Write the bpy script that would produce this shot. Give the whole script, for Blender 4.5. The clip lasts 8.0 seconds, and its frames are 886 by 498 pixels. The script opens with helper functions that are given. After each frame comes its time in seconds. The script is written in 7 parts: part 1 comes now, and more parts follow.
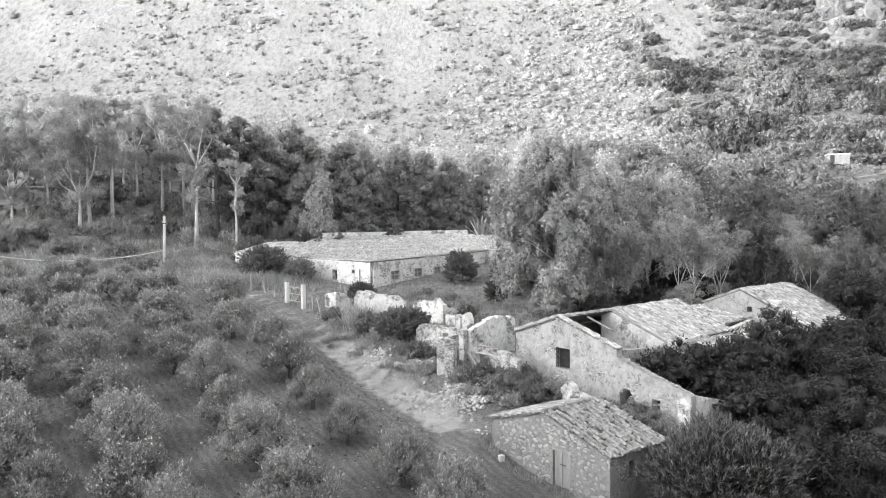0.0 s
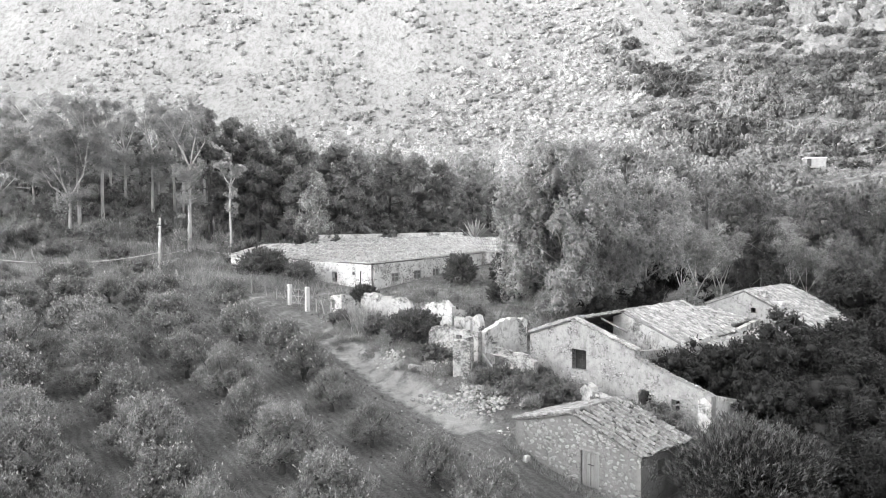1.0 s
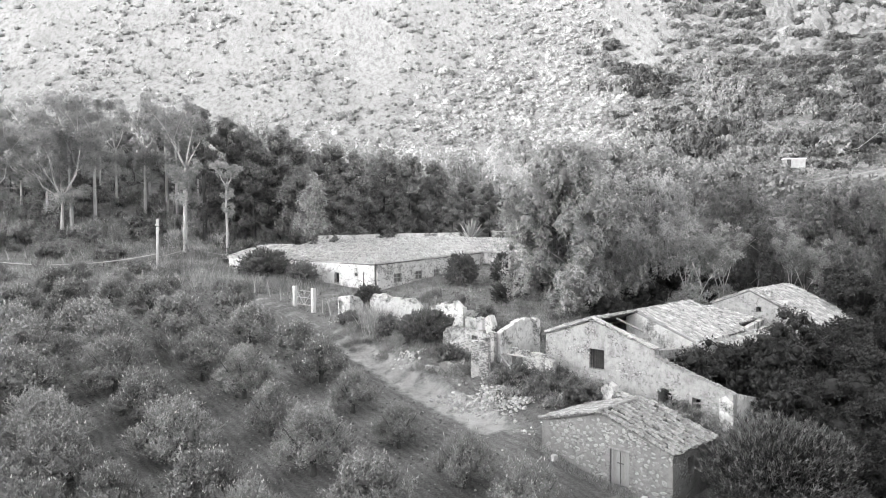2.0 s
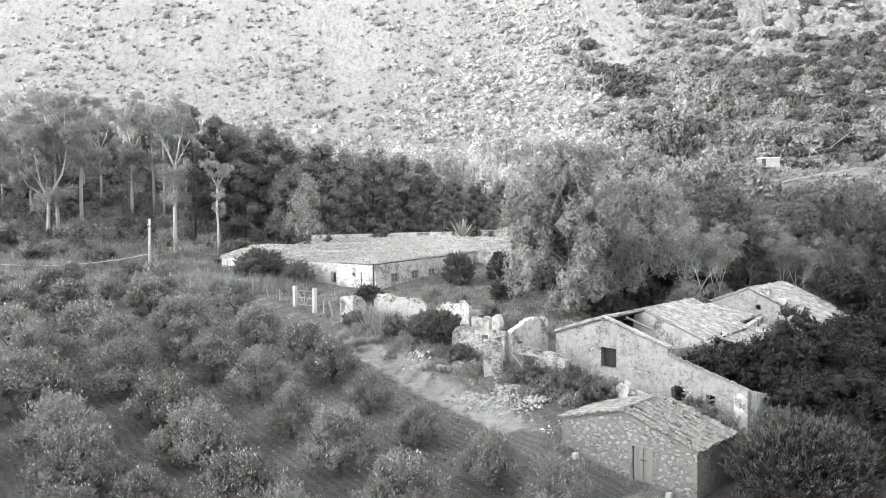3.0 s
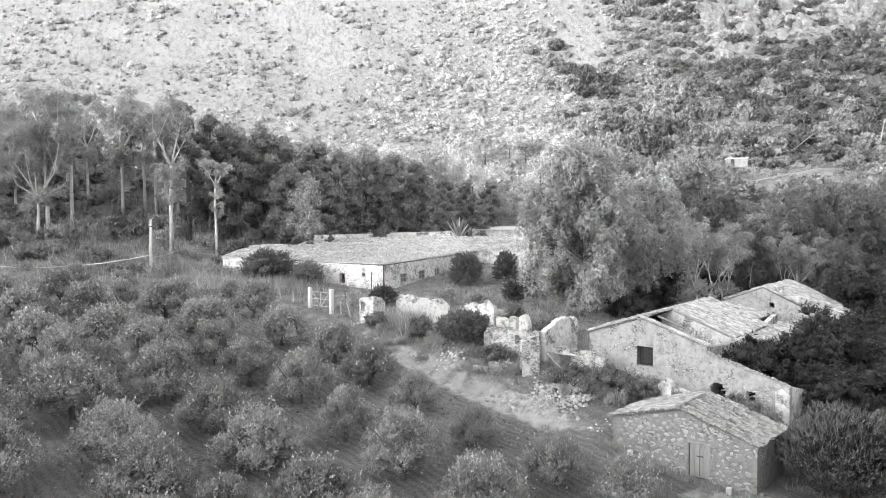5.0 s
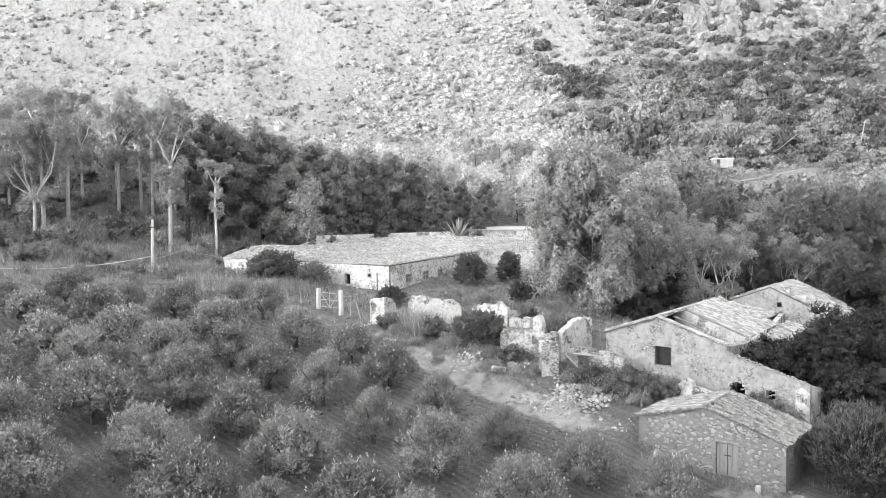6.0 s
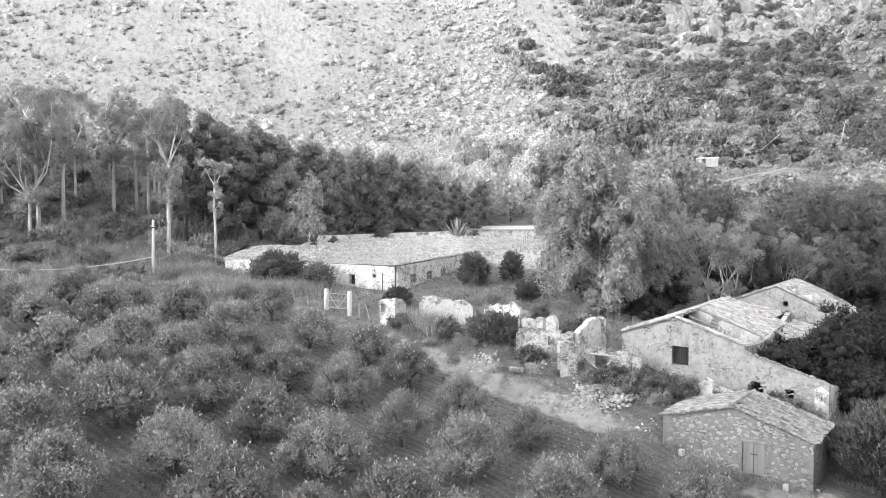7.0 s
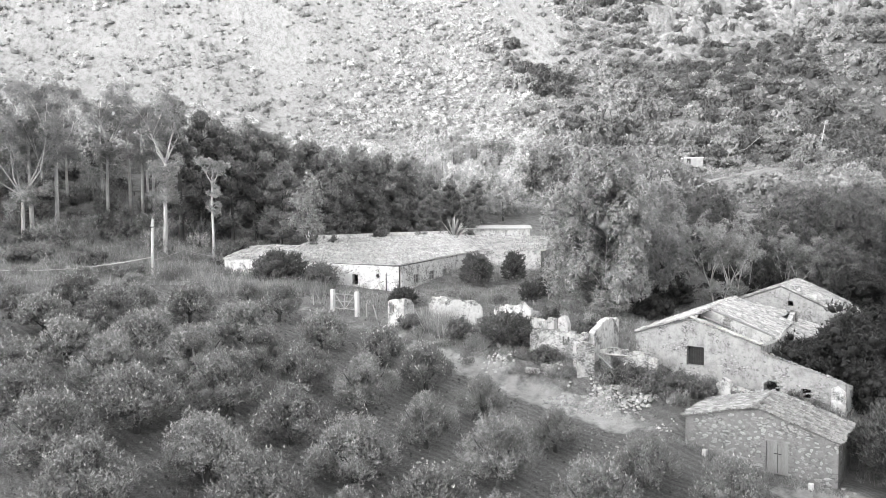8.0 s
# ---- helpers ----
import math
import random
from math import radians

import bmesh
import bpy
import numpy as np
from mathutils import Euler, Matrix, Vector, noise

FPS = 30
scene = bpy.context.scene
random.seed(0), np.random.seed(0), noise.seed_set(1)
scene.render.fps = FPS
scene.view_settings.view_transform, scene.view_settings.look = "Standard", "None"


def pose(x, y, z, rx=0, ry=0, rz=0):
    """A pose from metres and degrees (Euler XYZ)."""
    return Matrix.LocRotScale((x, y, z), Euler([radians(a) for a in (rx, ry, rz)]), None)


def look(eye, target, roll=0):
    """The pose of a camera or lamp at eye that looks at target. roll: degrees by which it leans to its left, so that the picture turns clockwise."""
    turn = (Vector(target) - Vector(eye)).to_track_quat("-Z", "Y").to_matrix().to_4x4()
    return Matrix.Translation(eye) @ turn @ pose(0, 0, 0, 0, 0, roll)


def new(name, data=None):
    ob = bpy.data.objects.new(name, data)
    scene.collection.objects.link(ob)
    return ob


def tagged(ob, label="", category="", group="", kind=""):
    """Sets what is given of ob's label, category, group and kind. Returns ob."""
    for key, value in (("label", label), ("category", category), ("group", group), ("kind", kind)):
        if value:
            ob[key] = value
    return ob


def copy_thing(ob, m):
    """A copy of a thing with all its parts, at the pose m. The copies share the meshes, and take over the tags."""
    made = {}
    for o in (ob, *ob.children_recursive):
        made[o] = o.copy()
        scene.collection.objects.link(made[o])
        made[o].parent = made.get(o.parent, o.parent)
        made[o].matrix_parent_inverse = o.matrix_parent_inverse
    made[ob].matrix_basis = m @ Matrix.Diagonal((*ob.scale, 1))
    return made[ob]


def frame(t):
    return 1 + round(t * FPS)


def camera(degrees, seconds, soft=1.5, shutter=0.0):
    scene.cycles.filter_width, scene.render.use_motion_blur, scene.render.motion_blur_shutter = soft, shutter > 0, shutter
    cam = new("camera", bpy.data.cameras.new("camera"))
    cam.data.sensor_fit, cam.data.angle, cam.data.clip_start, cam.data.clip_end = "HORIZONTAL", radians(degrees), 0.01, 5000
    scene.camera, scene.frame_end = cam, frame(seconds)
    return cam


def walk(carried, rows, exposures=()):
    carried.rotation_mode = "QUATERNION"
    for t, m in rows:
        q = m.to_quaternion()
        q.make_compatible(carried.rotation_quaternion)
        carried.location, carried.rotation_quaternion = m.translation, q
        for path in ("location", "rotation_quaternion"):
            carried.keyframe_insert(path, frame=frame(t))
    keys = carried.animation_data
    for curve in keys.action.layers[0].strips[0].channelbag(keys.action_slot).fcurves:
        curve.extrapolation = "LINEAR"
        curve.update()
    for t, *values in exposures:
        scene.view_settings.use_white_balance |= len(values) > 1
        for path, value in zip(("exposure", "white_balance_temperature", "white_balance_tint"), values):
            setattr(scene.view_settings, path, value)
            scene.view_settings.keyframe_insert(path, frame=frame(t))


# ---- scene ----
cam = camera(59.3, 8.0, 0.65)
PATH = [
    (0, (-0.306, -1.769, 15.291), (-0.294, 0.229, 15.202), -0.4),
    (0.5, (-2.011, -1.901, 15.357), (-1.959, 0.097, 15.27), -0.4),
    (1, (-3.657, -2.013, 15.41), (-3.569, -0.017, 15.324), -0.3),
    (1.5, (-5.337, -2.097, 15.475), (-5.217, -0.102, 15.389), -0.3),
    (3, (-10.376, -1.969, 15.788), (-10.134, 0.014, 15.694), -0.4),
    (3.5, (-11.987, -1.867, 15.851), (-11.713, 0.112, 15.755), -0.4),
    (4, (-13.625, -1.692, 15.953), (-13.318, 0.282, 15.854), -0.4),
    (4.5, (-15.265, -1.467, 16.026), (-14.928, 0.502, 15.926), -0.4),
    (6, (-20.088, -0.574, 16.271), (-19.661, 1.377, 16.168), -0.4),
    (6.5, (-21.664, -0.22, 16.401), (-21.209, 1.724, 16.295), -0.4),
    (7, (-23.224, 0.283, 16.491), (-22.736, 2.22, 16.383), -0.4),
    (7.5, (-24.733, 0.797, 16.575), (-24.214, 2.725, 16.465), -0.4),
    (8, (-26.224, 1.363, 16.691), (-25.674, 3.283, 16.578), -0.3),
]
walk(cam, [(t, look(eye, target, roll)) for t, eye, target, roll in PATH])

# ---- light ----
SUN_ELEVATION, SUN_AZIMUTH = 12.2, 236.0      # degrees; azimuth clockwise from +y
world = bpy.data.worlds.new("world")
scene.world = world
world.use_nodes = True
wn, wl = world.node_tree.nodes, world.node_tree.links
wn.clear()
sky = wn.new("ShaderNodeTexSky")
sky.sky_type = "NISHITA"
sky.sun_disc = False
sky.sun_elevation = radians(SUN_ELEVATION)
sky.sun_rotation = radians(SUN_AZIMUTH)
grey = wn.new("ShaderNodeRGBToBW")            # the film has no colour
back = wn.new("ShaderNodeBackground")
back.inputs["Strength"].default_value = 0.255
wout = wn.new("ShaderNodeOutputWorld")
wl.new(sky.outputs[0], grey.inputs[0])
wl.new(grey.outputs[0], back.inputs["Color"])
wl.new(back.outputs[0], wout.inputs["Surface"])
sun_data = bpy.data.lights.new("sun", "SUN")
sun_data.energy, sun_data.angle = 1.15, radians(0.6)
sun = new("sun", sun_data)
ca, sa = math.cos(radians(SUN_ELEVATION)), math.sin(radians(SUN_ELEVATION))
sun.matrix_world = look((0, 0, 200), (-ca * math.sin(radians(SUN_AZIMUTH)), -ca * math.cos(radians(SUN_AZIMUTH)), 200 - sa))
scene.view_settings.exposure = 2.3

# ---- the lie of the land ----
O2 = (5.48, 56.24)          # near left corner of the farmhouse
UX, UY, VX, VY = 0.623, -0.782, 0.782, 0.623
# the ridge near y -250 is out of view, added to shade orchard and farm
YS = (-420, -330, -250, -130, -70, 95, 110, 125, 140, 160, 180, 208, 235, 250, 280, 330, 400, 900)
Z_WEST = (110, 150, 167, 20, -18.6, 9.3, 14.3, 19.2, 22.5, 26.5, 30, 41, 59, 75, 110, 155, 190, 60)
Z_EAST = (110, 150, 167, 20, -18.6, 9.0, 10.2, 11.5, 15.5, 20.8, 26.3, 40.5, 59, 76, 110, 155, 190, 60)


def sstep(a, b, x):
    t = np.clip((x - a) / (b - a), 0.0, 1.0)
    return t * t * (3 - 2 * t)


def height(x, y):
    """The lie of the land, without its small bumps."""
    x, y = np.asarray(x, float), np.asarray(y, float)
    west = sstep(-8.0, -38.0, x)
    z = west * np.interp(y, YS, Z_WEST) + (1 - west) * np.interp(y, YS, Z_EAST)
    z = z - 0.023 * x * np.clip(1 - (np.abs(y - 40) - 50) / 40, 0, 1)
    u = (x - O2[0]) * UX + (y - O2[1]) * UY
    v = (x - O2[0]) * VX + (y - O2[1]) * VY
    edge = sstep(5.8, 7.2, u)
    terrace = sstep(-7.8 + 3.6 * edge, -5.6 + 2.6 * edge, v) * sstep(-13, -8, u) * sstep(19, 14.5, u) * sstep(40, 20, v)
    z = z + 1.5 * terrace
    z = z + 1.15 * sstep(-7.2, -2.6, v) * sstep(-23.0, -19.5, u) * sstep(-7.5, -11, u) * sstep(16, 5, v)
    z = z + 0.55 * np.exp(-((x - 2.3) ** 2 + (y - 46.3) ** 2) / 8) + 0.5 * np.exp(-((x - 9.3) ** 2 + (y - 37.6) ** 2) / 6)
    z = z - 1.3 * sstep(-45, -36, x) * sstep(-20, -26, x) * sstep(86, 91, y) * sstep(113, 103, y)
    z = z + 0.26 * np.clip(x - 112, 0, 160) * sstep(200, 232, y) * sstep(700, 420, y)
    cap = np.interp(x, (-400, -190, -150, -127, -100, -60), (40, 55, 86, 104, 122, 220))
    return np.where((y > 150) & (z > cap), cap + 0.06 * (z - cap), z)

rng = np.random.default_rng(7)


def bumps(x, y):
    """Small bumps, larger on the mountain."""
    big = float(sstep(120, 200, y))
    p = Vector((x * 0.05, y * 0.05, 0.3))
    z = big * 1.0 * noise.fractal(p, 0.9, 2.1, 4) + (1 - big) * 0.10 * noise.noise(Vector((x * 0.5, y * 0.5, 1.7)))
    return z


def ground_at(x, y):
    return float(height(x, y)) + bumps(x, y)


def thick_side(x, y):
    """Grows towards the shrubby side of the mountain, with a ragged edge."""
    return x + (215 - y) * (0.30 if y > 215 else 0.06) + 17 * noise.noise(Vector((x * 0.028, y * 0.028, 7.0))) + 9 * noise.noise(Vector((x * 0.11, y * 0.11, 3.0)))


# ---- materials: all grey, as the film is ----
def material(name):
    m = bpy.data.materials.new(name)
    m.use_nodes = True
    t = m.node_tree
    return m, t.nodes, t.links, t.nodes["Principled BSDF"]


def coords(n, l, scale):
    co = n.new("ShaderNodeTexCoord")
    mp = n.new("ShaderNodeMapping")
    mp.inputs["Scale"].default_value = scale if isinstance(scale, tuple) else (scale,) * 3
    l.new(co.outputs["Object"], mp.inputs["Vector"])
    return mp.outputs[0]


def noise_tex(n, l, scale, detail=6, rough=0.6, stretch=(1, 1, 1)):
    t = n.new("ShaderNodeTexNoise")
    t.inputs["Scale"].default_value = scale
    t.inputs["Detail"].default_value = detail
    t.inputs["Roughness"].default_value = rough
    l.new(coords(n, l, stretch), t.inputs["Vector"])
    return t.outputs["Fac"]


def ramp(n, l, fac, stops):
    r = n.new("ShaderNodeValToRGB")
    el = r.color_ramp.elements
    while len(el) < len(stops):
        el.new(0.5)
    for e, (pos, v) in zip(el, stops):
        e.position, e.color = pos, (v, v, v, 1)
    l.new(fac, r.inputs["Fac"])
    return r.outputs["Color"]


def mix(n, l, fac, a, b, mode="MIX"):
    m = n.new("ShaderNodeMix")
    m.data_type, m.blend_type = "RGBA", mode
    for sock, v in ((m.inputs["Factor"], fac), (m.inputs["A"], a), (m.inputs["B"], b)):
        if isinstance(v, (int, float)):
            sock.default_value = v if sock == m.inputs["Factor"] else (v, v, v, 1)
        else:
            l.new(v, sock)
    return m.outputs["Result"]


def bump(n, l, bsdf, fac, strength, distance):
    b = n.new("ShaderNodeBump")
    b.inputs["Strength"].default_value, b.inputs["Distance"].default_value = strength, distance
    l.new(fac, b.inputs["Height"])
    l.new(b.outputs["Normal"], bsdf.inputs["Normal"])


CORE = {}                                     # darker inner leaves painting the shade inside crowns, by the outer leaves' name


def leaf_material(name, dark, light, rough=0.55, through_light=0.2, grain=4.0, patch=0.7, swing=0.25, old=True):
    """Leaves: each its own tone, in patches of darker and paler growth."""
    m, n, l, p = material(name)
    g = n.new("ShaderNodeNewGeometry")
    o = n.new("ShaderNodeObjectInfo")
    c = ramp(n, l, g.outputs["Random Per Island"], ((0, dark), (0.7, (dark + light) / 2), (1, light)))
    small = noise_tex(n, l, grain, 5, 0.75)
    c = mix(n, l, 1.0, c, ramp(n, l, small, ((0.32, 0.74), (0.5, 1.0), (0.68, 1.24))), "MULTIPLY")
    bump(n, l, p, small, 0.6, 0.5 / grain)
    c = mix(n, l, 1.0, c, ramp(n, l, noise_tex(n, l, patch, 3), ((0.3, 1 - swing), (0.7, 1 + swing))), "MULTIPLY")
    c = mix(n, l, 1.0, c, ramp(n, l, o.outputs["Random"], ((0, 0.8), (1, 1.18))), "MULTIPLY")
    l.new(c, p.inputs["Base Color"])
    p.inputs["Roughness"].default_value = rough
    p.inputs["Specular IOR Level"].default_value = 0.3
    tr = n.new("ShaderNodeBsdfTranslucent")
    l.new(c, tr.inputs["Color"])
    mx = n.new("ShaderNodeMixShader")
    mx.inputs["Fac"].default_value = through_light
    l.new(p.outputs[0], mx.inputs[1])
    l.new(tr.outputs[0], mx.inputs[2])
    l.new(mx.outputs[0], n["Material Output"].inputs["Surface"])
    # old: also makes a darker copy that paints the crown's inner shade
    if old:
        CORE[name] = leaf_material("shaded_" + name, dark * 0.72, (dark + light) * 0.4, rough, through_light, grain * 1.5, patch, swing, False)
    return m


def plain_material(name, base, vary=0.25, scale=3.0, rough=0.9, fine=25.0, relief=0.02, stretch=(1, 1, 1), per_object=0.0):
    """A rough surface with stains and grain."""
    m, n, l, p = material(name)
    c = ramp(n, l, noise_tex(n, l, scale, 7, 0.65, stretch), ((0.25, base * (1 - vary)), (0.55, base), (0.8, min(0.85, base * (1 + vary)))))
    f = noise_tex(n, l, fine, 4, 0.7, stretch)
    c = mix(n, l, 1.0, c, ramp(n, l, f, ((0.25, 1 - vary * 0.8), (0.75, 1 + vary * 0.3))), "MULTIPLY")
    if per_object:
        o = n.new("ShaderNodeObjectInfo")
        c = mix(n, l, 1.0, c, ramp(n, l, o.outputs["Random"], ((0, 1 - per_object), (1, 1 + per_object))), "MULTIPLY")
        g = n.new("ShaderNodeNewGeometry")
        c = mix(n, l, 1.0, c, ramp(n, l, g.outputs["Random Per Island"], ((0, 1 - per_object), (1, 1 + per_object))), "MULTIPLY")
    l.new(c, p.inputs["Base Color"])
    p.inputs["Roughness"].default_value = rough
    p.inputs["Specular IOR Level"].default_value = 0.2
    bump(n, l, p, f, 0.7, relief)
    return m


def plaster_material(name, coat, stone, bare, streak=0.35, dirt=1.0):
    """Old plaster, fallen off in patches over rubble stone, with rain streaks. bare: how much has fallen off."""
    m, n, l, p = material(name)
    vor = n.new("ShaderNodeTexVoronoi")
    vor.inputs["Scale"].default_value = 5.6
    l.new(coords(n, l, (1, 1, 1.5)), vor.inputs["Vector"])
    st = ramp(n, l, vor.outputs["Distance"], ((0.1, stone * 1.3), (0.4, stone), (0.62, stone * 0.45)))
    fine = noise_tex(n, l, 18, 5, 0.7)
    st = mix(n, l, 1.0, st, ramp(n, l, fine, ((0.3, 0.7), (0.7, 1.2))), "MULTIPLY")
    pl = ramp(n, l, noise_tex(n, l, 1.1, 8, 0.7), ((0.3, coat * 0.68), (0.5, coat), (0.75, min(0.85, coat * 1.12))))
    mott = noise_tex(n, l, 3.0, 8, 0.75)
    pl = mix(n, l, 1.0, pl, ramp(n, l, mott, ((0.32, 1 - 0.38 * dirt), (0.5, 1.0), (0.7, 1.0 + 0.12 * dirt))), "MULTIPLY")
    crack = n.new("ShaderNodeTexVoronoi")
    crack.feature = "DISTANCE_TO_EDGE"
    crack.inputs["Scale"].default_value = 0.55
    warp = n.new("ShaderNodeTexNoise")
    warp.inputs["Scale"].default_value = 1.8
    warp.inputs["Detail"].default_value = 6
    va = n.new("ShaderNodeVectorMath")
    va.operation = "MULTIPLY_ADD"
    raw = coords(n, l, 1.0)
    l.new(raw, warp.inputs["Vector"])
    l.new(warp.outputs["Color"], va.inputs[0])
    va.inputs[1].default_value = (1.2, 1.2, 1.2)
    l.new(raw, va.inputs[2])
    l.new(va.outputs[0], crack.inputs["Vector"])
    lines = ramp(n, l, crack.outputs["Distance"], ((0.006, 0.35), (0.016, 1.0)))
    pl = mix(n, l, ramp(n, l, noise_tex(n, l, 0.5, 3), ((0.48, 0.0), (0.6, 0.8))), pl, mix(n, l, 1.0, pl, lines, "MULTIPLY"))
    rain = noise_tex(n, l, 1.6, 8, 0.7, (1.3, 1.3, 0.45))
    pl = mix(n, l, 1.0, pl, ramp(n, l, rain, ((0.3, 1 - streak), (0.55, 1.0))), "MULTIPLY")
    flecks = ramp(n, l, noise_tex(n, l, 4.5, 6, 0.75), ((0.30, 1 - 0.58 * dirt), (0.40, 1.0)))
    pl = mix(n, l, 1.0, pl, flecks, "MULTIPLY")
    mask = ramp(n, l, noise_tex(n, l, 0.75, 9, 0.72), ((max(0, bare - 0.05), 1.0), (bare + 0.05, 0.0)))
    c = mix(n, l, mask, pl, st)
    l.new(c, p.inputs["Base Color"])
    p.inputs["Roughness"].default_value = 0.92
    p.inputs["Specular IOR Level"].default_value = 0.15
    bump(n, l, p, mix(n, l, 0.5, fine, vor.outputs["Distance"]), 0.6, 0.04)
    return m


def ground_material():
    """Tilled soil, weeds, the pale track and the dry mountain grass, by the land's own masks."""
    m, n, l, p = material("ground_soil_and_grass")

    def mask(name):
        a = n.new("ShaderNodeAttribute")
        a.attribute_name = name
        return a.outputs["Fac"]

    clods = noise_tex(n, l, 7.5, 8, 0.8)
    soil = ramp(n, l, noise_tex(n, l, 0.35, 6, 0.6), ((0.3, 0.165), (0.55, 0.235), (0.75, 0.33)))
    soil = mix(n, l, 1.0, soil, ramp(n, l, clods, ((0.32, 0.5), (0.68, 1.6))), "MULTIPLY")
    furrow = n.new("ShaderNodeTexWave")
    furrow.inputs["Scale"].default_value, furrow.inputs["Distortion"].default_value = 0.55, 6.0
    furrow.inputs["Detail"].default_value = 3.0
    turned = n.new("ShaderNodeMapping")
    turned.inputs["Rotation"].default_value = (0, 0, radians(-33.5))
    l.new(coords(n, l, 1.0), turned.inputs["Vector"])
    l.new(turned.outputs[0], furrow.inputs["Vector"])
    soil = mix(n, l, 1.0, soil, ramp(n, l, furrow.outputs["Fac"], ((0.1, 0.9), (0.9, 1.1))), "MULTIPLY")
    pebbles = n.new("ShaderNodeTexVoronoi")
    pebbles.inputs["Scale"].default_value = 2.4
    l.new(coords(n, l, 1.0), pebbles.inputs["Vector"])
    soil = mix(n, l, ramp(n, l, pebbles.outputs["Distance"], ((0.06, 0.8), (0.1, 0.0))), soil, 0.34)
    grass = ramp(n, l, noise_tex(n, l, 0.9, 8, 0.7), ((0.3, 0.14), (0.5, 0.27), (0.75, 0.42)))
    grass = mix(n, l, 1.0, grass, ramp(n, l, clods, ((0.3, 0.6), (0.7, 1.4))), "MULTIPLY")
    c = mix(n, l, mask("weeds"), soil, grass)
    dry = ramp(n, l, noise_tex(n, l, 0.06, 7, 0.65), ((0.3, 0.25), (0.5, 0.287), (0.7, 0.32)))
    tuft = noise_tex(n, l, 0.8, 10, 0.8, (1, 0.5, 0.6))
    dry = mix(n, l, ramp(n, l, tuft, ((0.38, 0.8), (0.54, 0.0))), dry, 0.12)
    # ground darkened among dense scrub, painting the shaded gaps between bushes
    dry = mix(n, l, mask("scrub"), dry, ramp(n, l, tuft, ((0.35, 0.03), (0.65, 0.10))))
    hill = mix(n, l, mask("rock"), dry, ramp(n, l, noise_tex(n, l, 0.5, 9, 0.8), ((0.35, 0.10), (0.6, 0.32))))
    c = mix(n, l, mask("mountain"), c, hill)
    dust = ramp(n, l, noise_tex(n, l, 0.6, 8, 0.7), ((0.28, 0.32), (0.5, 0.58), (0.7, 0.76)))
    edge = n.new("ShaderNodeMath")
    edge.operation = "MULTIPLY_ADD"
    l.new(noise_tex(n, l, 0.8, 8, 0.75), edge.inputs[0])
    edge.inputs[1].default_value = 1.6
    sub = n.new("ShaderNodeMath")
    sub.operation = "SUBTRACT"
    l.new(mask("track"), sub.inputs[0])
    sub.inputs[1].default_value = 0.92
    l.new(sub.outputs[0], edge.inputs[2])
    c = mix(n, l, ramp(n, l, edge.outputs[0], ((0.28, 0.0), (0.66, 0.95))), c, dust)
    l.new(c, p.inputs["Base Color"])
    p.inputs["Roughness"].default_value = 0.95
    p.inputs["Specular IOR Level"].default_value = 0.1
    bump(n, l, p, clods, 1.0, 0.3)
    return m


GROUND = ground_material()
OLIVE = leaf_material("olive_leaf", 0.235, 0.37, 0.4, 0.1)
OLIVE_TIP = leaf_material("young_olive_leaf", 0.42, 0.66, 0.4, 0.15)
PINE = leaf_material("pine_needle", 0.19, 0.33, 0.6, 0.05)
EUCALYPT = leaf_material("eucalyptus_leaf", 0.37, 0.52, 0.5, 0.12, 4.0, 0.45)
EUCALYPT_TIP = leaf_material("outer_eucalyptus_leaf", 0.38, 0.54, 0.5, 0.15, 4.0, 0.45)
MID_GUM = leaf_material("green_gum_leaf", 0.29, 0.41, 0.5, 0.12, 4.0, 0.45)
GREY_GUM = leaf_material("grey_gum_leaf", 0.27, 0.38, 0.5, 0.12, 4.0, 0.45)
DARK_LEAF = leaf_material("dark_shrub_leaf", 0.028, 0.056, 0.45, 0.1)
SHRUB_LEAF = leaf_material("shrub_leaf", 0.17, 0.33, 0.55, 0.15)
HILL_LEAF = leaf_material("hillside_shrub_leaf", 0.15, 0.225, 0.6, 0.05, 1.6, 0.05, 0.45)
# leaf tone raised to carry the sunlight on the mountain foot's trees
LIT_LEAF = leaf_material("sunlit_broad_leaf", 0.36, 0.5, 0.6, 0.12, 2.0, 0.2)
BRAMBLE = leaf_material("bramble_leaf", 0.1, 0.22, 0.5, 0.1)
BUSH_LEAF = leaf_material("upright_bush_leaf", 0.045, 0.1, 0.5, 0.15)
BUSH_TIP = leaf_material("young_bush_leaf", 0.12, 0.25, 0.5, 0.15)
OAK_LEAF = leaf_material("evergreen_oak_leaf", 0.15, 0.21, 0.5, 0.1)
OAK_TIP = leaf_material("outer_oak_leaf", 0.16, 0.24, 0.5, 0.1)
# near-black for the round bush's core lumps, painting the shade between its shoots
BUSH_SHADE = plain_material("inner_bush_shade", 0.05, 0.4, 4.0, 0.95, 15, 0.03)
DEEP_LEAF = leaf_material("evergreen_scrub_leaf", 0.06, 0.1, 0.6, 0.05, 1.6, 0.08, 0.3)
# paler than the other hillside leaf: sunlight on the slope is painted in
LIT_SLOPE_LEAF = leaf_material("sunlit_slope_shrub_leaf", 0.23, 0.33, 0.6, 0.05, 1.6, 0.12)
STRAW = leaf_material("dry_straw", 0.3, 0.62, 0.8, 0.3)
BARK = plain_material("bark", 0.16, 0.4, 2.5, 0.95, 14, 0.03, (1, 1, 0.25))
PALE_BARK = plain_material("pale_eucalyptus_bark", 0.7, 0.35, 1.2, 0.8, 9, 0.02, (1, 1, 0.3))
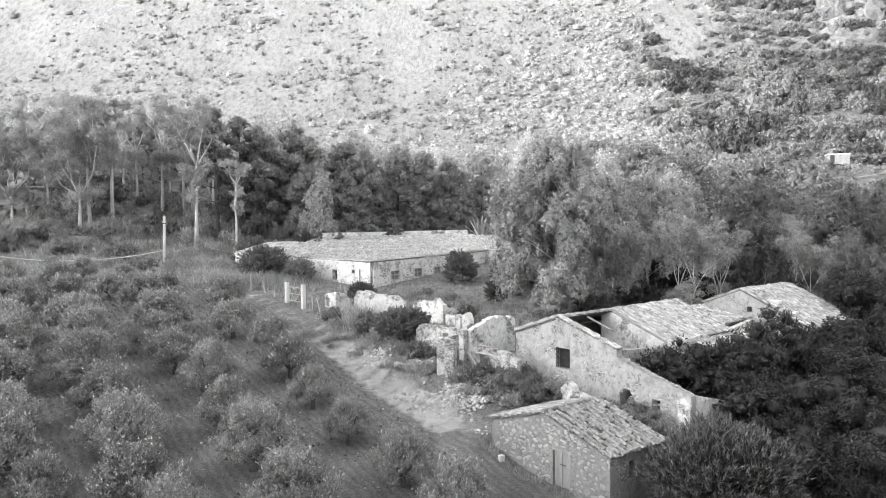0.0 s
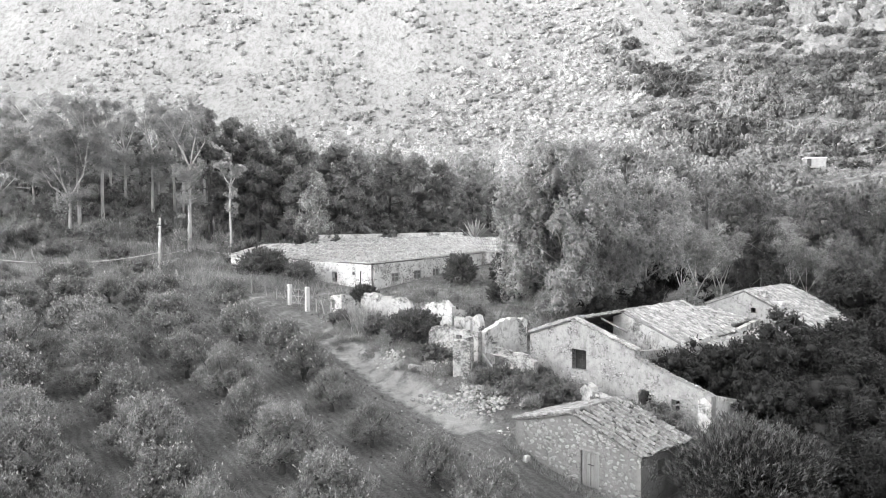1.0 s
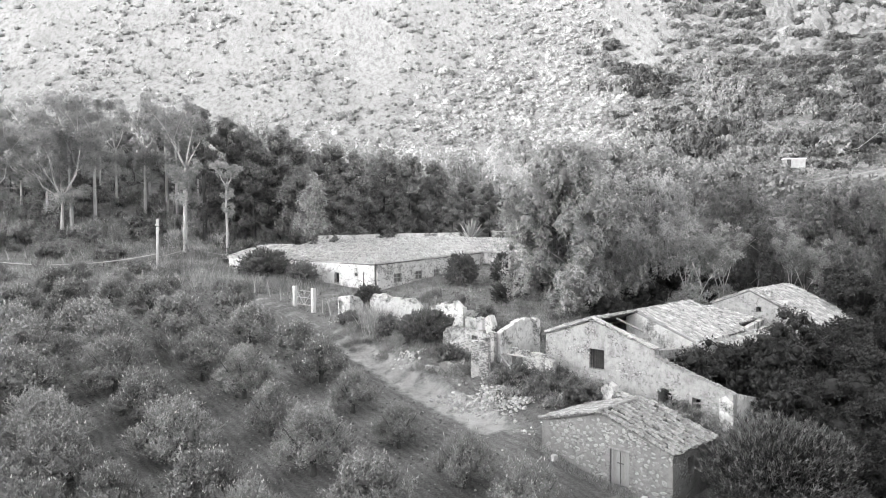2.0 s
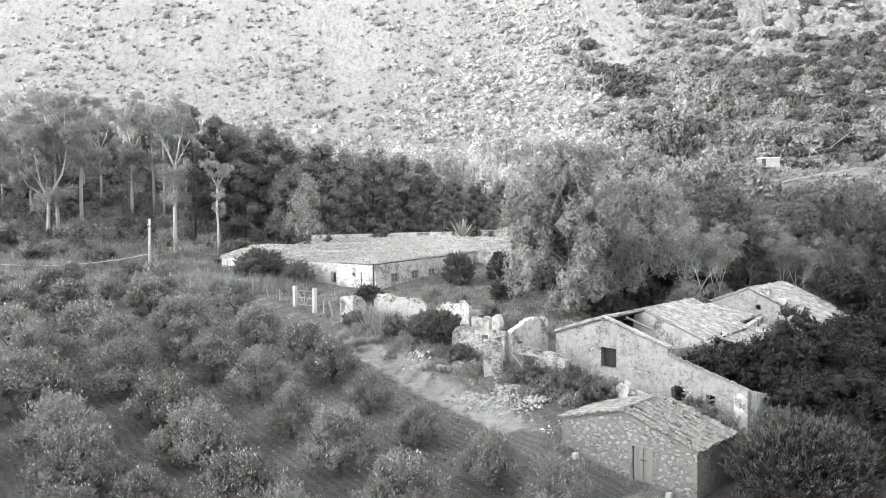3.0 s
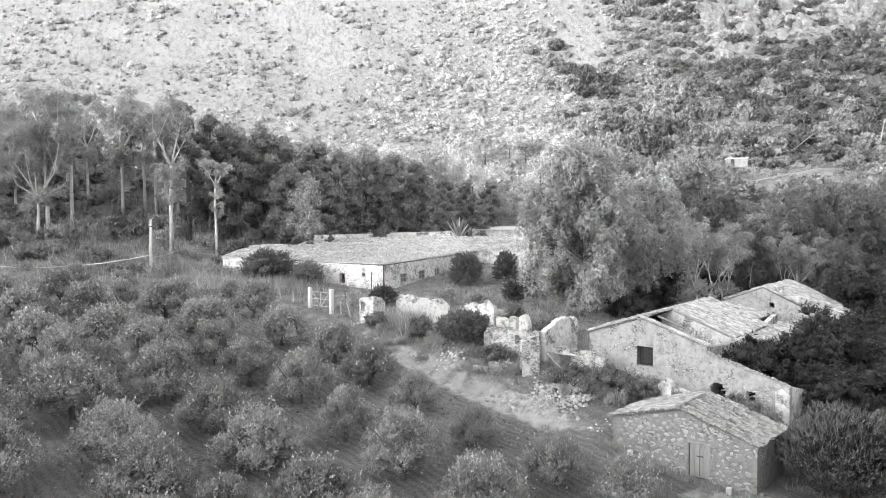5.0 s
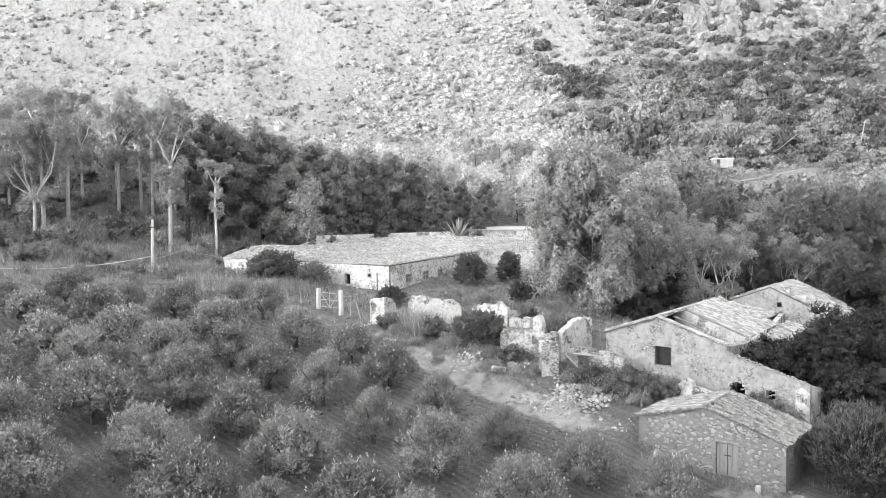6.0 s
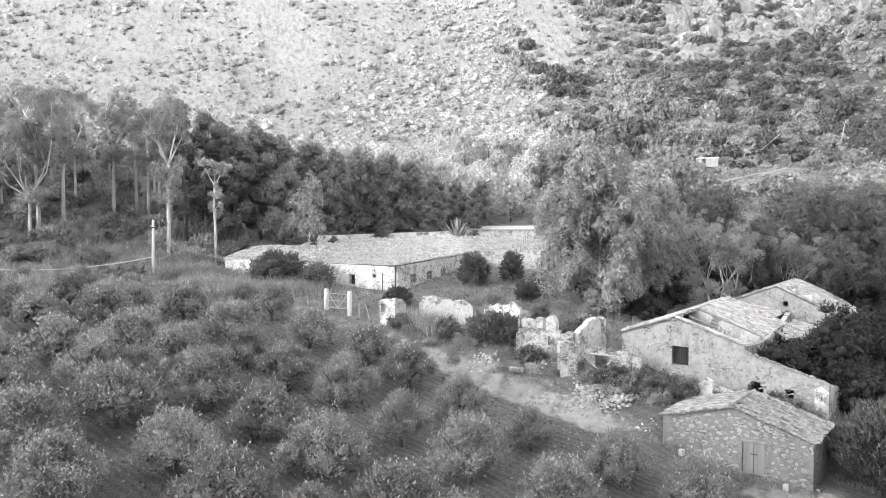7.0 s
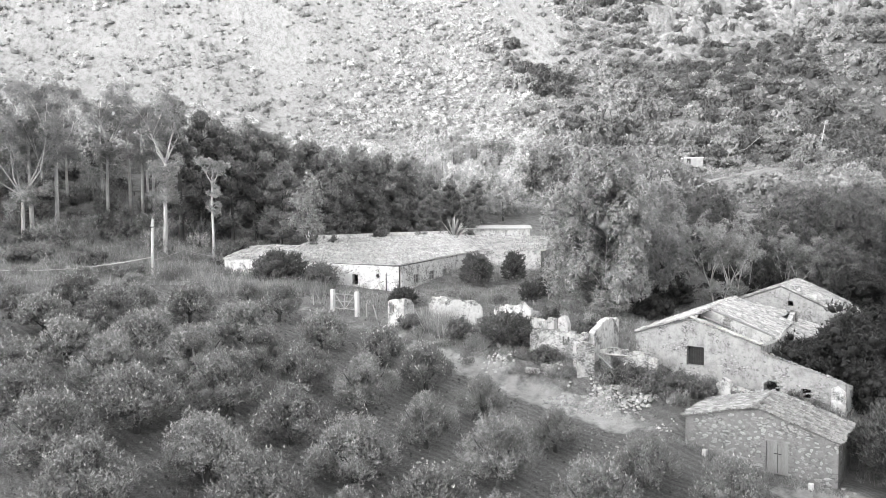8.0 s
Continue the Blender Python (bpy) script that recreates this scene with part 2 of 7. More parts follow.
HUT_WALL = plaster_material("rubble_wall_mortar", 0.25, 0.36, 0.45, 0.12, 0.6)
STONE = plain_material("field_stone", 0.4, 0.4, 5, 0.9, 30, 0.02, (1, 1, 1), 0.24)
RUBBLE = plain_material("pale_rubble", 0.54, 0.3, 3, 0.9, 25, 0.02, (1, 1, 1), 0.3)
OLD_PLASTER = plaster_material("weathered_plaster", 0.41, 0.33, 0.42, 0.26, 0.75)
WHITE_PLASTER = plaster_material("whitewashed_plaster", 0.7, 0.3, 0.43, 0.22, 0.6)
STONE_PLASTER = plaster_material("thin_plaster_over_rubble", 0.56, 0.36, 0.5, 0.2, 0.8)
WING_PLASTER = plaster_material("flaking_whitewash", 0.82, 0.55, 0.44, 0.08, 0.45)
HUT_TILE = plain_material("lichened_clay_tile", 0.37, 0.5, 1.6, 0.88, 14, 0.015, (1, 1, 1), 0.3)
ROOF_PATCH = plaster_material("patched_roof_mortar", 0.56, 0.4, 0.42, 0.25, 0.6)
FAR_WALL = plain_material("grey_far_wall", 0.27, 0.25, 1.5)
TILE = plain_material("pale_clay_tile", 0.52, 0.5, 1.2, 0.85, 14, 0.015, (1, 1, 1), 0.3)
LIMED_TILE = plain_material("limewashed_clay_tile", 0.5, 0.45, 1.2, 0.85, 14, 0.015, (1, 1, 1), 0.24)
DECK = plain_material("roof_mortar", 0.22, 0.5, 2.5, 0.95, 18, 0.02)
OLD_WOOD = plain_material("grey_weathered_wood", 0.34, 0.35, 2, 0.85, 30, 0.01, (1, 1, 0.12))
PALE_WOOD = plain_material("bleached_timber", 0.55, 0.25, 2, 0.85, 30, 0.01, (1, 1, 0.12))
WHITE_PAINT = plain_material("chalky_white_paint", 0.75, 0.15, 3, 0.8, 20, 0.008)
SHUTTER = plain_material("grey_shutter_paint", 0.26, 0.3, 4, 0.8, 30, 0.005)
IRON = plain_material("rusty_iron", 0.08, 0.4, 6, 0.75, 40, 0.004)
CONCRETE = plain_material("pale_concrete", 0.62, 0.2, 2, 0.85, 25, 0.01)
# near-black that paints the unlit inside of openings
INSIDE = plain_material("unlit_inside", 0.06, 0.3, 2, 0.95, 15, 0.01)
ROCK = plain_material("limestone", 0.2, 0.5, 0.25, 0.92, 1.6, 0.3)


# ---- helpers for meshes ----
def mesh_from(name, verts, faces, mat, smooth=False):
    me = bpy.data.meshes.new(name)
    me.from_pydata([tuple(v) for v in verts], [], [tuple(f) for f in faces])
    me.materials.append(mat)
    if smooth:
        me.polygons.foreach_set("use_smooth", [True] * len(me.polygons))
    me.update()
    return me


def leaf_mesh(name, v, mat):
    """A mesh of loose leaf blades; v has the shape (n, 3, 3)."""
    n = len(v)
    me = bpy.data.meshes.new(name)
    me.vertices.add(3 * n)
    me.vertices.foreach_set("co", np.ascontiguousarray(v, np.float32).ravel())
    me.loops.add(3 * n)
    me.loops.foreach_set("vertex_index", np.arange(3 * n, dtype=np.int32))
    me.polygons.add(n)
    me.polygons.foreach_set("loop_start", np.arange(0, 3 * n, 3, dtype=np.int32))
    me.materials.append(mat)
    me.update(calc_edges=True)
    return me


def part(name, me, parent, label=""):
    ob = new(name, me)
    ob.parent = parent
    if label:
        ob["label"] = label
    return ob


def thing(name, label, category, group="", kind="", at=(0, 0, 0), me=None):
    ob = new(name, me)
    ob.location = at
    return tagged(ob, label, category, group, kind)


def box(sx, sy, sz, m=None, bevel=0.01):
    """A bevelled box as (verts, faces), standing on z 0, centred in x and y."""
    bm = bmesh.new()
    bmesh.ops.create_cube(bm, size=1)
    bmesh.ops.transform(bm, matrix=Matrix.Translation((0, 0, sz / 2)) @ Matrix.Diagonal((sx, sy, sz, 1)), verts=bm.verts)
    if bevel:
        bmesh.ops.bevel(bm, geom=list(bm.edges), offset=bevel, segments=1, affect="EDGES")
    if m is not None:
        bmesh.ops.transform(bm, matrix=m, verts=bm.verts)
    return bm


def bm_mesh(name, bm, mat):
    me = bpy.data.meshes.new(name)
    bm.to_mesh(me)
    bm.free()
    me.materials.append(mat)
    return me


def merged(name, pieces, mat, smooth=False):
    """Joins several (verts, faces) pairs into one mesh."""
    vs, fs = [], []
    for v, f in pieces:
        k = len(vs)
        vs.extend(v)
        fs.extend([tuple(i + k for i in q) for q in f])
    return mesh_from(name, vs, fs, mat, smooth)


def tube(points, radii, seg=7):
    """A bent, tapered tube along the points, as (verts, faces)."""
    vs, fs = [], []
    pts = [Vector(p) for p in points]
    for i, p in enumerate(pts):
        d = (pts[min(i + 1, len(pts) - 1)] - pts[max(i - 1, 0)]).normalized()
        a = d.cross(Vector((0.31, 0.95, 0.05))).normalized()
        b = d.cross(a)
        for k in range(seg):
            w = 2 * math.pi * k / seg
            vs.append(p + (a * math.cos(w) + b * math.sin(w)) * radii[i])
    for i in range(len(pts) - 1):
        for k in range(seg):
            k2 = (k + 1) % seg
            fs.append((i * seg + k, i * seg + k2, (i + 1) * seg + k2, (i + 1) * seg + k))
    fs.append(tuple(range(seg - 1, -1, -1)))
    fs.append(tuple((len(pts) - 1) * seg + k for k in range(seg)))
    return vs, fs


def unit(a):
    return a / np.maximum(np.linalg.norm(a, axis=-1, keepdims=True), 1e-6)


def leaf_blades(pos, direc, length, width, r, face=None):
    """Pointed leaf blades at pos along direc."""
    n = len(pos)
    d = unit(direc)
    if face is None:
        side = unit(np.cross(d, r.normal(size=(n, 3))))
    else:
        d = unit(d - face * np.sum(d * face, axis=1, keepdims=True) * 0.8)
        side = unit(np.cross(d, face))
    ln = (length * r.uniform(0.6, 1.25, (n, 1)))
    wd = (width * r.uniform(0.7, 1.2, (n, 1))) / 2
    return np.stack((pos - side * wd, pos + side * wd, pos + d * ln), axis=1)


def clump_leaves(r, centres, radii, per, length, width, out=0.6, up=0.3, droop=0.0, core=None, flat=1.0, wild=0.4):
    """Leaves round clump centres: thick at the clumps' outsides, pointing out and up, or hanging."""
    vs = []
    mid = np.mean(centres, axis=0) if core is None else np.asarray(core)
    for c, rad in zip(centres, radii):
        k = max(4, int(per))
        d = unit(r.normal(size=(k, 3)))
        rr = rad * r.uniform(0.12, 1.0, (k, 1)) ** 0.3
        p = c + d * rr * np.array((1, 1, flat))
        outward = unit(p - mid)
        direc = out * outward + 0.5 * d + np.array((0, 0, up - droop)) + 0.45 * r.normal(size=(k, 3))
        face = unit(d + 0.4 * outward + np.array((0, 0, 0.2)) + wild * r.normal(size=(k, 3)))
        vs.append(leaf_blades(p, direc, length, width, r, face))
    return np.concatenate(vs)


def sprays(r, centres, radii, count, each, reach, length, width, out=0.6, up=0.6, thick=0.3, squash=1.0, root=(0.4, 0.85)):
    """Leafy twigs over clumps: each twig stands out of (up > 0) or hangs from (up < 0) its clump. Returns (body, tips)."""
    cen, rad = np.repeat(np.asarray(centres), count, axis=0), np.repeat(np.asarray(radii), count)[:, None]
    k = len(cen)
    d = unit(r.normal(size=(k, 3)))
    base = cen + d * rad * r.uniform(*root, (k, 1)) * np.array((1, 1, squash))
    axis = unit(d * out + np.array((0, 0, up)) + 0.24 * r.normal(size=(k, 3)))
    ln = reach * rad * r.uniform(0.6, 1.2, (k, 1))
    body, tips = [], []
    for q in range(each):
        t = (q + 0.5) / each
        side = unit(r.normal(size=(k, 3)))
        pos = base + axis * ln * t + side * ln * thick * (1 - 0.7 * t)
        face = unit(side + 0.6 * d + 0.3 * r.normal(size=(k, 3)))
        (tips if t > 0.7 else body).append(leaf_blades(pos, axis * (0.5 + 0.8 * t) + side * 0.7, length, width, r, face))
    return np.concatenate(body), np.concatenate(tips)


def lobed(r, centres, radii, dense, length, width, tall=1.1, up=0.2, wild=0.4, low=-0.55, deep=0.5):
    """Leaves laid over rounded lobes, facing out of them, so that each lobe is lit as a body. dense: leaves for a lobe of one metre."""
    radii = np.asarray(radii, float)
    count = np.maximum(6, (dense * radii ** 2)).astype(int)
    cen, rad = np.repeat(np.asarray(centres, float), count, axis=0), np.repeat(radii, count)[:, None]
    k = len(cen)
    d = unit(r.normal(size=(k, 3)))
    d[:, 2] = np.where(d[:, 2] < low, -d[:, 2], d[:, 2])
    shape = np.array((1, 1, tall))
    pos = cen + d * rad * r.uniform(deep, 1.14, (k, 1)) * shape
    out = unit(d / shape)
    face = unit(out + wild * r.normal(size=(k, 3)))
    return leaf_blades(pos, 0.6 * unit(r.normal(size=(k, 3))) + 0.45 * out + np.array((0, 0, up)), length, width, r, face)


def boughs(r, centres, radii, each, size=(0.36, 0.54), tall=1.1, low=-0.35, reach=0.72):
    """Small lobes over the outsides of big ones. Returns (centres, radii)."""
    cen, rad = [], []
    for c, b in zip(centres, radii):
        for k in range(each):
            z = 1 - (k + 0.5) * (1 - low) / each
            w = k * 2.39996 + r.uniform(0, 1.2)
            q = math.sqrt(max(0.0, 1 - z * z))
            d = np.array((math.cos(w) * q, math.sin(w) * q, z * tall)) + 0.12 * r.normal(size=3)
            cen.append(np.asarray(c) + d * b * reach * r.uniform(0.85, 1.15))
            rad.append(b * r.uniform(*size))
    return np.array(cen), np.array(rad)


def ico(sub):
    bm = bmesh.new()
    bmesh.ops.create_icosphere(bm, subdivisions=sub, radius=1.0)
    bm.verts.index_update()
    vs = np.array([tuple(v.co) for v in bm.verts])
    fs = np.array([[v.index for v in f.verts] for f in bm.faces])
    bm.free()
    return vs, fs


ICO = {k: ico(k) for k in (1, 2, 3)}


def leaf_mass(r, centres, radii, squash=1.0, share=0.8, sub=2, ragged=0.16):
    """Rounded lumps of close-set inner foliage behind the outer leaves, as (verts, triangles)."""
    vs, fs = ICO[sub]
    vv, ff = [], []
    for k, (c, rad) in enumerate(zip(centres, radii)):
        a, b = r.uniform(0, 6.28, 2)
        rot = np.array(((math.cos(a), -math.sin(a), 0), (math.sin(a), math.cos(a), 0), (0, 0, 1)))
        t = vs @ rot.T
        lump = 1 + ragged * np.sin(t[:, 0:1] * 4.1 + a) * np.cos(t[:, 1:2] * 3.7 + b) + ragged * 0.8 * np.sin(t[:, 2:3] * 5.0 + a) + ragged * 0.6 * r.normal(size=(len(t), 1))
        vv.append(t * lump * rad * share * np.array((1, 1, squash)) + np.asarray(c))
        ff.append(fs + k * len(vs))
    return np.concatenate(vv), np.concatenate(ff)


def foliage_mesh(name, leaves, masses, mat, inner=None):
    """Loose leaf blades and the close-set inner leaves behind them in one mesh."""
    n = 3 * len(leaves)
    vs, fs = [leaves.reshape(-1, 3)], [np.arange(n).reshape(-1, 3)]
    at = n
    for v, f in masses:
        vs.append(v)
        fs.append(f + at)
        at += len(v)
    vs, fs = np.concatenate(vs), np.concatenate(fs)
    me = bpy.data.meshes.new(name)
    me.vertices.add(len(vs))
    me.vertices.foreach_set("co", np.ascontiguousarray(vs, np.float32).ravel())
    me.loops.add(3 * len(fs))
    me.loops.foreach_set("vertex_index", np.ascontiguousarray(fs, np.int32).ravel())
    me.polygons.add(len(fs))
    me.polygons.foreach_set("loop_start", np.arange(0, 3 * len(fs), 3, dtype=np.int32))
    me.materials.append(mat)
    # lumps take the darker copy: shade inside the crown is put into colour
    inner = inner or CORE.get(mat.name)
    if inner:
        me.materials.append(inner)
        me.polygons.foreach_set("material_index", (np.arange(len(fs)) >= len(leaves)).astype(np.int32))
    me.update(calc_edges=True)
    return me


def dome_clumps(r, n, rx, ry, rz, z0, low=-0.25, shell=0.55):
    """Clump centres in a rounded crown."""
    out = []
    while len(out) < n:
        d = unit(r.normal(size=3))
        if d[2] < low:
            continue
        out.append(np.array((rx, ry, rz)) * d * r.uniform(shell, 1.0) * (1 + 0.16 * r.normal()) + np.array((0, 0, z0)))
    return np.array(out)


def wall_mesh(name, p0, p1, thick, top, base, mat, openings=(), rough=0.03, cell=0.3, seed=1):
    """A wall from p0 to p1 (x, y) with the height outline top (pairs of distance and z) down to base, holes through it, uneven faces.
    openings: (from, to, bottom, top) along the wall."""
    r = np.random.default_rng(seed)
    p0, p1 = np.array(p0, float), np.array(p1, float)
    length = float(np.linalg.norm(p1 - p0))
    d = (p1 - p0) / length
    nrm = np.array((d[1], -d[0]))
    ts, tz = [a for a, _ in top], [b for _, b in top]
    zmin, zmax = base, max(tz)

    def lines(lo, hi, extra):
        vals = sorted({lo, hi, *[e for e in extra if lo < e < hi]})
        res = []
        for a, b in zip(vals, vals[1:]):
            k = max(1, int(round((b - a) / cell)))
            res += [a + (b - a) * i / k for i in range(k)]
        return res + [hi]

    sl = lines(0.0, length, [q for o in openings for q in o[:2]] + [t for t in ts])
    zl = lines(zmin, zmax, [q for o in openings for q in o[2:]])
    ns, nz = len(sl) - 1, len(zl) - 1
    tops = [float(np.interp(s, ts, tz)) for s in sl]
    keep = set()
    for i in range(ns):
        sm = (sl[i] + sl[i + 1]) / 2
        tm = max(tops[i], tops[i + 1])
        for j in range(nz):
            zm = (zl[j] + zl[j + 1]) / 2
            if zl[j] >= tm - 0.02:
                continue
            if any(a < sm < b and e < zm < f for a, b, e, f in openings):
                continue
            keep.add((i, j))
    verts, index, faces = [], {}, []

    def vert(i, j, side):
        key = (i, j, side)
        if key not in index:
            z = min(zl[j], tops[i])
            q = p0 + d * sl[i] + nrm * (thick / 2 * (1 if side == 0 else -1) + rough * r.normal())
            index[key] = len(verts)
            verts.append((q[0], q[1], z + (rough * 0.4 * r.normal() if 0 < j < nz else 0)))
        return index[key]

    for i, j in keep:
        faces.append((vert(i, j, 0), vert(i + 1, j, 0), vert(i + 1, j + 1, 0), vert(i, j + 1, 0)))
        faces.append((vert(i, j, 1), vert(i, j + 1, 1), vert(i + 1, j + 1, 1), vert(i + 1, j, 1)))
        for di, dj, a, b in ((-1, 0, (i, j), (i, j + 1)), (1, 0, (i + 1, j), (i + 1, j + 1)), (0, -1, (i, j), (i + 1, j)), (0, 1, (i, j + 1), (i + 1, j + 1))):
            if (i + di, j + dj) not in keep:
                faces.append((vert(*a, 0), vert(*b, 0), vert(*b, 1), vert(*a, 1)))
    me = mesh_from(name, verts, faces, mat)
    bm = bmesh.new()
    bm.from_mesh(me)
    bmesh.ops.remove_doubles(bm, verts=bm.verts, dist=0.004)
    bmesh.ops.recalc_face_normals(bm, faces=bm.faces)
    bm.to_mesh(me)
    bm.free()
    return me


TILE_ARC = [(math.cos(a), math.sin(a)) for a in (math.pi, 0.75 * math.pi, 0.5 * math.pi, 0.25 * math.pi, 0)]


def tile_frames(a, b, c, d, wide, long, r, missing=0.0, wild=1.0):
    """Places of barrel tiles on a roof slope: a, b along the eave, d, c along the ridge above them. Yields (centre, across, up the slope, normal)."""
    a, b, c, d = (np.array(q, float) for q in (a, b, c, d))
    cols = max(1, int(np.linalg.norm(b - a) / wide))
    rows = max(1, int(np.linalg.norm((d + c) / 2 - (a + b) / 2) / long))
    for i in range(cols):
        sag, slip, shift = r.normal() * 0.012 * wild, r.uniform(-0.4, 0.4), r.normal() * 0.02 * wild
        for j in range(rows):
            if r.random() < missing:
                continue
            s, t = (i + 0.5) / cols, min(0.99, max(0.02, (j + 0.5 + slip + 0.06 * wild * r.normal()) / rows))
            p = (a * (1 - s) + b * s) * (1 - t) + (d * (1 - s) + c * s) * t
            x = unit((b - a) * (1 - t) + (c - d) * t)
            y = unit((d - a) * (1 - s) + (c - b) * s)
            y = unit(y + x * r.normal() * 0.06 * wild)
            p = p + x * shift * wide
            n = np.cross(x, y)
            n = n if n[2] > 0 else -n
            yield p + n * (0.02 + sag + abs(r.normal()) * 0.014 * wild), x, y, n, wide, long * r.uniform(0.85, 1.15)


def tiles_mesh(name, frames, mat):
    vs, fs = [], []
    for p, x, y, n, w, l in frames:
        k = len(vs)
        for e, (rad, lift) in ((-0.56, (0.40, 0.014)), (0.56, (0.32, 0.0))):
            for cx, cz in TILE_ARC:
                vs.append(p + x * cx * w * rad + y * e * l + n * (cz * w * 0.58 + lift))
        fs += [(k + q, k + q + 1, k + 6 + q, k + 5 + q) for q in range(4)]
        fs.append((k, k + 1, k + 2, k + 3, k + 4))
    return mesh_from(name, vs, fs, mat)


def slab_mesh(name, a, b, c, d, thick, mat, wave=0.0, seed=3):
    """A roof deck under the tiles, thickness hanging below the given corners."""
    r = np.random.default_rng(seed)
    a, b, c, d = (np.array(q, float) for q in (a, b, c, d))
    ni = max(2, int(np.linalg.norm(b - a) / 0.6))
    nj = max(2, int(np.linalg.norm(d - a) / 0.6))
    vs, fs = [], []
    for dz in (0, -thick):
        for i in range(ni + 1):
            for j in range(nj + 1):
                s, t = i / ni, j / nj
                p = (a * (1 - s) + b * s) * (1 - t) + (d * (1 - s) + c * s) * t
                p = p + np.array((0, 0, dz + wave * r.normal()))
                vs.append(p)
    m = (ni + 1) * (nj + 1)
    q = lambda i, j, k: k * m + i * (nj + 1) + j
    for i in range(ni):
        for j in range(nj):
            fs.append((q(i, j, 0), q(i + 1, j, 0), q(i + 1, j + 1, 0), q(i, j + 1, 0)))
            fs.append((q(i, j, 1), q(i, j + 1, 1), q(i + 1, j + 1, 1), q(i + 1, j, 1)))
    for i in range(ni):
        fs += [(q(i, 0, 0), q(i, 0, 1), q(i + 1, 0, 1), q(i + 1, 0, 0)), (q(i, nj, 0), q(i + 1, nj, 0), q(i + 1, nj, 1), q(i, nj, 1))]
    for j in range(nj):
        fs += [(q(0, j, 0), q(0, j + 1, 0), q(0, j + 1, 1), q(0, j, 1)), (q(ni, j, 0), q(ni, j, 1), q(ni, j + 1, 1), q(ni, j + 1, 0))]
    return mesh_from(name, vs, fs, mat)


def stone_shape(r, sx, sy, sz, sub=1):
    """A lumpy stone as (verts, faces)."""
    bm = bmesh.new()
    bmesh.ops.create_icosphere(bm, subdivisions=sub, radius=0.5)
    vs = [(v.co.x * sx * r.uniform(0.72, 1.22), v.co.y * sy * r.uniform(0.78, 1.2), v.co.z * sz * r.uniform(0.72, 1.22)) for v in bm.verts]
    fs = [tuple(v.index for v in f.verts) for f in bm.faces]
    bm.free()
    return vs, fs


def house(u, v, z=None):
    """A place in the farmhouse's own axes: u along its front to the near right, v back."""
    x, y = O2[0] + u * UX + v * VX, O2[1] + u * UY + v * VY
    return (x, y) if z is None else (x, y, z)


def at_ground(x, y, dz=0.0):
    return (x, y, ground_at(x, y) + dz)


# ---- ground ----
TRACK = [(-19.5, 79.5), (-17.6, 76.8), (-12.7, 70.2), (-9.4, 64.6), (-6.2, 59.0), (-3.9, 54.9), (-1.2, 51.0), (0.6, 48.2), (2.3, 44.5), (4.2, 41.6), (6.2, 39.2), (9.5, 35.0), (14.0, 29.0)]


def track_distance(x, y):
    best = np.full(np.shape(x), 1e9)
    for (ax, ay), (bx, by) in zip(TRACK, TRACK[1:]):
        dx, dy = bx - ax, by - ay
        t = np.clip(((x - ax) * dx + (y - ay) * dy) / (dx * dx + dy * dy), 0, 1)
        best = np.minimum(best, np.hypot(x - ax - t * dx, y - ay - t * dy))
    return best


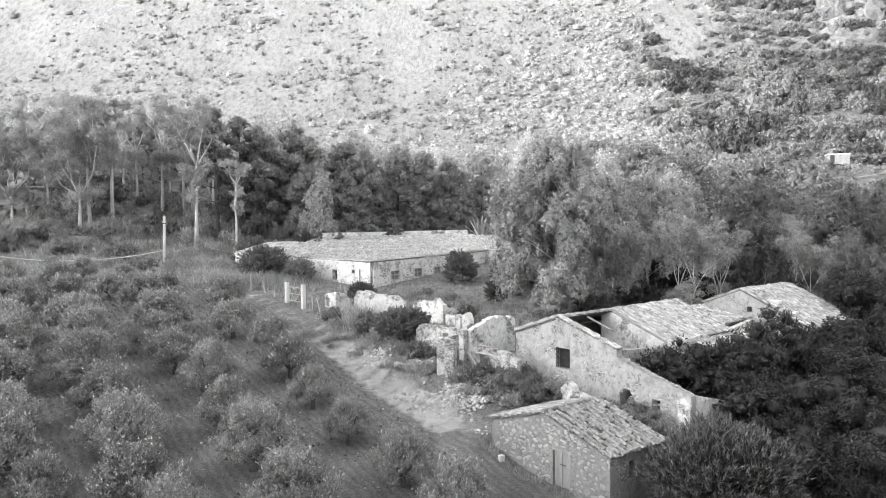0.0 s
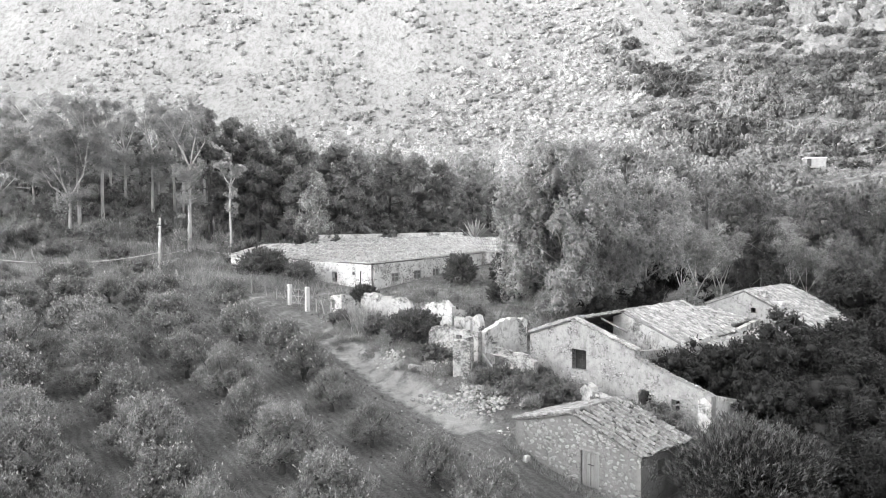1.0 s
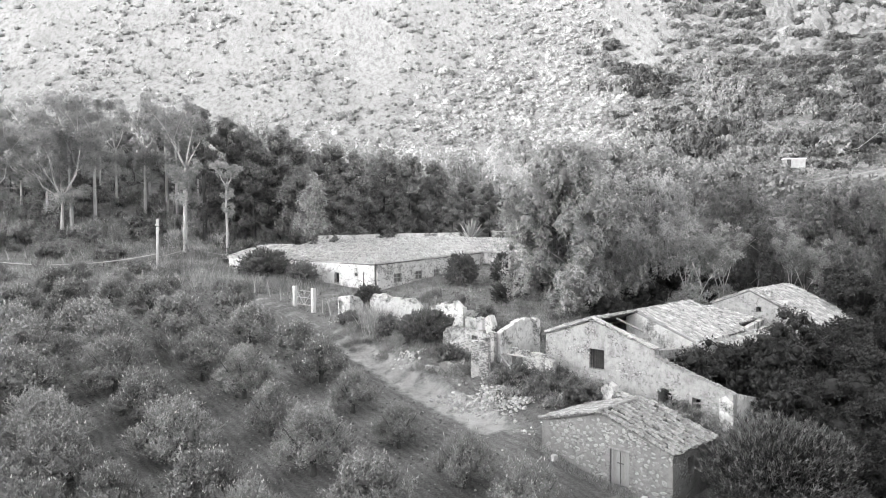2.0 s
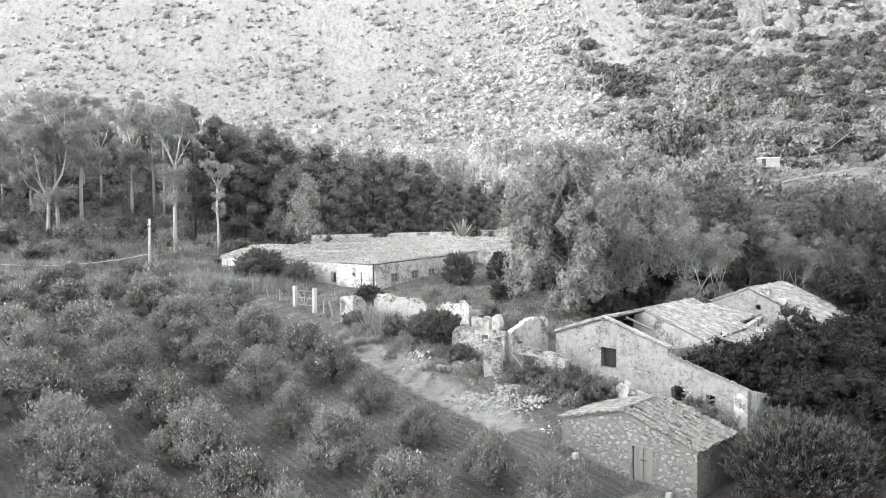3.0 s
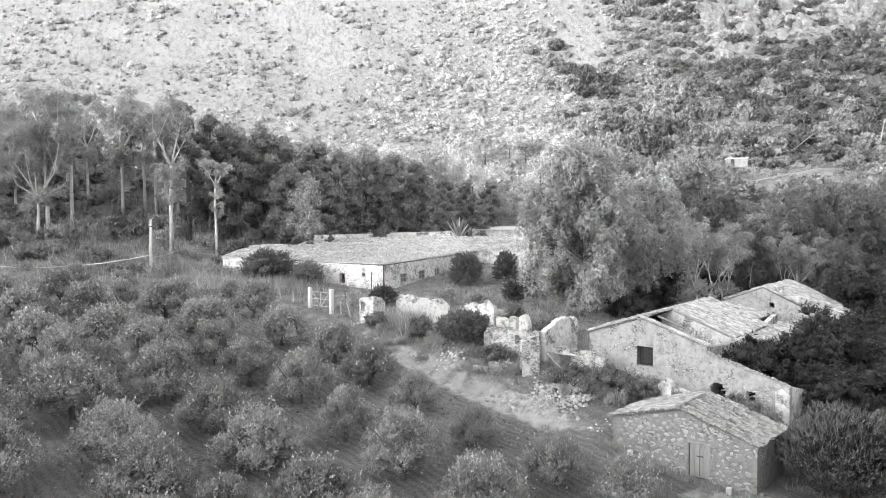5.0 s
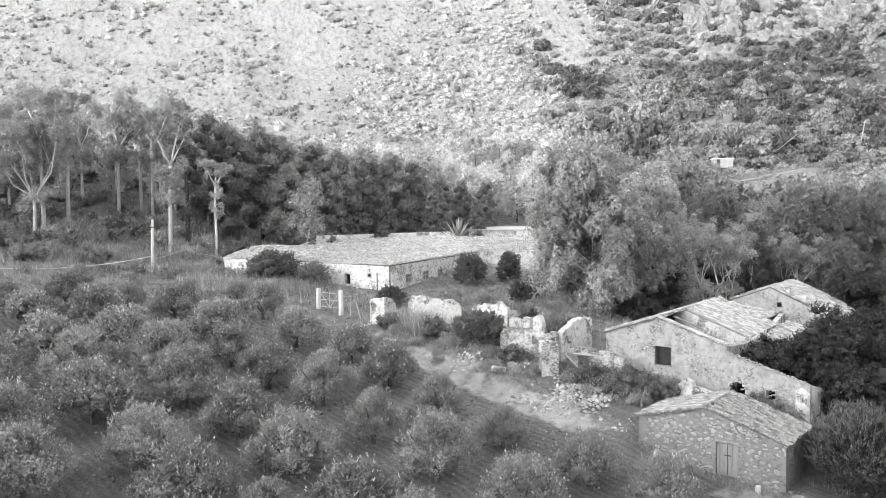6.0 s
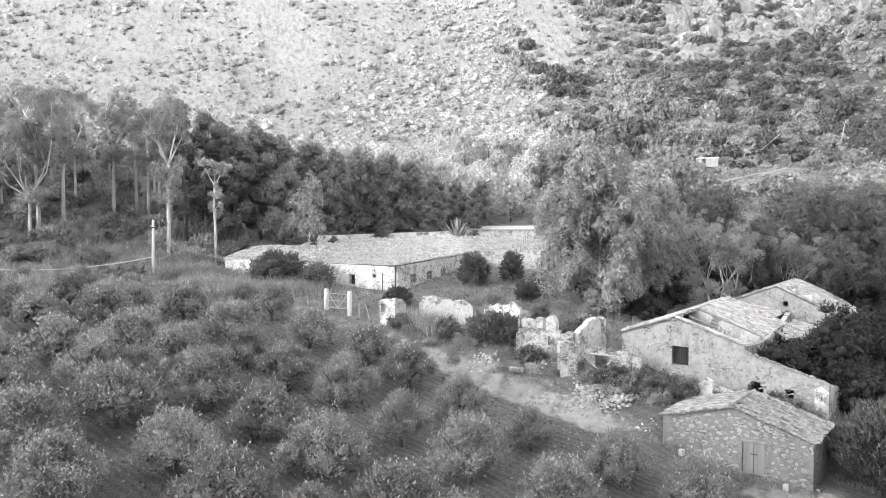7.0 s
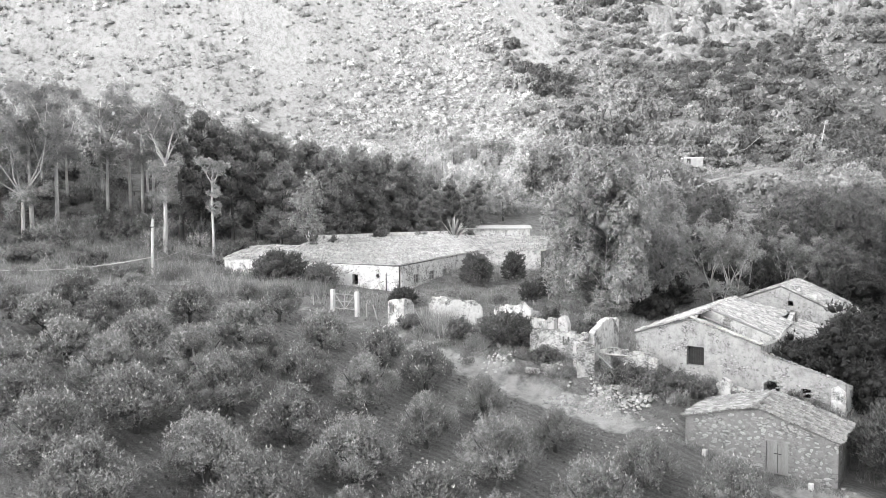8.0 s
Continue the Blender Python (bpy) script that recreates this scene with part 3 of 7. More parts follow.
def build_ground():
    def span(*runs):
        vals = [runs[0][0]]
        for lo, hi, step in runs:
            k = max(1, int(round((hi - lo) / step)))
            vals += [lo + (hi - lo) * (i + 1) / k for i in range(k)]
        return np.array(vals)

    xs = span((-900, -300, 60), (-300, -130, 10), (-130, -56, 2.5), (-56, 36, 0.9), (36, 150, 2.5), (150, 300, 10), (300, 900, 60))
    ys = span((-600, -100, 25), (-100, 24, 6), (24, 100, 0.9), (100, 290, 2.2), (290, 420, 10), (420, 1500, 90))
    X, Y = np.meshgrid(xs, ys, indexing="ij")
    Z = height(X, Y)
    for i in range(len(xs)):
        for j in range(len(ys)):
            Z[i, j] += bumps(xs[i], ys[j])
    nx, ny = len(xs), len(ys)
    idx = np.arange(nx * ny).reshape(nx, ny)
    f = np.stack((idx[:-1, :-1], idx[1:, :-1], idx[1:, 1:], idx[:-1, 1:]), axis=-1).reshape(-1, 4)
    me = mesh_from("ground", np.stack((X, Y, Z), axis=-1).reshape(-1, 3), f, GROUND, True)
    d = track_distance(X, Y)
    u = (X - O2[0]) * UX + (Y - O2[1]) * UY
    v = (X - O2[0]) * VX + (Y - O2[1]) * VY
    east = sstep(-2, 1.5, (X + 17.6) * 0.80 + (Y - 76.8) * 0.60 - 1.2)
    masks = {
        "track": np.maximum.reduce((sstep(2.3, 0.5, d) * (1 - 0.9 * sstep(49, 46, Y) * sstep(38.5, 41.5, Y)) * (1 - 0.5 * sstep(62, 68, Y)) * (1 - 0.35 * sstep(0.45, 0.1, d)), 0.85 * sstep(2.2, 0.4, np.hypot((X - 6.4) / 1.3, (Y - 79.5) / 2.6)), 0.95 * sstep(1.5, 0.4, np.hypot((X + 0.4) / 1.6, (Y - 50.4) / 2.2)))),
        "weeds": np.clip(np.maximum(east, sstep(84, 92, Y)), 0, 1) * (1 - 0.2 * sstep(101, 108, Y) * sstep(-22, -28, X)),
        "mountain": sstep(128, 150, Y),
        "scrub": sstep(66, 96, np.array([[thick_side(a, b) if b > 140 else 0.0 for b in ys] for a in xs])) * sstep(150, 162, Y) * 0.85 * (1 - 0.8 * sstep(1.25, 0.7, np.hypot((X - 107) / 13, (Y - 204) / 7.5))) * (1 - 0.9 * sstep(12, 4, np.abs(Y - np.interp(X, (62, 90, 117, 150), (144, 162, 173, 177)))) * sstep(74, 84, X)),
        "rock": sstep(75, 100, X) * sstep(232, 245, Y),
    }
    for key, val in masks.items():
        a = me.attributes.new(key, "FLOAT", "POINT")
        a.data.foreach_set("value", np.ascontiguousarray(val, np.float32).ravel())
    ob = new("ground", me)
    tagged(ob, "tilled orchard soil rising to a dry grassy mountainside", "ground", kind="structure")


build_ground()


# ---- the small stone hut ----
HUT = (2.94, 45.49)


def hut_at(u, v, z=None):
    x, y = HUT[0] + u * UX + v * VX, HUT[1] + u * UY + v * VY
    return (x, y) if z is None else (x, y, z)


def build_hut():
    root = thing("stone_hut", "small rubble stone hut with a tiled gable roof", "hut", at=hut_at(4.5, 2.2, 0.0))
    inv = Matrix.Translation(root.location).inverted()

    def put(name, me, label="", parent=None):
        me.transform(inv)
        return part(name, me, parent or root, label)

    T = 0.5
    gable = [(0, 2.75), (4.4, 3.9), (9.1, 2.45)]
    put("front_wall", wall_mesh("front_wall", hut_at(0, T / 2), hut_at(9.1, T / 2), T, gable, -1.2, HUT_WALL, [(5.05, 6.33, -1.2, 2.0)], 0.012, 0.25, 11), "rubble stone wall with a plank door")
    put("back_wall", wall_mesh("back_wall", hut_at(0, 4.4), hut_at(9.1, 4.4), T, gable, -1.2, HUT_WALL, (), 0.012, 0.35, 12))
    put("side_wall", wall_mesh("side_wall", hut_at(T / 2, T + 0.003), hut_at(T / 2, 4.147), T, [(0, 2.72), (4, 2.72)], -1.2, HUT_WALL, (), 0.012, 0.35, 13))
    put("side_wall", wall_mesh("side_wall", hut_at(9.1 - T / 2, T + 0.003), hut_at(9.1 - T / 2, 4.147), T, [(0, 2.42), (4, 2.42)], -1.2, HUT_WALL, [(1.1, 1.75, 1.0, 2.0)], 0.012, 0.3, 14))
    # roof
    le, re, ri = -0.15, 9.25, 4.4
    f, b = -0.14, 4.72
    zl, zr, zt = 2.80, 2.52, 4.02
    left = (hut_at(le, b, zl), hut_at(le, f, zl), hut_at(ri, f, zt), hut_at(ri, b, zt))
    right = (hut_at(re, f, zr), hut_at(re, b, zr), hut_at(ri, b, zt), hut_at(ri, f, zt))
    r = np.random.default_rng(21)
    for k, q in (("left", left), ("right", right)):
        slope = put("roof_slope", slab_mesh("roof_slope", *q, 0.1, DECK, 0.012))
        if k == "left":
            put("roof_tiles", tiles_mesh("roof_tiles", tile_frames(*q, 0.21, 0.36, r, 0.02, 1.2), HUT_TILE))["kind"] = "stuff"
        else:
            LATER.append(("tile", list(tile_frames(*q, 0.21, 0.37, r, 0.03, 3.0)), root))
    ridge = []
    for i in range(12):
        a, c = hut_at(ri, f + 0.41 * i - 0.05, zt + 0.07), hut_at(ri, f + 0.41 * i + 0.4, zt + 0.09 + 0.02 * r.random())
        ridge.append(tube([a, c], [0.13, 0.11], 8))
    put("ridge_tiles", merged("ridge_tiles", ridge, HUT_TILE))
    for i in range(16):
        for k, (u0, z0) in enumerate(((le + 4.4 * i / 16, zl + (zt - zl) * i / 16), (ri + 4.8 * i / 16, zt - (zt - zr) * i / 16))):
            if k and i % 2:
                continue
            s = stone_shape(r, 0.32, 0.26, 0.2)
            p = hut_at(u0, b - 0.1 * r.random(), z0 + 0.12)
            put("verge_stone", mesh_from("verge_stone", [(x + p[0], y + p[1], z + p[2]) for x, y, z in s[0]], s[1], STONE))
    # door of planks
    door = put("door", wall_mesh("door", hut_at(5.06, 0.16), hut_at(6.32, 0.16), 0.05, [(0, 1.98), (1.26, 1.98)], -0.05, OLD_WOOD, (), 0.001, 1.0, 5), "grey weathered two-leaf plank door")
    for i in range(8):
        u0 = 5.075 + i * 0.156
        me = bm_mesh("plank", box(0.146, 0.03, 1.93, Matrix.Translation(hut_at(u0 + 0.073, 0.115, 0.0)) @ Matrix.Rotation(math.atan2(UY, UX), 4, "Z"), 0.006), OLD_WOOD)
        me.transform(inv)
        part("plank", me, door)
    for u0, z0, w, h in ((5.5, 1.22, 0.42, 0.05), (5.69, 0.05, 0.035, 1.85)):
        me = bm_mesh("bar", box(w, 0.03, h, Matrix.Translation(hut_at(u0 + w / 2, 0.085, z0)) @ Matrix.Rotation(math.atan2(UY, UX), 4, "Z"), 0.004), IRON)
        me.transform(inv)
        part("door_bolt", me, door, "dark iron bolt")
    for u0, w, z0, h in ((4.93, 1.52, 1.99, 0.14),):
        put("lintel", bm_mesh("lintel", box(w, 0.22, h, Matrix.Translation(hut_at(u0 + w / 2, 0.1, z0)) @ Matrix.Rotation(math.atan2(UY, UX), 4, "Z"), 0.02), OLD_WOOD))
    # stones of the front
    spots = []
    rows = 16
    for j in range(rows):
        z = -0.15 + j * 0.255
        u = 0.2 + 0.2 * r.random()
        while u < 8.6:
            w = min(r.uniform(0.24, 0.62), 8.95 - u)
            uc = u + w / 2
            zc = z + r.uniform(-0.11, 0.11)
            top = float(np.interp(uc, (0, 4.4, 9.1), (2.75, 3.9, 2.45)))
            low = float(np.interp(uc, (0, 5, 9.1), (1.1, 0.1, -0.2)))
            if low < zc < top - 0.22 and not (4.85 < uc + w / 2 and uc - w / 2 < 6.5 and zc < 2.25) and r.random() < 0.94:
                spots.append((hut_at(uc, 0.012, zc), w * r.uniform(0.7, 1.1), r.uniform(0.13, 0.36), r.uniform(-0.4, 0.4)))
            u += w + r.uniform(0.01, 0.1)
    LATER.append(("stone", spots, root))
    return root


LATER = []
HUT_ROOT = build_hut()


def white_block(x, y, turn):
    me = bm_mesh("white_block", box(0.34, 0.3, 0.4, Matrix.Rotation(turn, 4, "Z"), 0.03), WHITE_PAINT)
    thing("white_block", "small white painted block on the ground by the hut", "block", "white blocks by the hut", at=at_ground(x, y, -0.02), me=me)


white_block(3.35, 43.9, 0.5)
white_block(7.25, 39.0, 0.8)


# ---- the farmhouse ----
def build_farmhouse():
    root = thing("farmhouse", "abandoned plastered farmhouse with broken tiled roofs", "house", at=house(4.5, 8, 2.5))
    inv = Matrix.Translation(root.location).inverted()
    r = np.random.default_rng(31)

    def put(name, me, label="", parent=None):
        me.transform(inv)
        return part(name, me, parent or root, label)

    T = 0.55
    base = 1.0
    put("front_wall", wall_mesh("front_wall", house(0, T / 2), house(9.45, T / 2), T,
        [(0, 6.45), (4.3, 7.85), (9.45, 6.3)], base, OLD_PLASTER, [(4.05, 5.35, 4.36, 5.82)], 0.012, 0.3, 41), "weathered plaster gable wall with a barred window")
    put("side_wall", wall_mesh("side_wall", house(T / 2, T + 0.003), house(T / 2, 15.3), T, [(0, 6.42), (15, 6.42)], base, WHITE_PLASTER, (), 0.012, 0.5, 42))
    put("side_wall", wall_mesh("side_wall", house(9.45 - T / 2, T + 0.003), house(9.45 - T / 2, 6.0), T, [(0, 6.25), (3, 6.0), (6, 5.9)], base, OLD_PLASTER, (), 0.012, 0.5, 43))
    put("cross_wall", wall_mesh("cross_wall", house(3.2, 6.2), house(9.2, 6.2), 0.45, [(0, 7.5), (0.9, 7.85), (1.6, 7.6), (6, 6.05)], base, WHITE_PLASTER, (), 0.012, 0.35, 44), "white inner gable wall")
    put("back_wall", wall_mesh("back_wall", house(0.3, 15.3), house(9.0, 15.3), T, [(0, 6.4), (3.4, 7.8), (8.7, 5.9)], base, OLD_PLASTER, (), 0.012, 0.5, 45))
    put("side_wall", wall_mesh("side_wall", house(9.0, 6.45), house(8.6, 15.0), T, [(0, 5.85), (9, 5.85)], base, OLD_PLASTER, (), 0.012, 0.5, 46))
    # window with bars
    # dark panel filling the opening paints the room's shade
    win = put("window", wall_mesh("window", house(4.06, 0.45), house(5.34, 0.45), 0.03, [(0, 5.81), (1.28, 5.81)], 4.37, INSIDE, (), 0.0, 2.0, 4), "barred window with a dark panel for the unlit room")
    for i in range(7):
        a, b = house(4.15 + i * 0.183, 0.12, 4.37), house(4.15 + i * 0.183, 0.12, 5.81)
        me = merged("bar", [tube([a, b], [0.016, 0.016], 5)], IRON)
        me.transform(inv)
        part("bar", me, win, "thin iron bar")
    for z in (4.7, 5.1, 5.5):
        me = merged("bar", [tube([house(4.06, 0.12, z), house(5.34, 0.12, z)], [0.014, 0.014], 5)], IRON)
        me.transform(inv)
        part("bar", me, win, "thin iron bar")
    # roofs
    zr = 7.95
    lf = (house(-0.15, 15.5, 6.5), house(-0.15, -0.12, 6.5), house(4.1, -0.12, zr), house(3.4, 15.5, zr))
    put("roof_slope", slab_mesh("roof_slope", *lf, 0.1, DECK, 0.02))
    put("roof_tiles", tiles_mesh("roof_tiles", tile_frames(*lf, 0.2, 0.32, r, 0.03, 1.6), TILE))["kind"] = "stuff"
    rt = (house(9.0, 6.3, 6.05), house(8.5, 15.5, 5.95), house(3.4, 15.5, zr), house(3.95, 6.3, zr - 0.02))
    put("roof_slope", slab_mesh("roof_slope", *rt, 0.1, DECK, 0.03))
    put("roof_tiles", tiles_mesh("roof_tiles", tile_frames(*rt, 0.2, 0.32, r, 0.06, 2.2), TILE), "slipped and broken clay tiles")["kind"] = "stuff"
    # verge of the fallen front bay
    put("verge_tiles", tiles_mesh("verge_tiles", tile_frames(house(9.5, -0.1, 6.33), house(9.5, 0.6, 6.33), house(4.3, 0.6, zr), house(4.3, -0.1, zr), 0.22, 0.38, r, 0.1, 2.0), TILE))["kind"] = "stuff"
    put("rafter", merged("rafter", [tube([house(4.2, 6.0, 7.9), house(9.1, 6.0, 6.12)], [0.09, 0.09], 6)], OLD_WOOD))
    put("rafter", merged("rafter", [tube([house(4.2, 3.2, 7.7), house(6.4, 3.4, 6.9)], [0.08, 0.07], 6)], OLD_WOOD))
    # eave parapet with fallen mortar
    put("eave_parapet", wall_mesh("eave_parapet", house(9.15, 6.2), house(7.5, 21.0), 0.4, [(0, 5.95), (4, 6.15), (9, 6.0), (14.5, 6.45), (15.0, 6.4)], 3.0, WHITE_PLASTER, (), 0.02, 0.4, 47), "white broken parapet")
    lo = (house(11.2, 9.5, 5.0), house(11.0, 19.5, 4.9), house(8.3, 19.5, 5.75), house(9.1, 9.5, 5.75))
    put("roof_slope", slab_mesh("roof_slope", *lo, 0.1, DECK, 0.03))
    put("roof_tiles", tiles_mesh("roof_tiles", tile_frames(*lo, 0.2, 0.32, r, 0.1, 2.2), TILE))["kind"] = "stuff"
    put("lean_to_wall", wall_mesh("lean_to_wall", house(11.0, 9.6), house(10.8, 19.6), 0.4, [(0, 4.9), (10, 4.8)], 1.0, OLD_PLASTER, (), 0.03, 0.5, 48))
    mid = (house(7.4, 15.6, 6.2), house(7.4, 19.7, 6.4), house(3.2, 19.7, 7.1), house(3.2, 15.6, 7.2))
    put("roof_slope", slab_mesh("roof_slope", *mid, 0.1, DECK, 0.03))
    put("roof_tiles", tiles_mesh("roof_tiles", tile_frames(*mid, 0.2, 0.32, r, 0.15, 2.5), TILE))["kind"] = "stuff"
    # long low wall with an arched door and a window
    put("yard_wall", wall_mesh("yard_wall", house(9.455, T / 2), house(15.0, T / 2), T, [(0, 5.85), (1.3, 5.35), (3.2, 4.85), (5.2, 4.35), (5.55, 4.2)], 0.2, OLD_PLASTER,
        [(0.25, 1.3, 0.2, 3.6), (0.45, 1.1, 3.6, 3.85), (2.75, 3.35, 2.85, 3.6)], 0.015, 0.25, 49), "long crumbling plastered wall with an arched doorway")
    put("corner_pier", wall_mesh("corner_pier", house(14.15, -0.07), house(15.05, -0.07), 0.13, [(0, 3.85), (0.4, 4.1), (0.9, 3.7)], 0.2, WHITE_PLASTER, (), 0.02, 0.3, 49), "white plastered corner pier")
    put("yard_side_wall", wall_mesh("yard_side_wall", house(14.75, T + 0.01), house(14.75, 6.5), 0.5, [(0, 4.2), (4, 3.2), (6.2, 2.6)], 0.2, WHITE_PLASTER, (), 0.03, 0.4, 50))
    arch = []
    for i in range(9):
        w = math.pi * i / 8
        s = stone_shape(r, 0.24, 0.2, 0.2)
        p = house(10.23 - 0.58 * math.cos(w), 0.0, 3.5 + 0.42 * math.sin(w))
        arch.append(([(x + p[0], y + p[1], z + p[2]) for x, y, z in s[0]], s[1]))
    put("arch_stones", merged("arch_stones", arch, STONE))
    return root


build_farmhouse()


def build_barn():
    root = thing("stone_barn", "plastered barn with a low tiled gable roof beside the farmhouse", "barn", at=house(8, 24, 3.0))
    inv = Matrix.Translation(root.location).inverted()
    r = np.random.default_rng(33)

    def put(name, me, label=""):
        me.transform(inv)
        return part(name, me, root, label)

    put("front_wall", wall_mesh("front_wall", house(3.0, 20.2), house(12.3, 20.2), 0.5, [(0, 7.3), (3.5, 8.65), (9.3, 6.1)], 1.5, OLD_PLASTER, [(4.15, 4.6, 6.95, 7.4)], 0.012, 0.3, 51), "weathered gable wall with one small square window")
    put("back_wall", wall_mesh("back_wall", house(3.0, 28.0), house(12.3, 28.0), 0.5, [(0, 7.3), (3.5, 8.65), (9.3, 6.1)], 1.5, OLD_PLASTER, (), 0.012, 0.5, 52))
    put("side_wall", wall_mesh("side_wall", house(12.05, 20.46), house(12.05, 27.74), 0.5, [(0, 6.1), (7.3, 6.1)], 1.5, OLD_PLASTER, (), 0.012, 0.5, 53))
    put("side_wall", wall_mesh("side_wall", house(3.25, 20.46), house(3.25, 27.74), 0.5, [(0, 7.25), (7.3, 7.25)], 1.5, WHITE_PLASTER, (), 0.012, 0.5, 54))
    rt = (house(12.6, 20.0, 6.05), house(12.6, 28.3, 6.05), house(6.5, 28.3, 8.78), house(6.5, 20.0, 8.78))
    lf = (house(2.8, 28.3, 7.3), house(2.8, 20.0, 7.3), house(6.5, 20.0, 8.78), house(6.5, 28.3, 8.78))
    for q in (rt, lf):
        put("roof_slope", slab_mesh("roof_slope", *q, 0.1, DECK, 0.02))
        put("roof_tiles", tiles_mesh("roof_tiles", tile_frames(*q, 0.2, 0.32, r, 0.06, 2.0), TILE))["kind"] = "stuff"
    for a, w, h in ((0.9, 0.9, 0.5), (2.3, 1.1, 0.35), (3.9, 0.8, 0.3)):
        put("roof_patch", bm_mesh("roof_patch", box(w, 0.5, h, Matrix.Translation(house(6.7 + a, 21.0, 8.7 - 0.448 * a)) @ Matrix.Rotation(math.atan2(UY, UX), 4, "Z"), 0.05), WHITE_PLASTER), "white mortar lump on the roof")


build_barn()


# ---- roofless ruins along the track ----
def ruin(name, label, pieces):
    """pieces: (part name, from, to, thickness, outline, base, material, openings) in the farmhouse's axes."""
    a = pieces[0][1]
    root = thing(name, label, "ruin", "roofless ruins along the track", at=at_ground(*house(*a)))
    inv = Matrix.Translation(root.location).inverted()
    for k, (pn, p, q, th, top, base, mat, ops) in enumerate(pieces):
        rj = np.random.default_rng(int(abs(p[0] * 31 + q[1] * 17)) + k)
        span = top[-1][0]
        line, at = [], 0.0
        while at < span:
            run = min(rj.uniform(0.18, 0.6), span - at)
            z0, z1 = (float(np.interp(q, [c for c, _ in top], [c for _, c in top])) for q in (at, at + run))
            off = 0.045 * rj.normal() - (0.13 if rj.random() < 0.14 else 0.0)
            line += [(at + 0.015, z0 + off), (at + run - 0.015, z1 + off + 0.02 * rj.normal())]
            at += run
        top = [(0.0, line[0][1])] + line + [(span, line[-1][1])]
        me = wall_mesh(pn, house(*p), house(*q), th, top, base, mat, ops, 0.007, 0.3, 60 + k + len(name))
        me.transform(inv)
        part(pn, me, root)
    return root


ruin("ruined_pillar", "white plastered stump of a ruined building with a small niche", [
    ("front_wall", (-23.3, -2.5), (-21.4, -2.5), 0.5, [(0, 7.7), (0.4, 7.9), (1.0, 7.85), (1.5, 7.95), (1.9, 7.9)], 4.6, WHITE_PLASTER, [(0.2, 0.75, 6.6, 7.4)]),
    ("side_wall", (-21.65, -2.24), (-21.65, -1.2), 0.5, [(0, 7.9), (0.7, 7.8), (1.05, 7.3)], 4.6, WHITE_PLASTER, ())])
ruin("ruined_wall", "broken whitewashed wall with a ragged top", [
    ("front_wall", (-19.0, -2.05), (-14.9, 0.6), 0.6, [(0, 7.85), (0.25, 8.3), (1.45, 8.4), (1.6, 8.12), (3.3, 7.98), (4.2, 7.96), (4.5, 7.75), (4.88, 7.2)], 4.4, WHITE_PLASTER, [(1.3, 2.6, 4.4, 6.35)]),
    ("cross_wall", (-18.9, -1.6), (-19.5, 0.8), 0.5, [(0, 7.6), (0.9, 7.2), (2.4, 6.2)], 4.4, WHITE_PLASTER, ())])
ruin("ruined_wall", "low whitewashed wall remnant with an eroded opening", [
    ("front_wall", (-13.7, 0.85), (-10.3, 1.5), 0.55, [(0, 7.4), (0.2, 7.68), (2.3, 7.82), (2.4, 8.02), (2.8, 7.98), (2.85, 7.62), (3.46, 7.55)], 4.2, WHITE_PLASTER, [(0.5, 1.0, 6.3, 7.15)]),
    ("cross_wall", (-10.55, 1.8), (-10.1, 3.6), 0.5, [(0, 7.3), (1.0, 7.0), (1.85, 6.2)], 4.2, WHITE_PLASTER, ())])
ruin("ruined_wall", "two small white wall stumps with a slit between", [
    ("stump", (-8.75, 1.5), (-7.9, 1.45), 0.5, [(0, 6.55), (0.3, 6.85), (0.85, 6.8)], 4.2, WHITE_PLASTER, ()),
    ("stump", (-7.5, 1.35), (-6.5, 1.25), 0.5, [(0, 6.9), (0.4, 7.15), (0.8, 7.0), (1.0, 6.4)], 4.2, WHITE_PLASTER, ()),
    ("low_wall", (-10.2, 1.6), (-8.8, 1.5), 0.4, [(0, 6.75), (1.4, 6.45)], 4.2, WHITE_PLASTER, ())])
RUIN_HOUSE = ruin("ruined_house", "roofless stone house with a gable end and a gaping doorway", [
    ("front_wall", (-7.7, -3.35), (-3.0, -2.42), 0.5, [(0, 6.35), (0.3, 6.62), (1.5, 6.6), (3.2, 6.52), (4.79, 6.45)], 3.0, STONE_PLASTER, [(2.75, 3.3, 5.4, 6.12)]),
    ("gable_wall", (-2.9, -2.15), (-2.72, 2.3), 0.5, [(0, 6.5), (0.9, 6.85), (2.0, 7.22), (3.4, 7.3), (4.1, 7.15), (4.45, 6.95)], 3.0, WHITE_PLASTER, [(0.7, 1.2, 5.45, 5.65)]),
    ("side_wall", (-7.5, -3.0), (-7.5, 0.5), 0.5, [(0, 6.4), (2, 5.8), (3.3, 5.0)], 3.0, STONE_PLASTER, ()),
    ("pier", (-2.6, -5.4), (-1.5, -4.7), 0.7, [(0, 6.1), (0.6, 6.3), (1.3, 6.0)], 2.6, STONE_PLASTER, ()),
    ("pier", (-2.85, -5.0), (-2.85, -3.4), 0.5, [(0, 6.1), (1.6, 6.25)], 2.6, STONE_PLASTER, ()),
    ("yard_wall", (-1.9, -2.6), (2.6, -2.2), 0.5, [(0, 5.4), (0.8, 5.55), (2.2, 5.4), (3.6, 5.35), (4.5, 4.9)], 2.6, STONE_PLASTER, [(0.9, 1.9, 2.6, 5.0)])])


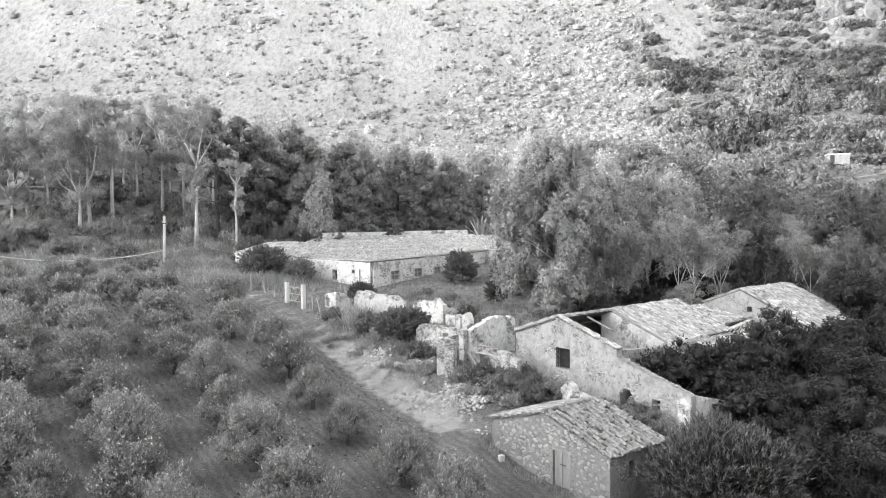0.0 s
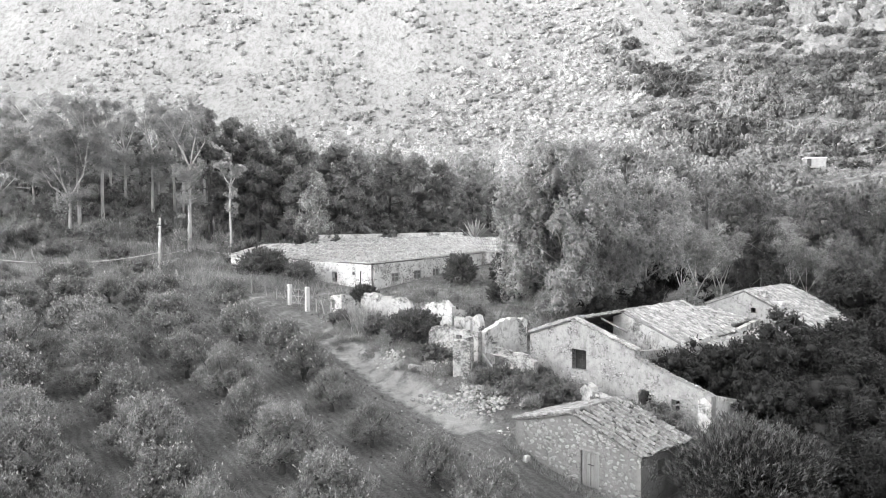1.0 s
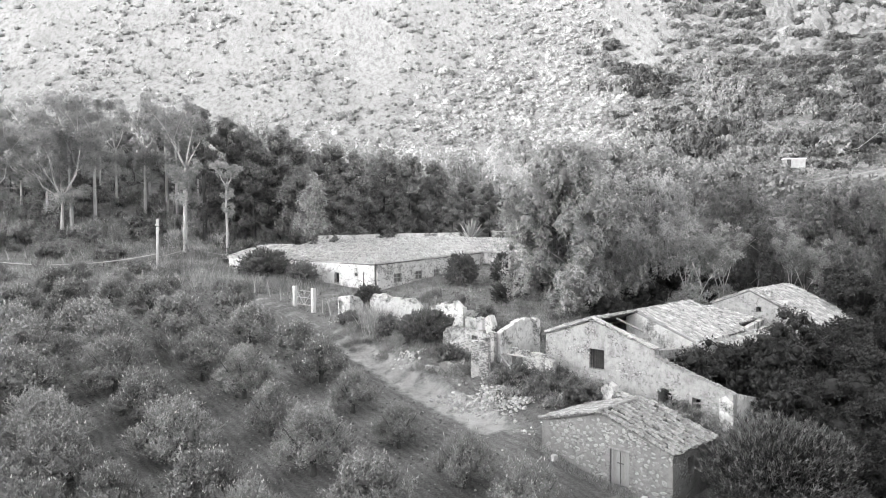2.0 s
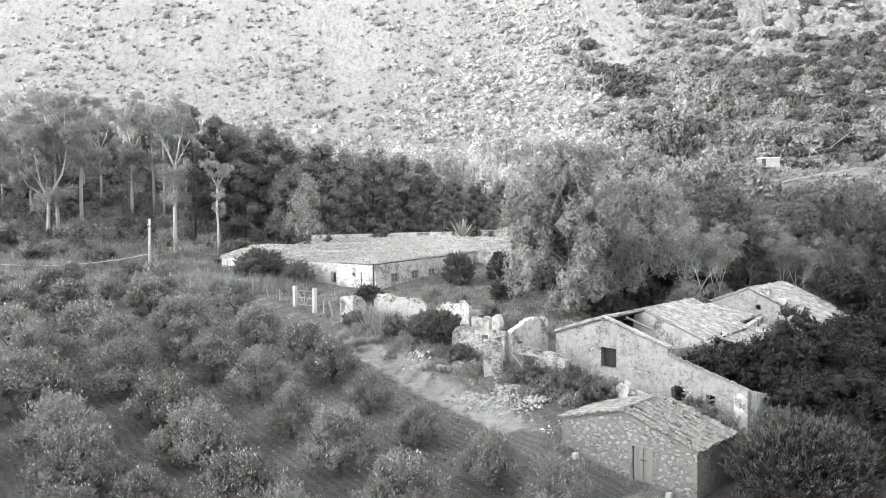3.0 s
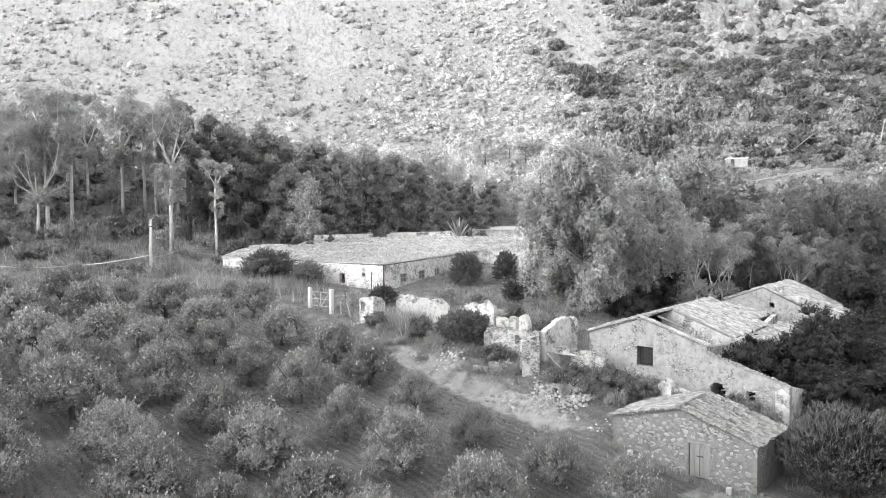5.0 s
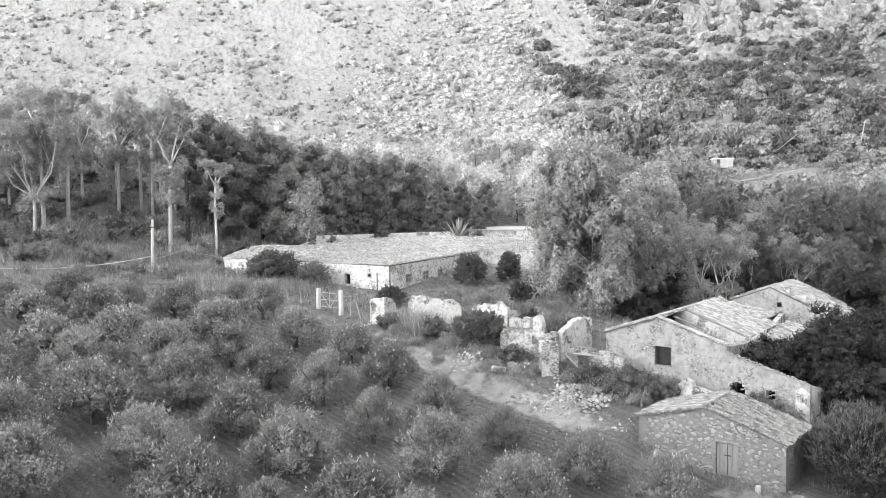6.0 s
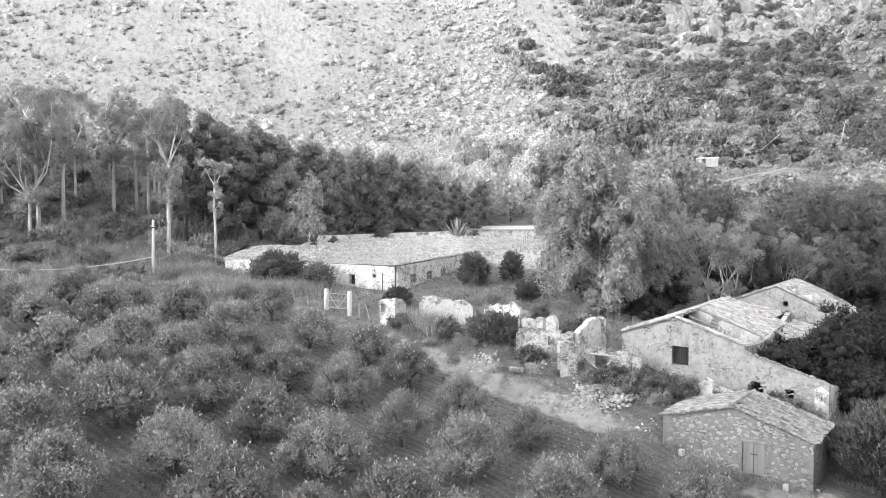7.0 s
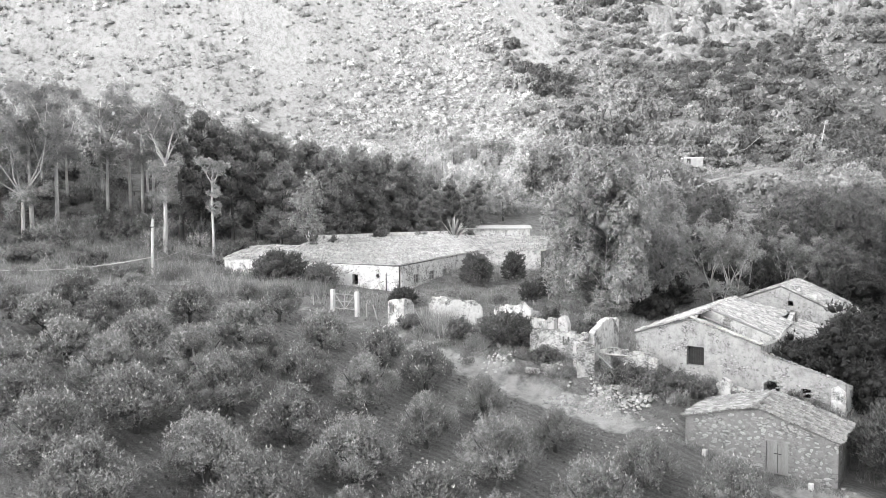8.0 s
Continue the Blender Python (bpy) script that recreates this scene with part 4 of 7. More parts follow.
def timber(name, a, b, rad, label, me_mat=PALE_WOOD):
    me = merged(name, [tube([(0, 0, 0), tuple(np.subtract(b, a))], [rad, rad * 0.9], 6)], me_mat)
    thing(name, label, "timber", "loose timbers in the ruin", at=a, me=me)


timber("fallen_beam", house(-2.0, -3.05, 5.0), house(-0.2, -3.3, 3.75), 0.08, "bleached beam leaning in the ruined doorway")
timber("fallen_beam", house(-0.4, -3.2, 3.7), house(0.35, -2.98, 4.6), 0.06, "short bleached beam propped against the wall")
timber("lintel_beam", house(-1.3, -2.95, 5.07), house(0.4, -2.8, 5.07), 0.07, "bleached lintel beam over the ruined doorway")


# ---- the long building under the trees ----
def build_long():
    root = thing("long_farm_building", "long low whitewashed building with sagging tiled roofs", "building", at=(-6.0, 92.0, 8.0))
    inv = Matrix.Translation(root.location).inverted()
    r = np.random.default_rng(35)

    def put(name, me, label="", parent=None):
        me.transform(inv)
        return part(name, me, parent or root, label)

    e0, c0, r0 = (-19.2, 90.8), (-7.6, 83.6), (6.0, 98.0)
    put("front_wall", wall_mesh("front_wall", e0, c0, 0.6, [(0, 10.55), (13.7, 10.2)], 6.0, WING_PLASTER, [(8.3, 8.95, 8.0, 9.15), (11.05, 11.5, 8.7, 9.3)], 0.012, 0.4, 71), "whitewashed wall with a small window and a round vent")
    put("front_wall", wall_mesh("front_wall", c0, r0, 0.6, [(0, 10.2), (19.8, 10.75)], 6.0, WING_PLASTER,
        [(2.6, 3.9, 7.95, 9.0), (6.3, 7.6, 8.05, 9.1), (9.6, 10.8, 8.1, 9.1)], 0.012, 0.35, 72), "flaking whitewash over rubble stone")
    put("low_front_wall", wall_mesh("low_front_wall", (-25.6, 96.2), e0, 0.6, [(0, 10.5), (8.4, 10.5)], 7.0, WHITE_PLASTER, (), 0.012, 0.5, 73))
    put("end_wall", wall_mesh("end_wall", (5.2, 97.9), (13.0, 92.9), 0.6, [(0, 10.75), (9.3, 10.9)], 6.0, STONE_PLASTER, [(5.2, 6.0, 8.2, 9.6), (1.2, 2.2, 6.0, 9.2)], 0.012, 0.4, 74))
    put("end_side_wall", wall_mesh("end_side_wall", (13.0, 93.2), (17.5, 99.0), 0.6, [(0, 10.85), (7.3, 10.85)], 6.0, STONE_PLASTER, (), 0.012, 0.5, 75))
    panels = [
        ((-19.6, 90.6, 10.6), (-7.6, 83.2, 10.22), (-7.2, 101.0, 12.5), (-15.5, 97.6, 12.45)),
        ((-7.6, 83.2, 10.22), (6.3, 97.6, 10.75), (3.6, 103.0, 12.6), (-7.2, 101.0, 12.5)),
        ((-26.0, 96.0, 10.55), (-19.3, 90.6, 10.55), (-16.2, 96.6, 11.75), (-22.6, 99.2, 11.75)),
        ((5.0, 97.5, 10.8), (13.4, 92.4, 10.95), (17.0, 99.5, 12.4), (4.0, 103.0, 12.5)),
    ]
    for q in panels:
        put("roof_slope", slab_mesh("roof_slope", *q, 0.12, ROOF_PATCH, 0.05), "pale mortar patched over the old tiles")
        put("roof_tiles", tiles_mesh("roof_tiles", tile_frames(*q, 0.22, 0.42, r, 0.42, 2.0), LIMED_TILE), "slipped and broken clay tiles")["kind"] = "stuff"
        bits = []
        a, b, c, d = (np.array(p) for p in q)
        for k in range(int(2.2 * np.linalg.norm(b - a))):
            s, t = r.random(), r.random()
            p = (a * (1 - s) + b * s) * (1 - t) + (d * (1 - s) + c * s) * t
            m = Matrix.Translation(p) @ Matrix.Rotation(r.uniform(0, 6.28), 4, "Z") @ Matrix.Rotation(r.normal() * 0.18, 4, "X")
            bm = box(r.uniform(0.12, 0.55), r.uniform(0.1, 0.28), r.uniform(0.04, 0.12), m, 0.0)
            bits.append(([tuple(v.co) for v in bm.verts], [[v.index for v in f.verts] for f in bm.faces]))
            bm.free()
        put("roof_debris", merged("roof_debris", bits, ROOF_PATCH), "loose slabs and fragments lying on the roof")["kind"] = "stuff"
        for t in (0.36, 0.7):
            e0b, e1b = a * (1 - t) + d * t, b * (1 - t) + c * t
            pts = [tuple(e0b * (1 - s) + e1b * s + np.array((0, 0, 0.05 + 0.03 * r.normal()))) for s in np.linspace(0.03, 0.97, 12)]
            put("mortar_ridge", merged("mortar_ridge", [tube(pts, [0.12] * 12, 6)], ROOF_PATCH))
    # parapets at the back of the roof
    put("parapet", wall_mesh("parapet", (-15.2, 98.0), (-7.2, 101.3), 0.4, [(0, 13.0), (8.7, 13.05)], 8.0, WHITE_PLASTER, (), 0.03, 0.6, 76))
    put("parapet", wall_mesh("parapet", (-5.2, 101.7), (3.6, 103.3), 0.4, [(0, 13.1), (9, 13.15)], 8.0, WHITE_PLASTER, (), 0.03, 0.6, 77))
    put("end_wall", wall_mesh("end_wall", (-22.8, 99.5), (-15.4, 98.0), 0.4, [(0, 11.8), (3, 11.95), (6, 11.8), (7.5, 12.5)], 8.0, WHITE_PLASTER, (), 0.03, 0.6, 78))
    # shutter beside the window, and the round vent's rim
    fd = unit(np.subtract(c0, e0))
    fn = np.array((fd[1], -fd[0]))
    a, b = np.array(e0) + fd * 7.4 + fn * 0.33, np.array(e0) + fd * 8.27 + fn * 0.33
    put("shutter", wall_mesh("shutter", a, b, 0.05, [(0, 9.15), (0.87, 9.15)], 8.0, WHITE_PAINT, (), 0.0, 2.0, 5), "open white wooden shutter")
    vs, fs = [], []
    mid = np.array(e0) + fd * 11.275
    for depth in (0.315, 0.1):
        for q in range(24):
            w = q * math.pi / 12
            k = 0.36 / max(abs(math.cos(w)), abs(math.sin(w)))
            for rad in (k, 0.2):
                p = mid + fd * math.cos(w) * rad + fn * depth
                vs.append((p[0], p[1], 9.0 + math.sin(w) * rad))
    for q in range(24):
        e = (q + 1) % 24
        fs += [(2 * q, 2 * e, 2 * e + 1, 2 * q + 1), (2 * q + 1, 2 * e + 1, 48 + 2 * e + 1, 48 + 2 * q + 1)]
    put("vent_rim", mesh_from("vent_rim", vs, fs, WHITE_PLASTER), "plastered rim of a round vent")
    cap = [(-19.2, 90.55, 10.5), (-7.6, 83.25, 10.12)]
    put("cornice", merged("cornice", [tube([cap[0], cap[1]], [0.09, 0.09], 6)], DECK))
    put("cornice", merged("cornice", [tube([cap[1], (6.1, 97.6, 10.66)], [0.09, 0.09], 6)], DECK))
    put("drainpipe", merged("drainpipe", [tube([(-7.7, 83.2, 7.2), (-7.7, 83.2, 10.2)], [0.055, 0.055], 7)], IRON), "dark drainpipe at the corner")
    put("drainpipe", merged("drainpipe", [tube([(-9.0, 84.0, 7.2), (-9.0, 84.0, 9.3)], [0.05, 0.05], 6)], IRON))
    d = unit(np.subtract(r0, c0))
    nrm = np.array((d[1], -d[0]))
    for s0, s1, z0, z1 in ((2.6, 3.9, 7.95, 9.0), (6.3, 7.6, 8.05, 9.1), (9.6, 10.8, 8.1, 9.1)):
        a, b = np.array(c0) + d * (s0 + 0.02) + nrm * 0.1, np.array(c0) + d * (s1 - 0.02) + nrm * 0.1
        w = put("window", wall_mesh("window", a, b, 0.04, [(0, z1), (s1 - s0 - 0.04, z1)], z0, SHUTTER, (), 0, 3.0, 3), "small window with bleached shutter frames")
        for k in range(3):
            s = s0 + 0.06 + (s1 - s0 - 0.12) * k / 2
            p = np.array(c0) + d * s + nrm * 0.16
            me = bm_mesh("window_frame", box(0.09, 0.07, z1 - z0, Matrix.Translation((p[0], p[1], z0)) @ Matrix.Rotation(math.atan2(d[1], d[0]), 4, "Z"), 0.005), PALE_WOOD)
            me.transform(inv)
            part("window_frame", me, w)
        for z in (z0 + 0.03, (z0 + z1) / 2, z1 - 0.1):
            p = np.array(c0) + d * (s0 + s1) / 2 + nrm * 0.165
            me = bm_mesh("window_frame", box(s1 - s0 - 0.04, 0.06, 0.08, Matrix.Translation((p[0], p[1], z)) @ Matrix.Rotation(math.atan2(d[1], d[0]), 4, "Z"), 0.005), PALE_WOOD)
            me.transform(inv)
            part("window_frame", me, w)


build_long()


def build_outbuilding():
    root = thing("rear_outbuilding", "pale flat-topped outbuilding behind the long building", "outbuilding", at=(15.5, 119.0, 10.0))
    inv = Matrix.Translation(root.location).inverted()
    for k, (a, b) in enumerate((((10.8, 120.0), (20.8, 116.0)), ((20.8, 116.3), (22.8, 121.0)), ((10.8, 120.3), (12.6, 125.0)))):
        me = wall_mesh("wall", a, b, 0.4, [(0, 12.75), (12, 12.75)], 8.0, WHITE_PLASTER, (), 0.02, 0.6, 80 + k)
        me.transform(inv)
        part("wall", me, root)
    me = slab_mesh("roof", (10.4, 119.7, 12.95), (21.1, 115.5, 12.95), (23.2, 121.3, 13.3), (12.3, 125.4, 13.3), 0.18, CONCRETE, 0.01)
    me.transform(inv)
    part("roof", me, root)


build_outbuilding()


# ---- olive orchard ----
def dome_shoots(r, a, h, k, reach, each, length, width, lift=0.5):
    """A rounded bush of leafy shoots: hanging out below, upright on top. Returns (body leaves, tip leaves, inner lumps)."""
    cen = dome_clumps(r, 16, a * 0.5, a * 0.5, h * 0.5, h * 1.1, -0.6, 0.7)
    mass = leaf_mass(r, cen, r.uniform(0.24, 0.33, 16) * a, 0.9 * min(1.0, h / a + 0.2), 1.0, 1, 0.2)
    d = unit(r.normal(size=(k, 3)))
    d[:, 2] = np.where(d[:, 2] < -0.7, -d[:, 2], d[:, 2])
    w = r.uniform(0, 6.28)
    lobes = 1 + 0.13 * np.sin(3 * np.arctan2(d[:, 1], d[:, 0]) + w) + 0.1 * np.sin(5 * d[:, 2] + 2 * d[:, 0] + w)
    base = np.array((a, a, h)) * d * (lobes * r.uniform(0.62, 0.86, k))[:, None] + np.array((0, 0, h * 0.96))
    axis = unit(d * np.array((0.95, 0.95, 0.6)) + np.array((0, 0, lift)) + 0.22 * r.normal(size=(k, 3)))
    ln = r.uniform(0.7, 1.3, k) * reach
    body, tips = [], []
    for q in range(each):
        t = (q + 0.5) / each
        side = unit(r.normal(size=(k, 3)))
        pos = base + axis * (ln * t)[:, None] + side * (0.26 * reach * (1 - 0.75 * t))
        (tips if t > 0.72 else body).append(leaf_blades(pos, axis * (0.5 + 0.8 * t) + side * 0.7, length, width, r, unit(side + 0.5 * d + 0.3 * r.normal(size=(k, 3)))))
    return np.concatenate(body), np.concatenate(tips), mass


def olive_tree(seed, spread, tall, dense=600, blade=0.155):
    """A low, bushy olive: short forked trunk, rounded lumpy crown almost to the ground, short upright shoots."""
    r = np.random.default_rng(seed)
    root = new("olive_tree")
    trunk = [tube([(0, 0, -0.2), (0.05, 0.02, 0.3), (0.0, 0.06, 0.75)], [0.2, 0.15, 0.13], 8)]
    for k in range(5):
        w = 2 * math.pi * (k + r.random() * 0.6) / 5
        e = (math.cos(w) * spread * 0.3, math.sin(w) * spread * 0.3, tall * 0.62)
        trunk.append(tube([(0, 0.05, 0.6), (e[0] * 0.5, e[1] * 0.5, tall * 0.36), e], [0.1, 0.07, 0.03], 6))
    part("trunk", merged("trunk", trunk, BARK, True), root)
    a = spread * 0.5
    big, size = [], []
    for k in range(16):
        w = k * 2.4 + r.uniform(0, 0.5)
        low = k < 9
        q = a * (r.uniform(0.5, 0.66) if low else r.uniform(0.08, 0.38))
        big.append((math.cos(w) * q, math.sin(w) * q, tall * (r.uniform(0.3, 0.46) if low else r.uniform(0.52, 0.7))))
        size.append(a * r.uniform(0.32, 0.4))
    cen, rad = boughs(r, big, size, 9, (0.4, 0.54), 1.0, -0.85, 0.62)
    leaves = lobed(r, cen, rad, dense, blade, blade * 0.49, 1.0, 0.8, 0.5, -0.9)
    body, tips = sprays(r, cen, rad, 2, 6, 1.1, 0.15, 0.08, 0.5, 0.8, 0.25, 1.0, (0.5, 0.85))
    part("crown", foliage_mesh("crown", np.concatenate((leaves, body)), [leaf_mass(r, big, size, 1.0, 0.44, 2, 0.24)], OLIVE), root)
    part("new_growth", leaf_mesh("new_growth", tips, OLIVE_TIP), root, "paler upright young shoots")["kind"] = "stuff"
    return tagged(root, "bushy olive tree with silvery leaves in a tilled orchard", "olive tree", "olive orchard")


OLIVES = [
    (-13.4, 35.6, 4.2), (-23.7, 36.0, 4.0), (0.6, 37.4, 4.2), (-20.6, 37.4, 3.9), (-7.8, 37.2, 4.9), (-2.4, 41.2, 4.0), (-16.2, 38.4, 5.0),
    (-24.6, 40.5, 5.4), (-33.0, 42.6, 5.6), (-11.1, 42.8, 5.0), (-19.2, 44.4, 5.4), (-6.0, 46.2, 3.4), (-27.2, 45.6, 5.1), (-14.1, 47.9, 4.1),
    (-35.6, 48.1, 5.7), (-22.2, 49.5, 5.1), (-9.0, 51.6, 3.7), (-31.4, 52.1, 6.0), (-16.9, 53.9, 4.8), (-25.9, 54.2, 5.5), (-38.2, 54.3, 5.5),
    (-11.6, 57.1, 4.6), (-20.5, 57.3, 4.5), (-33.7, 58.2, 5.8), (-28.2, 59.7, 5.6), (-40.0, 59.7, 4.8), (-23.3, 61.7, 4.3), (-14.1, 62.0, 4.2),
    (-37.4, 64.0, 5.2), (-24.7, 66.5, 5.5), (-32.2, 65.8, 5.5), (-18.3, 66.0, 4.6), (-35.2, 71.0, 5.5), (-40.2, 71.1, 5.0), (-28.9, 73.8, 4.8),
    (-21.1, 73.8, 4.2), (-43.9, 76.0, 5.2), (-33.5, 76.4, 4.7), (-39.2, 78.2, 5.1), (-28.8, 80.2, 4.2), (-46.3, 81.5, 5.5), (-39.2, 83.4, 5.0),
    (-34.4, 82.6, 4.7), (-23.7, 80.7, 3.6), (-43.9, 65.7, 5.0), (-45.9, 70.8, 5.0), (-48.9, 78.2, 5.0), (-51.9, 83.2, 5.0),
]
olive_kinds = [olive_tree(100 + k, 4.5, 3.7 + 0.14 * k) for k in range(5)]
olive_far = [olive_tree(110 + k, 4.5, 3.6 + 0.14 * k, 260, 0.24) for k in range(3)]
olive_set = []
for i, (x, y, w) in enumerate(OLIVES):
    m = pose(x, y, ground_at(x, y), 0, 0, (i * 77) % 360)
    kinds = olive_kinds if y < 62 else olive_far
    ob = kinds[i % len(kinds)]
    if ob in olive_set:
        ob = copy_thing(ob, m)
    else:
        ob.matrix_basis = m
        olive_set.append(ob)
    s = w / 4.15 * (1.0 if y < 75 else 0.78 if y < 79 else 0.6)
    ob.scale = (s, s, 0.5 * s + 0.5 * min(1.0, s * 1.1))


# ---- woods ----
def hanging_gum(seed, tall, wide, count, low=0.1, dense=150, stems=2, bare=0.0, leaf=None, fringe=None, lumps=(10, 0.3, 0.5), kind=("eucalyptus_tree", "tall eucalyptus with pale trunk and hanging leaves", "eucalyptus", "eucalyptus trees")):
    """A full gum tree: pale forking stems under boughs of hanging foliage. bare: how far up the stems are free of leaves."""
    r = np.random.default_rng(seed)
    leaf, fringe = leaf or EUCALYPT, fringe or EUCALYPT_TIP
    root = new(kind[0])
    big, size = [], []
    for k in range(count):
        t = low + (0.9 - low) * (k + 0.5) / count
        w = k * 2.39996 + r.uniform(-0.4, 0.4)
        env = float(np.interp(t, (0, 0.2, 0.5, 0.75, 1.0), (0.62, 0.85, 1.0, 0.78, 0.3)))
        q = wide * 0.36 * env * r.uniform(0.5, 1.15)
        big.append((math.cos(w) * q, math.sin(w) * q, tall * t + 0.2 * r.normal()))
        size.append(wide * r.uniform(0.13, 0.21) * (0.75 + 0.25 * env))
    big.append((0.2 * r.normal(), 0.2 * r.normal(), tall * 0.88))
    size.append(wide * 0.15)
    wood = []
    for s in range(stems):
        w0 = 2 * math.pi * s / stems + r.random()
        ax, ay = math.cos(w0) * wide * 0.12, math.sin(w0) * wide * 0.12
        pts = [(0.25 * ax, 0.25 * ay, -0.4)]
        for k in range(1, 7):
            t = k / 6
            pts.append((ax * (0.25 + 0.9 * t) + 0.2 * r.normal() * t, ay * (0.25 + 0.9 * t) + 0.2 * r.normal() * t, tall * 0.7 * t))
        r0 = tall * 0.0115
        wood.append(tube(pts, [r0 * (1 - 0.8 * k / 6) for k in range(7)], 8))
        for b in big[s::stems]:
            h = max(0.12, min(0.68, b[2] / tall - 0.18)) / 0.7 * 6
            i = min(5, int(h))
            base = np.array(pts[i]) + (np.array(pts[i + 1]) - np.array(pts[i])) * (h - i)
            tip = np.array(b) * (1.05, 1.05, 1.0)
            wood.append(tube([base, (base + tip) / 2 + np.array((0, 0, 0.35)), tip], [r0 * 0.42, r0 * 0.26, r0 * 0.1], 6))
    part("trunk", merged("trunk", wood, PALE_BARK, True), root)
    big, size = np.array(big), np.array(size)
    cen, rad = boughs(r, big, size, lumps[0], lumps[1:], 1.35, -0.6, 0.88)
    keep = cen[:, 2] - rad > tall * bare
    cen, rad = cen[keep], rad[keep]
    leaves = lobed(r, cen, rad, dense * 1.45, 0.3, 0.15, 1.35, -0.35, 0.24, -0.8, 0.84)
    body, tips = sprays(r, cen, rad, 1, 6, 1.1, 0.28, 0.13, 0.6, -0.7, 0.2, 1.3, (0.6, 0.95))
    masses = [leaf_mass(r, big, size * (0.7 if bare > 0.1 else 1.0), 1.3, 0.42, 2, 0.24), leaf_mass(r, cen, rad, 1.3, 0.48, 1, 0.3)]
    part("crown", foliage_mesh("crown", np.concatenate((leaves, body)), masses, leaf), root)
    part("outer_leaves", leaf_mesh("outer_leaves", tips, fringe), root, "paler outer leaf tips")
    return tagged(root, *kind[1:]), float(leaves[:, 2, 2].max())


def open_gum(seed, tall, wide, fork, limbs, stems=1, dense=150, side=0, down=0.55, leaf=None):
    """A gum with a clean pale trunk, white limbs forking up through a thin crown, leaves in clumps at the limbs' ends."""
    r = np.random.default_rng(seed)
    root = new("eucalyptus_tree")
    wood, cen, rad = [], [], []
    r0 = tall * 0.0145 * (1.0 if stems == 1 else 0.82)

    def limb(base, tip, thick, deep):
        base, tip = np.array(base, float), np.array(tip, float)
        span = float(np.linalg.norm(tip - base))
        mid = (base + tip) / 2 + r.normal(size=3) * 0.06 * span - np.array((0, 0, 0.05 * span))
        wood.append(tube([base, mid, tip], [thick, thick * 0.7, thick * 0.42], 6))
        if deep == 0:
            for k in range(4):
                cen.append(base + (tip - base) * r.uniform(0.35, 1.1) + r.normal(size=3) * np.array((0.05, 0.05, 0.05)) * wide - np.array((0, 0, 0.03 * wide)))
                rad.append(wide * r.uniform(0.06, 0.11))
            return
        for k in range(deep):
            cen.append((mid if deep == 1 else tip) + r.normal(size=3) * 0.06 * wide - np.array((0, 0, 0.05 * wide)))
            rad.append(wide * r.uniform(0.06, 0.1))
        for k in range(3 if deep == 2 else 2):
            f = r.uniform(0.55, 1.0)
            b = base + (tip - base) * f if f < 0.8 else tip
            w = r.uniform(0, 6.283)
            out = unit(tip - base) * 0.75 + np.array((math.cos(w), math.sin(w), 0.45)) * 0.7
            limb(b, b + unit(out) * span * r.uniform(0.5, 0.78), thick * 0.45, deep - 1)

    for s in range(stems):
        w0 = 2 * math.pi * s / max(1, stems) + r.random()
        lean = wide * (0.04 if stems == 1 else 0.2)
        top = np.array((math.cos(w0) * lean, math.sin(w0) * lean, tall * fork))
        foot = np.array((math.cos(w0), math.sin(w0), 0)) * (0 if stems == 1 else 0.35)
        wood.append(tube([foot + np.array((0, 0, -0.4)), foot * 0.8 + top * 0.35, top * 0.7 + r.normal(size=3) * 0.1, top], [r0 * 1.15, r0 * 0.95, r0 * 0.8, r0 * 0.7], 9))
        for k in range(limbs):
            w = w0 + 2 * math.pi * k / limbs + r.uniform(-0.4, 0.4)
            reach = wide * 0.5 * r.uniform(0.45, 0.75)
            rise = (tall * (1 - fork)) * r.uniform(0.35, 0.72)
            limb(top, top + np.array((math.cos(w) * reach, math.sin(w) * reach, rise)), r0 * 0.55, 2)
        for k in range(side):
            t = r.uniform(down, 0.98)
            w = r.uniform(0, 6.283)
            base = top * t
            limb(base, base + np.array((math.cos(w), math.sin(w), 0.5)) * wide * 0.24, r0 * 0.3, 0)
    part("trunk", merged("trunk", wood, PALE_BARK, True), root)
    cen, rad = np.array(cen), np.array(rad)
    leaves = lobed(r, cen, rad, dense, 0.3, 0.13, 0.85, 0.05, 0.45)
    body, tips = sprays(r, cen, rad, 4, 5, 0.9, 0.26, 0.11, 0.7, -0.1, 0.3, 0.9, (0.2, 0.9))
    part("crown", foliage_mesh("crown", np.concatenate((leaves, body)), [leaf_mass(r, cen, rad, 0.85, 0.3, 1, 0.3)], leaf or EUCALYPT), root)
    part("outer_leaves", leaf_mesh("outer_leaves", tips, leaf or EUCALYPT_TIP), root, "paler outer leaf tips")
    return tagged(root, "tall eucalyptus with a white trunk and thin crown", "eucalyptus", "eucalyptus trees"), float(leaves[:, 2, 2].max())


